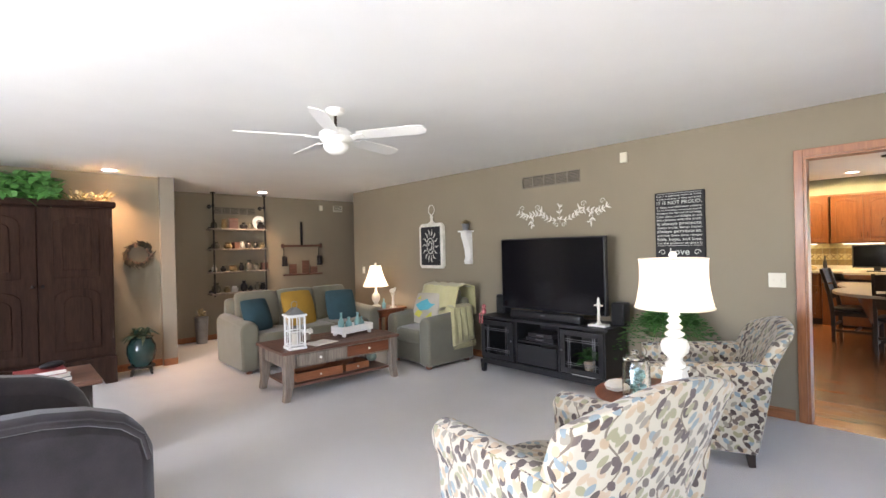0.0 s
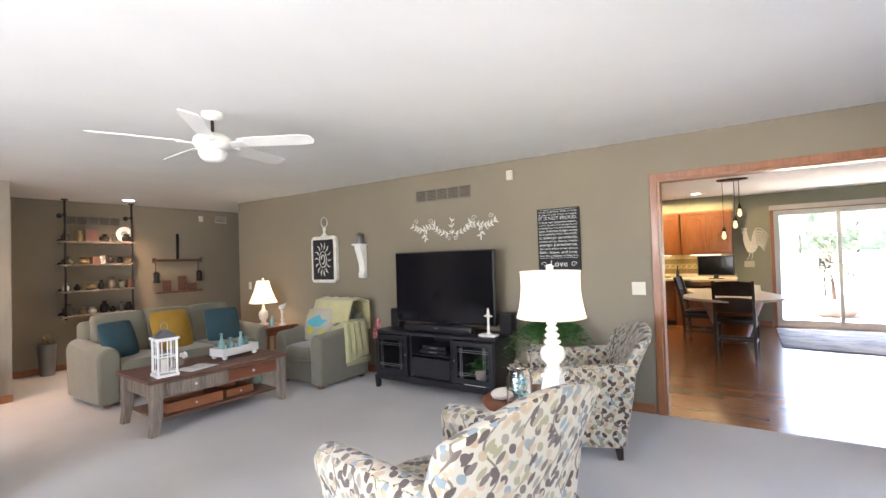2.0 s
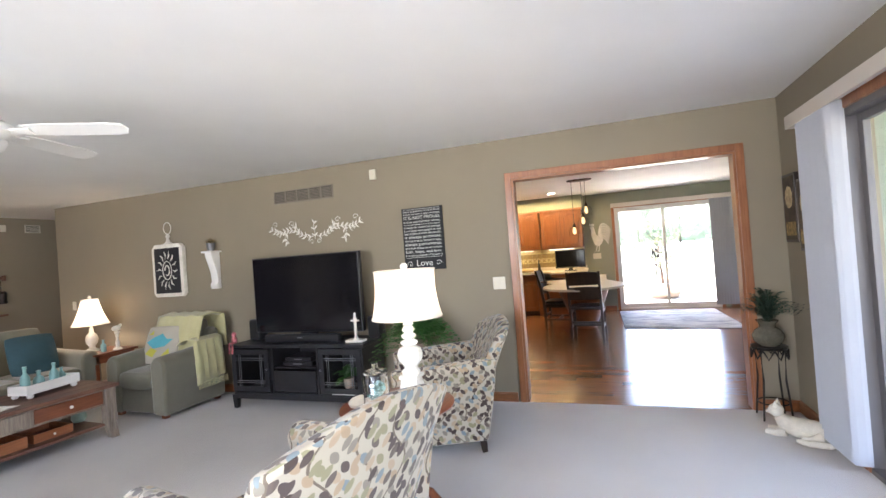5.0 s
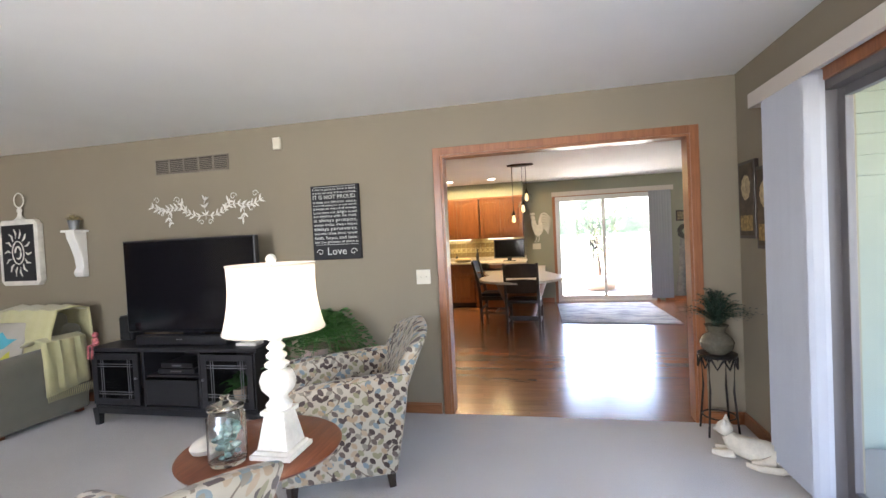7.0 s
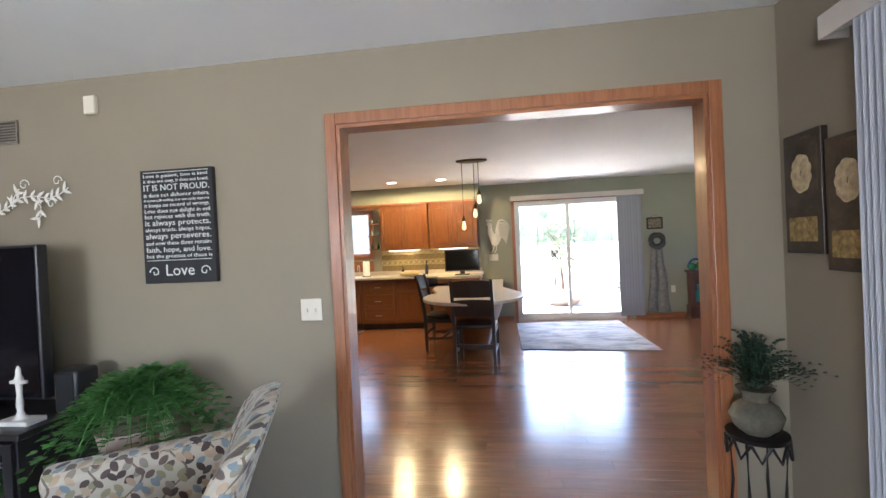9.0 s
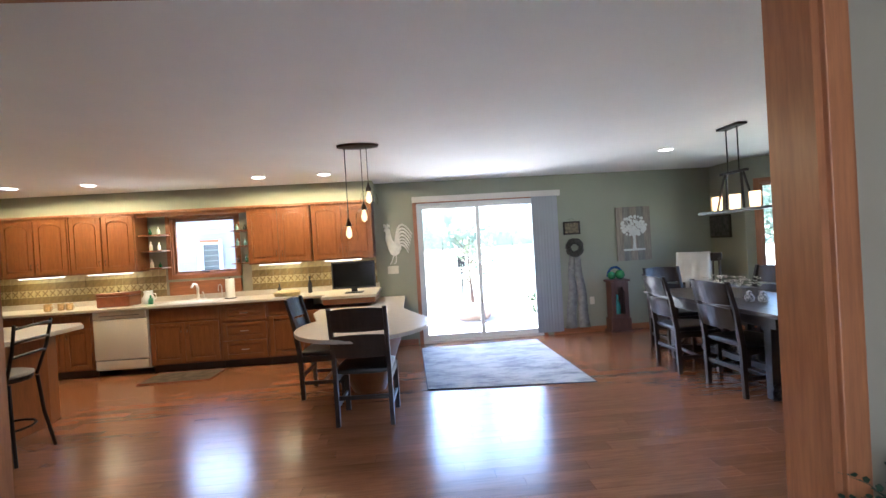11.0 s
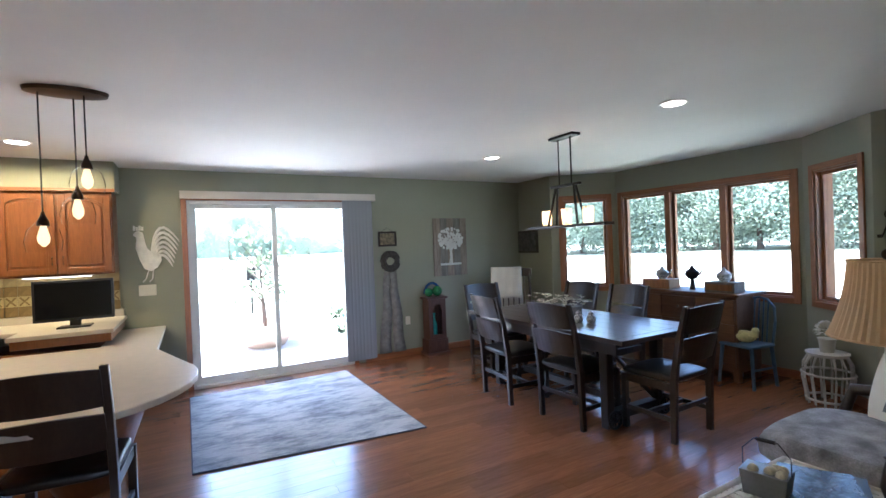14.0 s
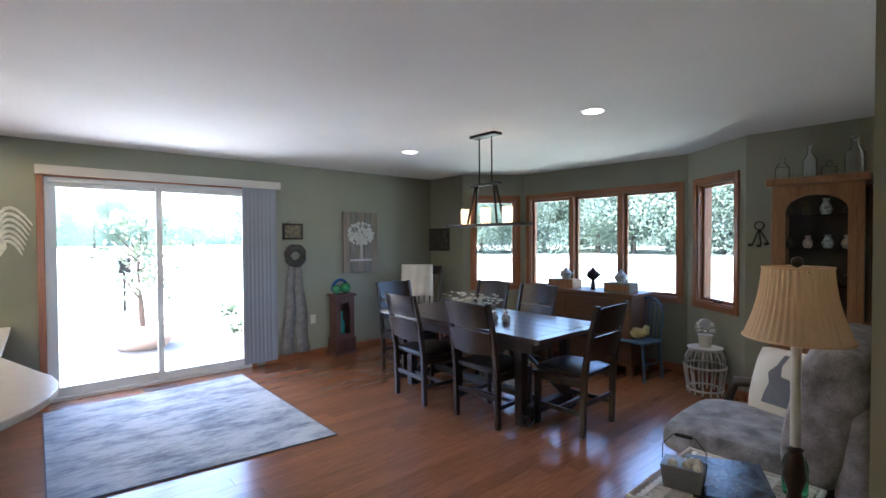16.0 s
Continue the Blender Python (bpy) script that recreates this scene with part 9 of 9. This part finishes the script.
bm = bmesh.new()
rng = random.Random(71)
for i in range(7):
    ball(bm, (rng.uniform(-0.07, 0.07), rng.uniform(-0.04, 0.04), 0.125), 0.024, u=10, v=8)
part("contents", bm, CREAM_FLOWER, bkt, smooth=True)
for k, (w_, d_, mt_, z_) in enumerate(((0.15, 0.20, BLACK_PLASTIC, 0.452), (0.13, 0.18, surf("magazine_cover", (0.10, 0.11, 0.12), 0.25, vary=0.9, scale=14, relief=0), 0.460))):
    mgz = thing("magazine", "glossy dark magazine on the wicker table", "magazine", 7.05, -2.57, z_, 25 + 8 * k, group="magazines")
    bm = bmesh.new()
    bx(bm, -w_, w_, -d_, d_, 0, 0.007)
    part("cover", bm, mt_, mgz)
tl = table_lamp("table_lamp", "ivory candle lamp with a tan pleated shade on the wicker table", 6.80, -2.46, 0.452,
                [(0.07, 0), (0.07, 0.02), (0.03, 0.04), (0.022, 0.10), (0.04, 0.16), (0.03, 0.22), (0.022, 0.25), (0.028, 0.26), (0.014, 0.265), (0.014, 0.56)],
                BRONZE, (0.168, 0.108, 0.672, 0.932), SHADE_TAN, glow_on=False, pleats=44)
bm = bmesh.new()
closed_lathe(bm, [(0.0165, 0.27), (0.0165, 0.66)], seg=14)
part("candle_sleeve", bm, CERAMIC, tl, smooth=True)
bottle("green glass bottle beside the pleated lamp", 6.84, -2.66, 0.452, 0.24, 0.045, GREEN_GLASS)

# ---- outside ----
ground = structure("ground", (-600, 600, -600, 600, -0.35, -0.16), GRASS)
structure("pavement", (12.15, 16.2, -3.8, 2.2, -0.155, -0.05), PAVER)
structure("pavement", (-0.5, 5.8, -4.8, -1.64, -0.155, -0.05), PAVER)


def outer_skin(name, p0, p1, z0, z1, mat_=None):
    """Lap siding: overlapping tilted boards on an outside wall."""
    p0, p1 = Vector((*p0, 0)), Vector((*p1, 0))
    d = p1 - p0
    bm = bmesh.new()
    z = z0
    while z < z1:
        prism(bm, [(0, z), (0.022, z), (0.006, min(z + 0.13, z1)), (0, min(z + 0.13, z1))], 0, d.length, "x")
        z += 0.13
    for v in bm.verts:
        v.co = Vector((v.co.x, v.co.y, v.co.z))
    bmesh.ops.transform(bm, matrix=Matrix.Translation(p0) @ Matrix.Rotation(math.atan2(d.y, d.x), 4, "Z"), verts=bm.verts)
    tagged(part(name, bm, mat_ or SIDING), kind="structure")


outer_skin("wall_siding", (5.86, -5.4), (5.86, -1.64), -0.16, 2.75, SIDING_GREEN)
structure("wall_wing_end", (5.86, 6.46, -5.4, -5.2, -0.16, 2.7), SIDING_GREEN)
structure("wall_wing", (5.86, 6.05, -5.2, -1.63, -0.16, 2.7), SIDING_GREEN)
structure("wall_garage_wing", (16.5, 16.7, 2.0, 9.0, -0.16, 3.4), SIDING)
outer_skin("wall_siding", (16.5, 2.0), (16.5, 9.0), -0.16, 3.4)
far_win = window("window_7", (16.40, 0, 0), 90, 4.28, 4.74, 1.15, 1.85, 1, ALU)
# Flat dark sheet behind the pane, in place of an unlit room's shade.
box_part("unlit_room_panel", (4.29, 4.73, -0.088, -0.08, 1.16, 1.84), GREY_ALU, far_win, bevel=0)


def garden_tree(x, y, h, spread, seed, leaves=2600, mat_=None, low=0.32, label="green leafy tree behind the lawn"):
    rng = random.Random(seed)
    ob = thing("tree", label, "tree", x, y, -0.16, rng.uniform(0, 360), group="trees beyond the lawn")
    bm = bmesh.new()
    tube(bm, [(0, 0, 0), (0.05 * h * 0.2, 0.02, h * 0.25), (0.0, 0.05, h * 0.55), (0.06, 0, h * 0.85)], [h * 0.03, h * 0.022, h * 0.014, h * 0.005], 8)
    for i in range(9):
        a, z = rng.uniform(0, 6.28), h * rng.uniform(0.25, 0.7)
        r = spread * rng.uniform(0.4, 0.75)
        tube(bm, [(0, 0.03, z), (r * 0.5 * math.cos(a), r * 0.5 * math.sin(a), z + h * 0.08), (r * math.cos(a), r * math.sin(a), z + h * 0.2)], [h * 0.01, h * 0.007, h * 0.003], 5)
    part("trunk", bm, BARK, ob)
    vs, fs = [], []
    clumps = [(rng.gauss(0, spread * 0.42), rng.gauss(0, spread * 0.42), h * rng.uniform(low, 0.97), rng.uniform(0.2, 0.38) * spread) for _ in range(46)]
    size = max(0.05, h * 0.012)
    for i in range(leaves):
        cx, cy, cz, cr = rng.choice(clumps)
        d = Vector((rng.gauss(0, 1), rng.gauss(0, 1), rng.gauss(0, 0.8))).normalized()
        p = Vector((cx, cy, cz)) + d * cr * rng.uniform(0.6, 1.05)
        u = Vector((rng.gauss(0, 1), rng.gauss(0, 1), rng.gauss(0, 1))).normalized() * size
        w = u.cross(d)
        w = w.normalized() * size * 0.6
        n = len(vs)
        vs += [p - u, p + w, p + u, p - w]
        fs.append((n, n + 1, n + 2, n + 3))
    me = bpy.data.meshes.new("crown")
    me.from_pydata(vs, [], fs)
    me.materials.append(mat_ or FOREST)
    c = new("crown", me)
    c.parent = ob
    return ob


tr1, tr2, tr3 = [garden_tree(20 - 12 * k, -60, 11 + k, 10, k + 1, 26000, None, 0.1) for k in range(3)]
rng_t = random.Random(9)
for i in range(44):
    base_ = (tr1, tr2, tr3)[i % 3]
    if i < 30:
        ang_ = radians(-118 + i * 3.4 + rng_t.uniform(-1, 1))
        dist_ = 58 + rng_t.uniform(-4, 14)
    else:
        ang_ = radians(-12 + (i - 30) * 4.4)
        dist_ = 130 + rng_t.uniform(-10, 20)
    t_ = copy_thing(base_, pose(8 + math.cos(ang_) * dist_, -2 + math.sin(ang_) * dist_, -0.16, 0, 0, rng_t.uniform(0, 360)))
tagged(structure("backdrop", (-120, 160, -95, -92, -0.2, 13), FOREST), kind="structure")
structure("backdrop_east", (190, 193, -120, 160, -0.2, 6), FOREST)
po = thing("planter", "terracotta bowl planter with a leafy shrub on the patio", "planter", 14.3, -1.45, -0.05)
po.scale = (1.35, 1.35, 1)
bm = bmesh.new()
closed_lathe(bm, [(0.22, 0), (0.36, 0.22), (0.40, 0.36), (0.37, 0.37), (0.34, 0.30)], seg=28)
part("bowl", bm, TERRA, po, smooth=True)
shrub = garden_tree(14.3, -1.45, 1.7, 0.6, 14, 420, SHRUB, 0.32, "small leafy shrub growing in the patio planter")
shrub.matrix_world = pose(14.3, -1.45, 0.15)
tagged(shrub, group="patio shrubs")
for x_, y_, s_ in ((14.6, -2.9, 1.0), (16.6, -3.3, 1.3), (15.9, -0.2, 0.8)):
    f_ = foliage("shrub", "low leafy garden plant at the patio's edge", x_, y_, -0.1, 0.25 * s_, 0.1, 90, SHRUB, int(x_ * 10), 0.5, 0.4 * s_, 0.06, 0.6)
ml = thing("garden_lantern", "dark garden lantern post on the lawn", "lantern", 19.5, -1.8, -0.16)
bm = bmesh.new()
cyl(bm, (0, 0, 0), (0, 0, 0.9), 0.03, seg=8)
bx(bm, -0.12, 0.12, -0.12, 0.12, 0.9, 1.25)
part("post", bm, IRON, ml)

planks(6.0, 11.95, -5.75, 6.79, lambda x, y: x < 9.6 and -3.4 < y < 1.6)
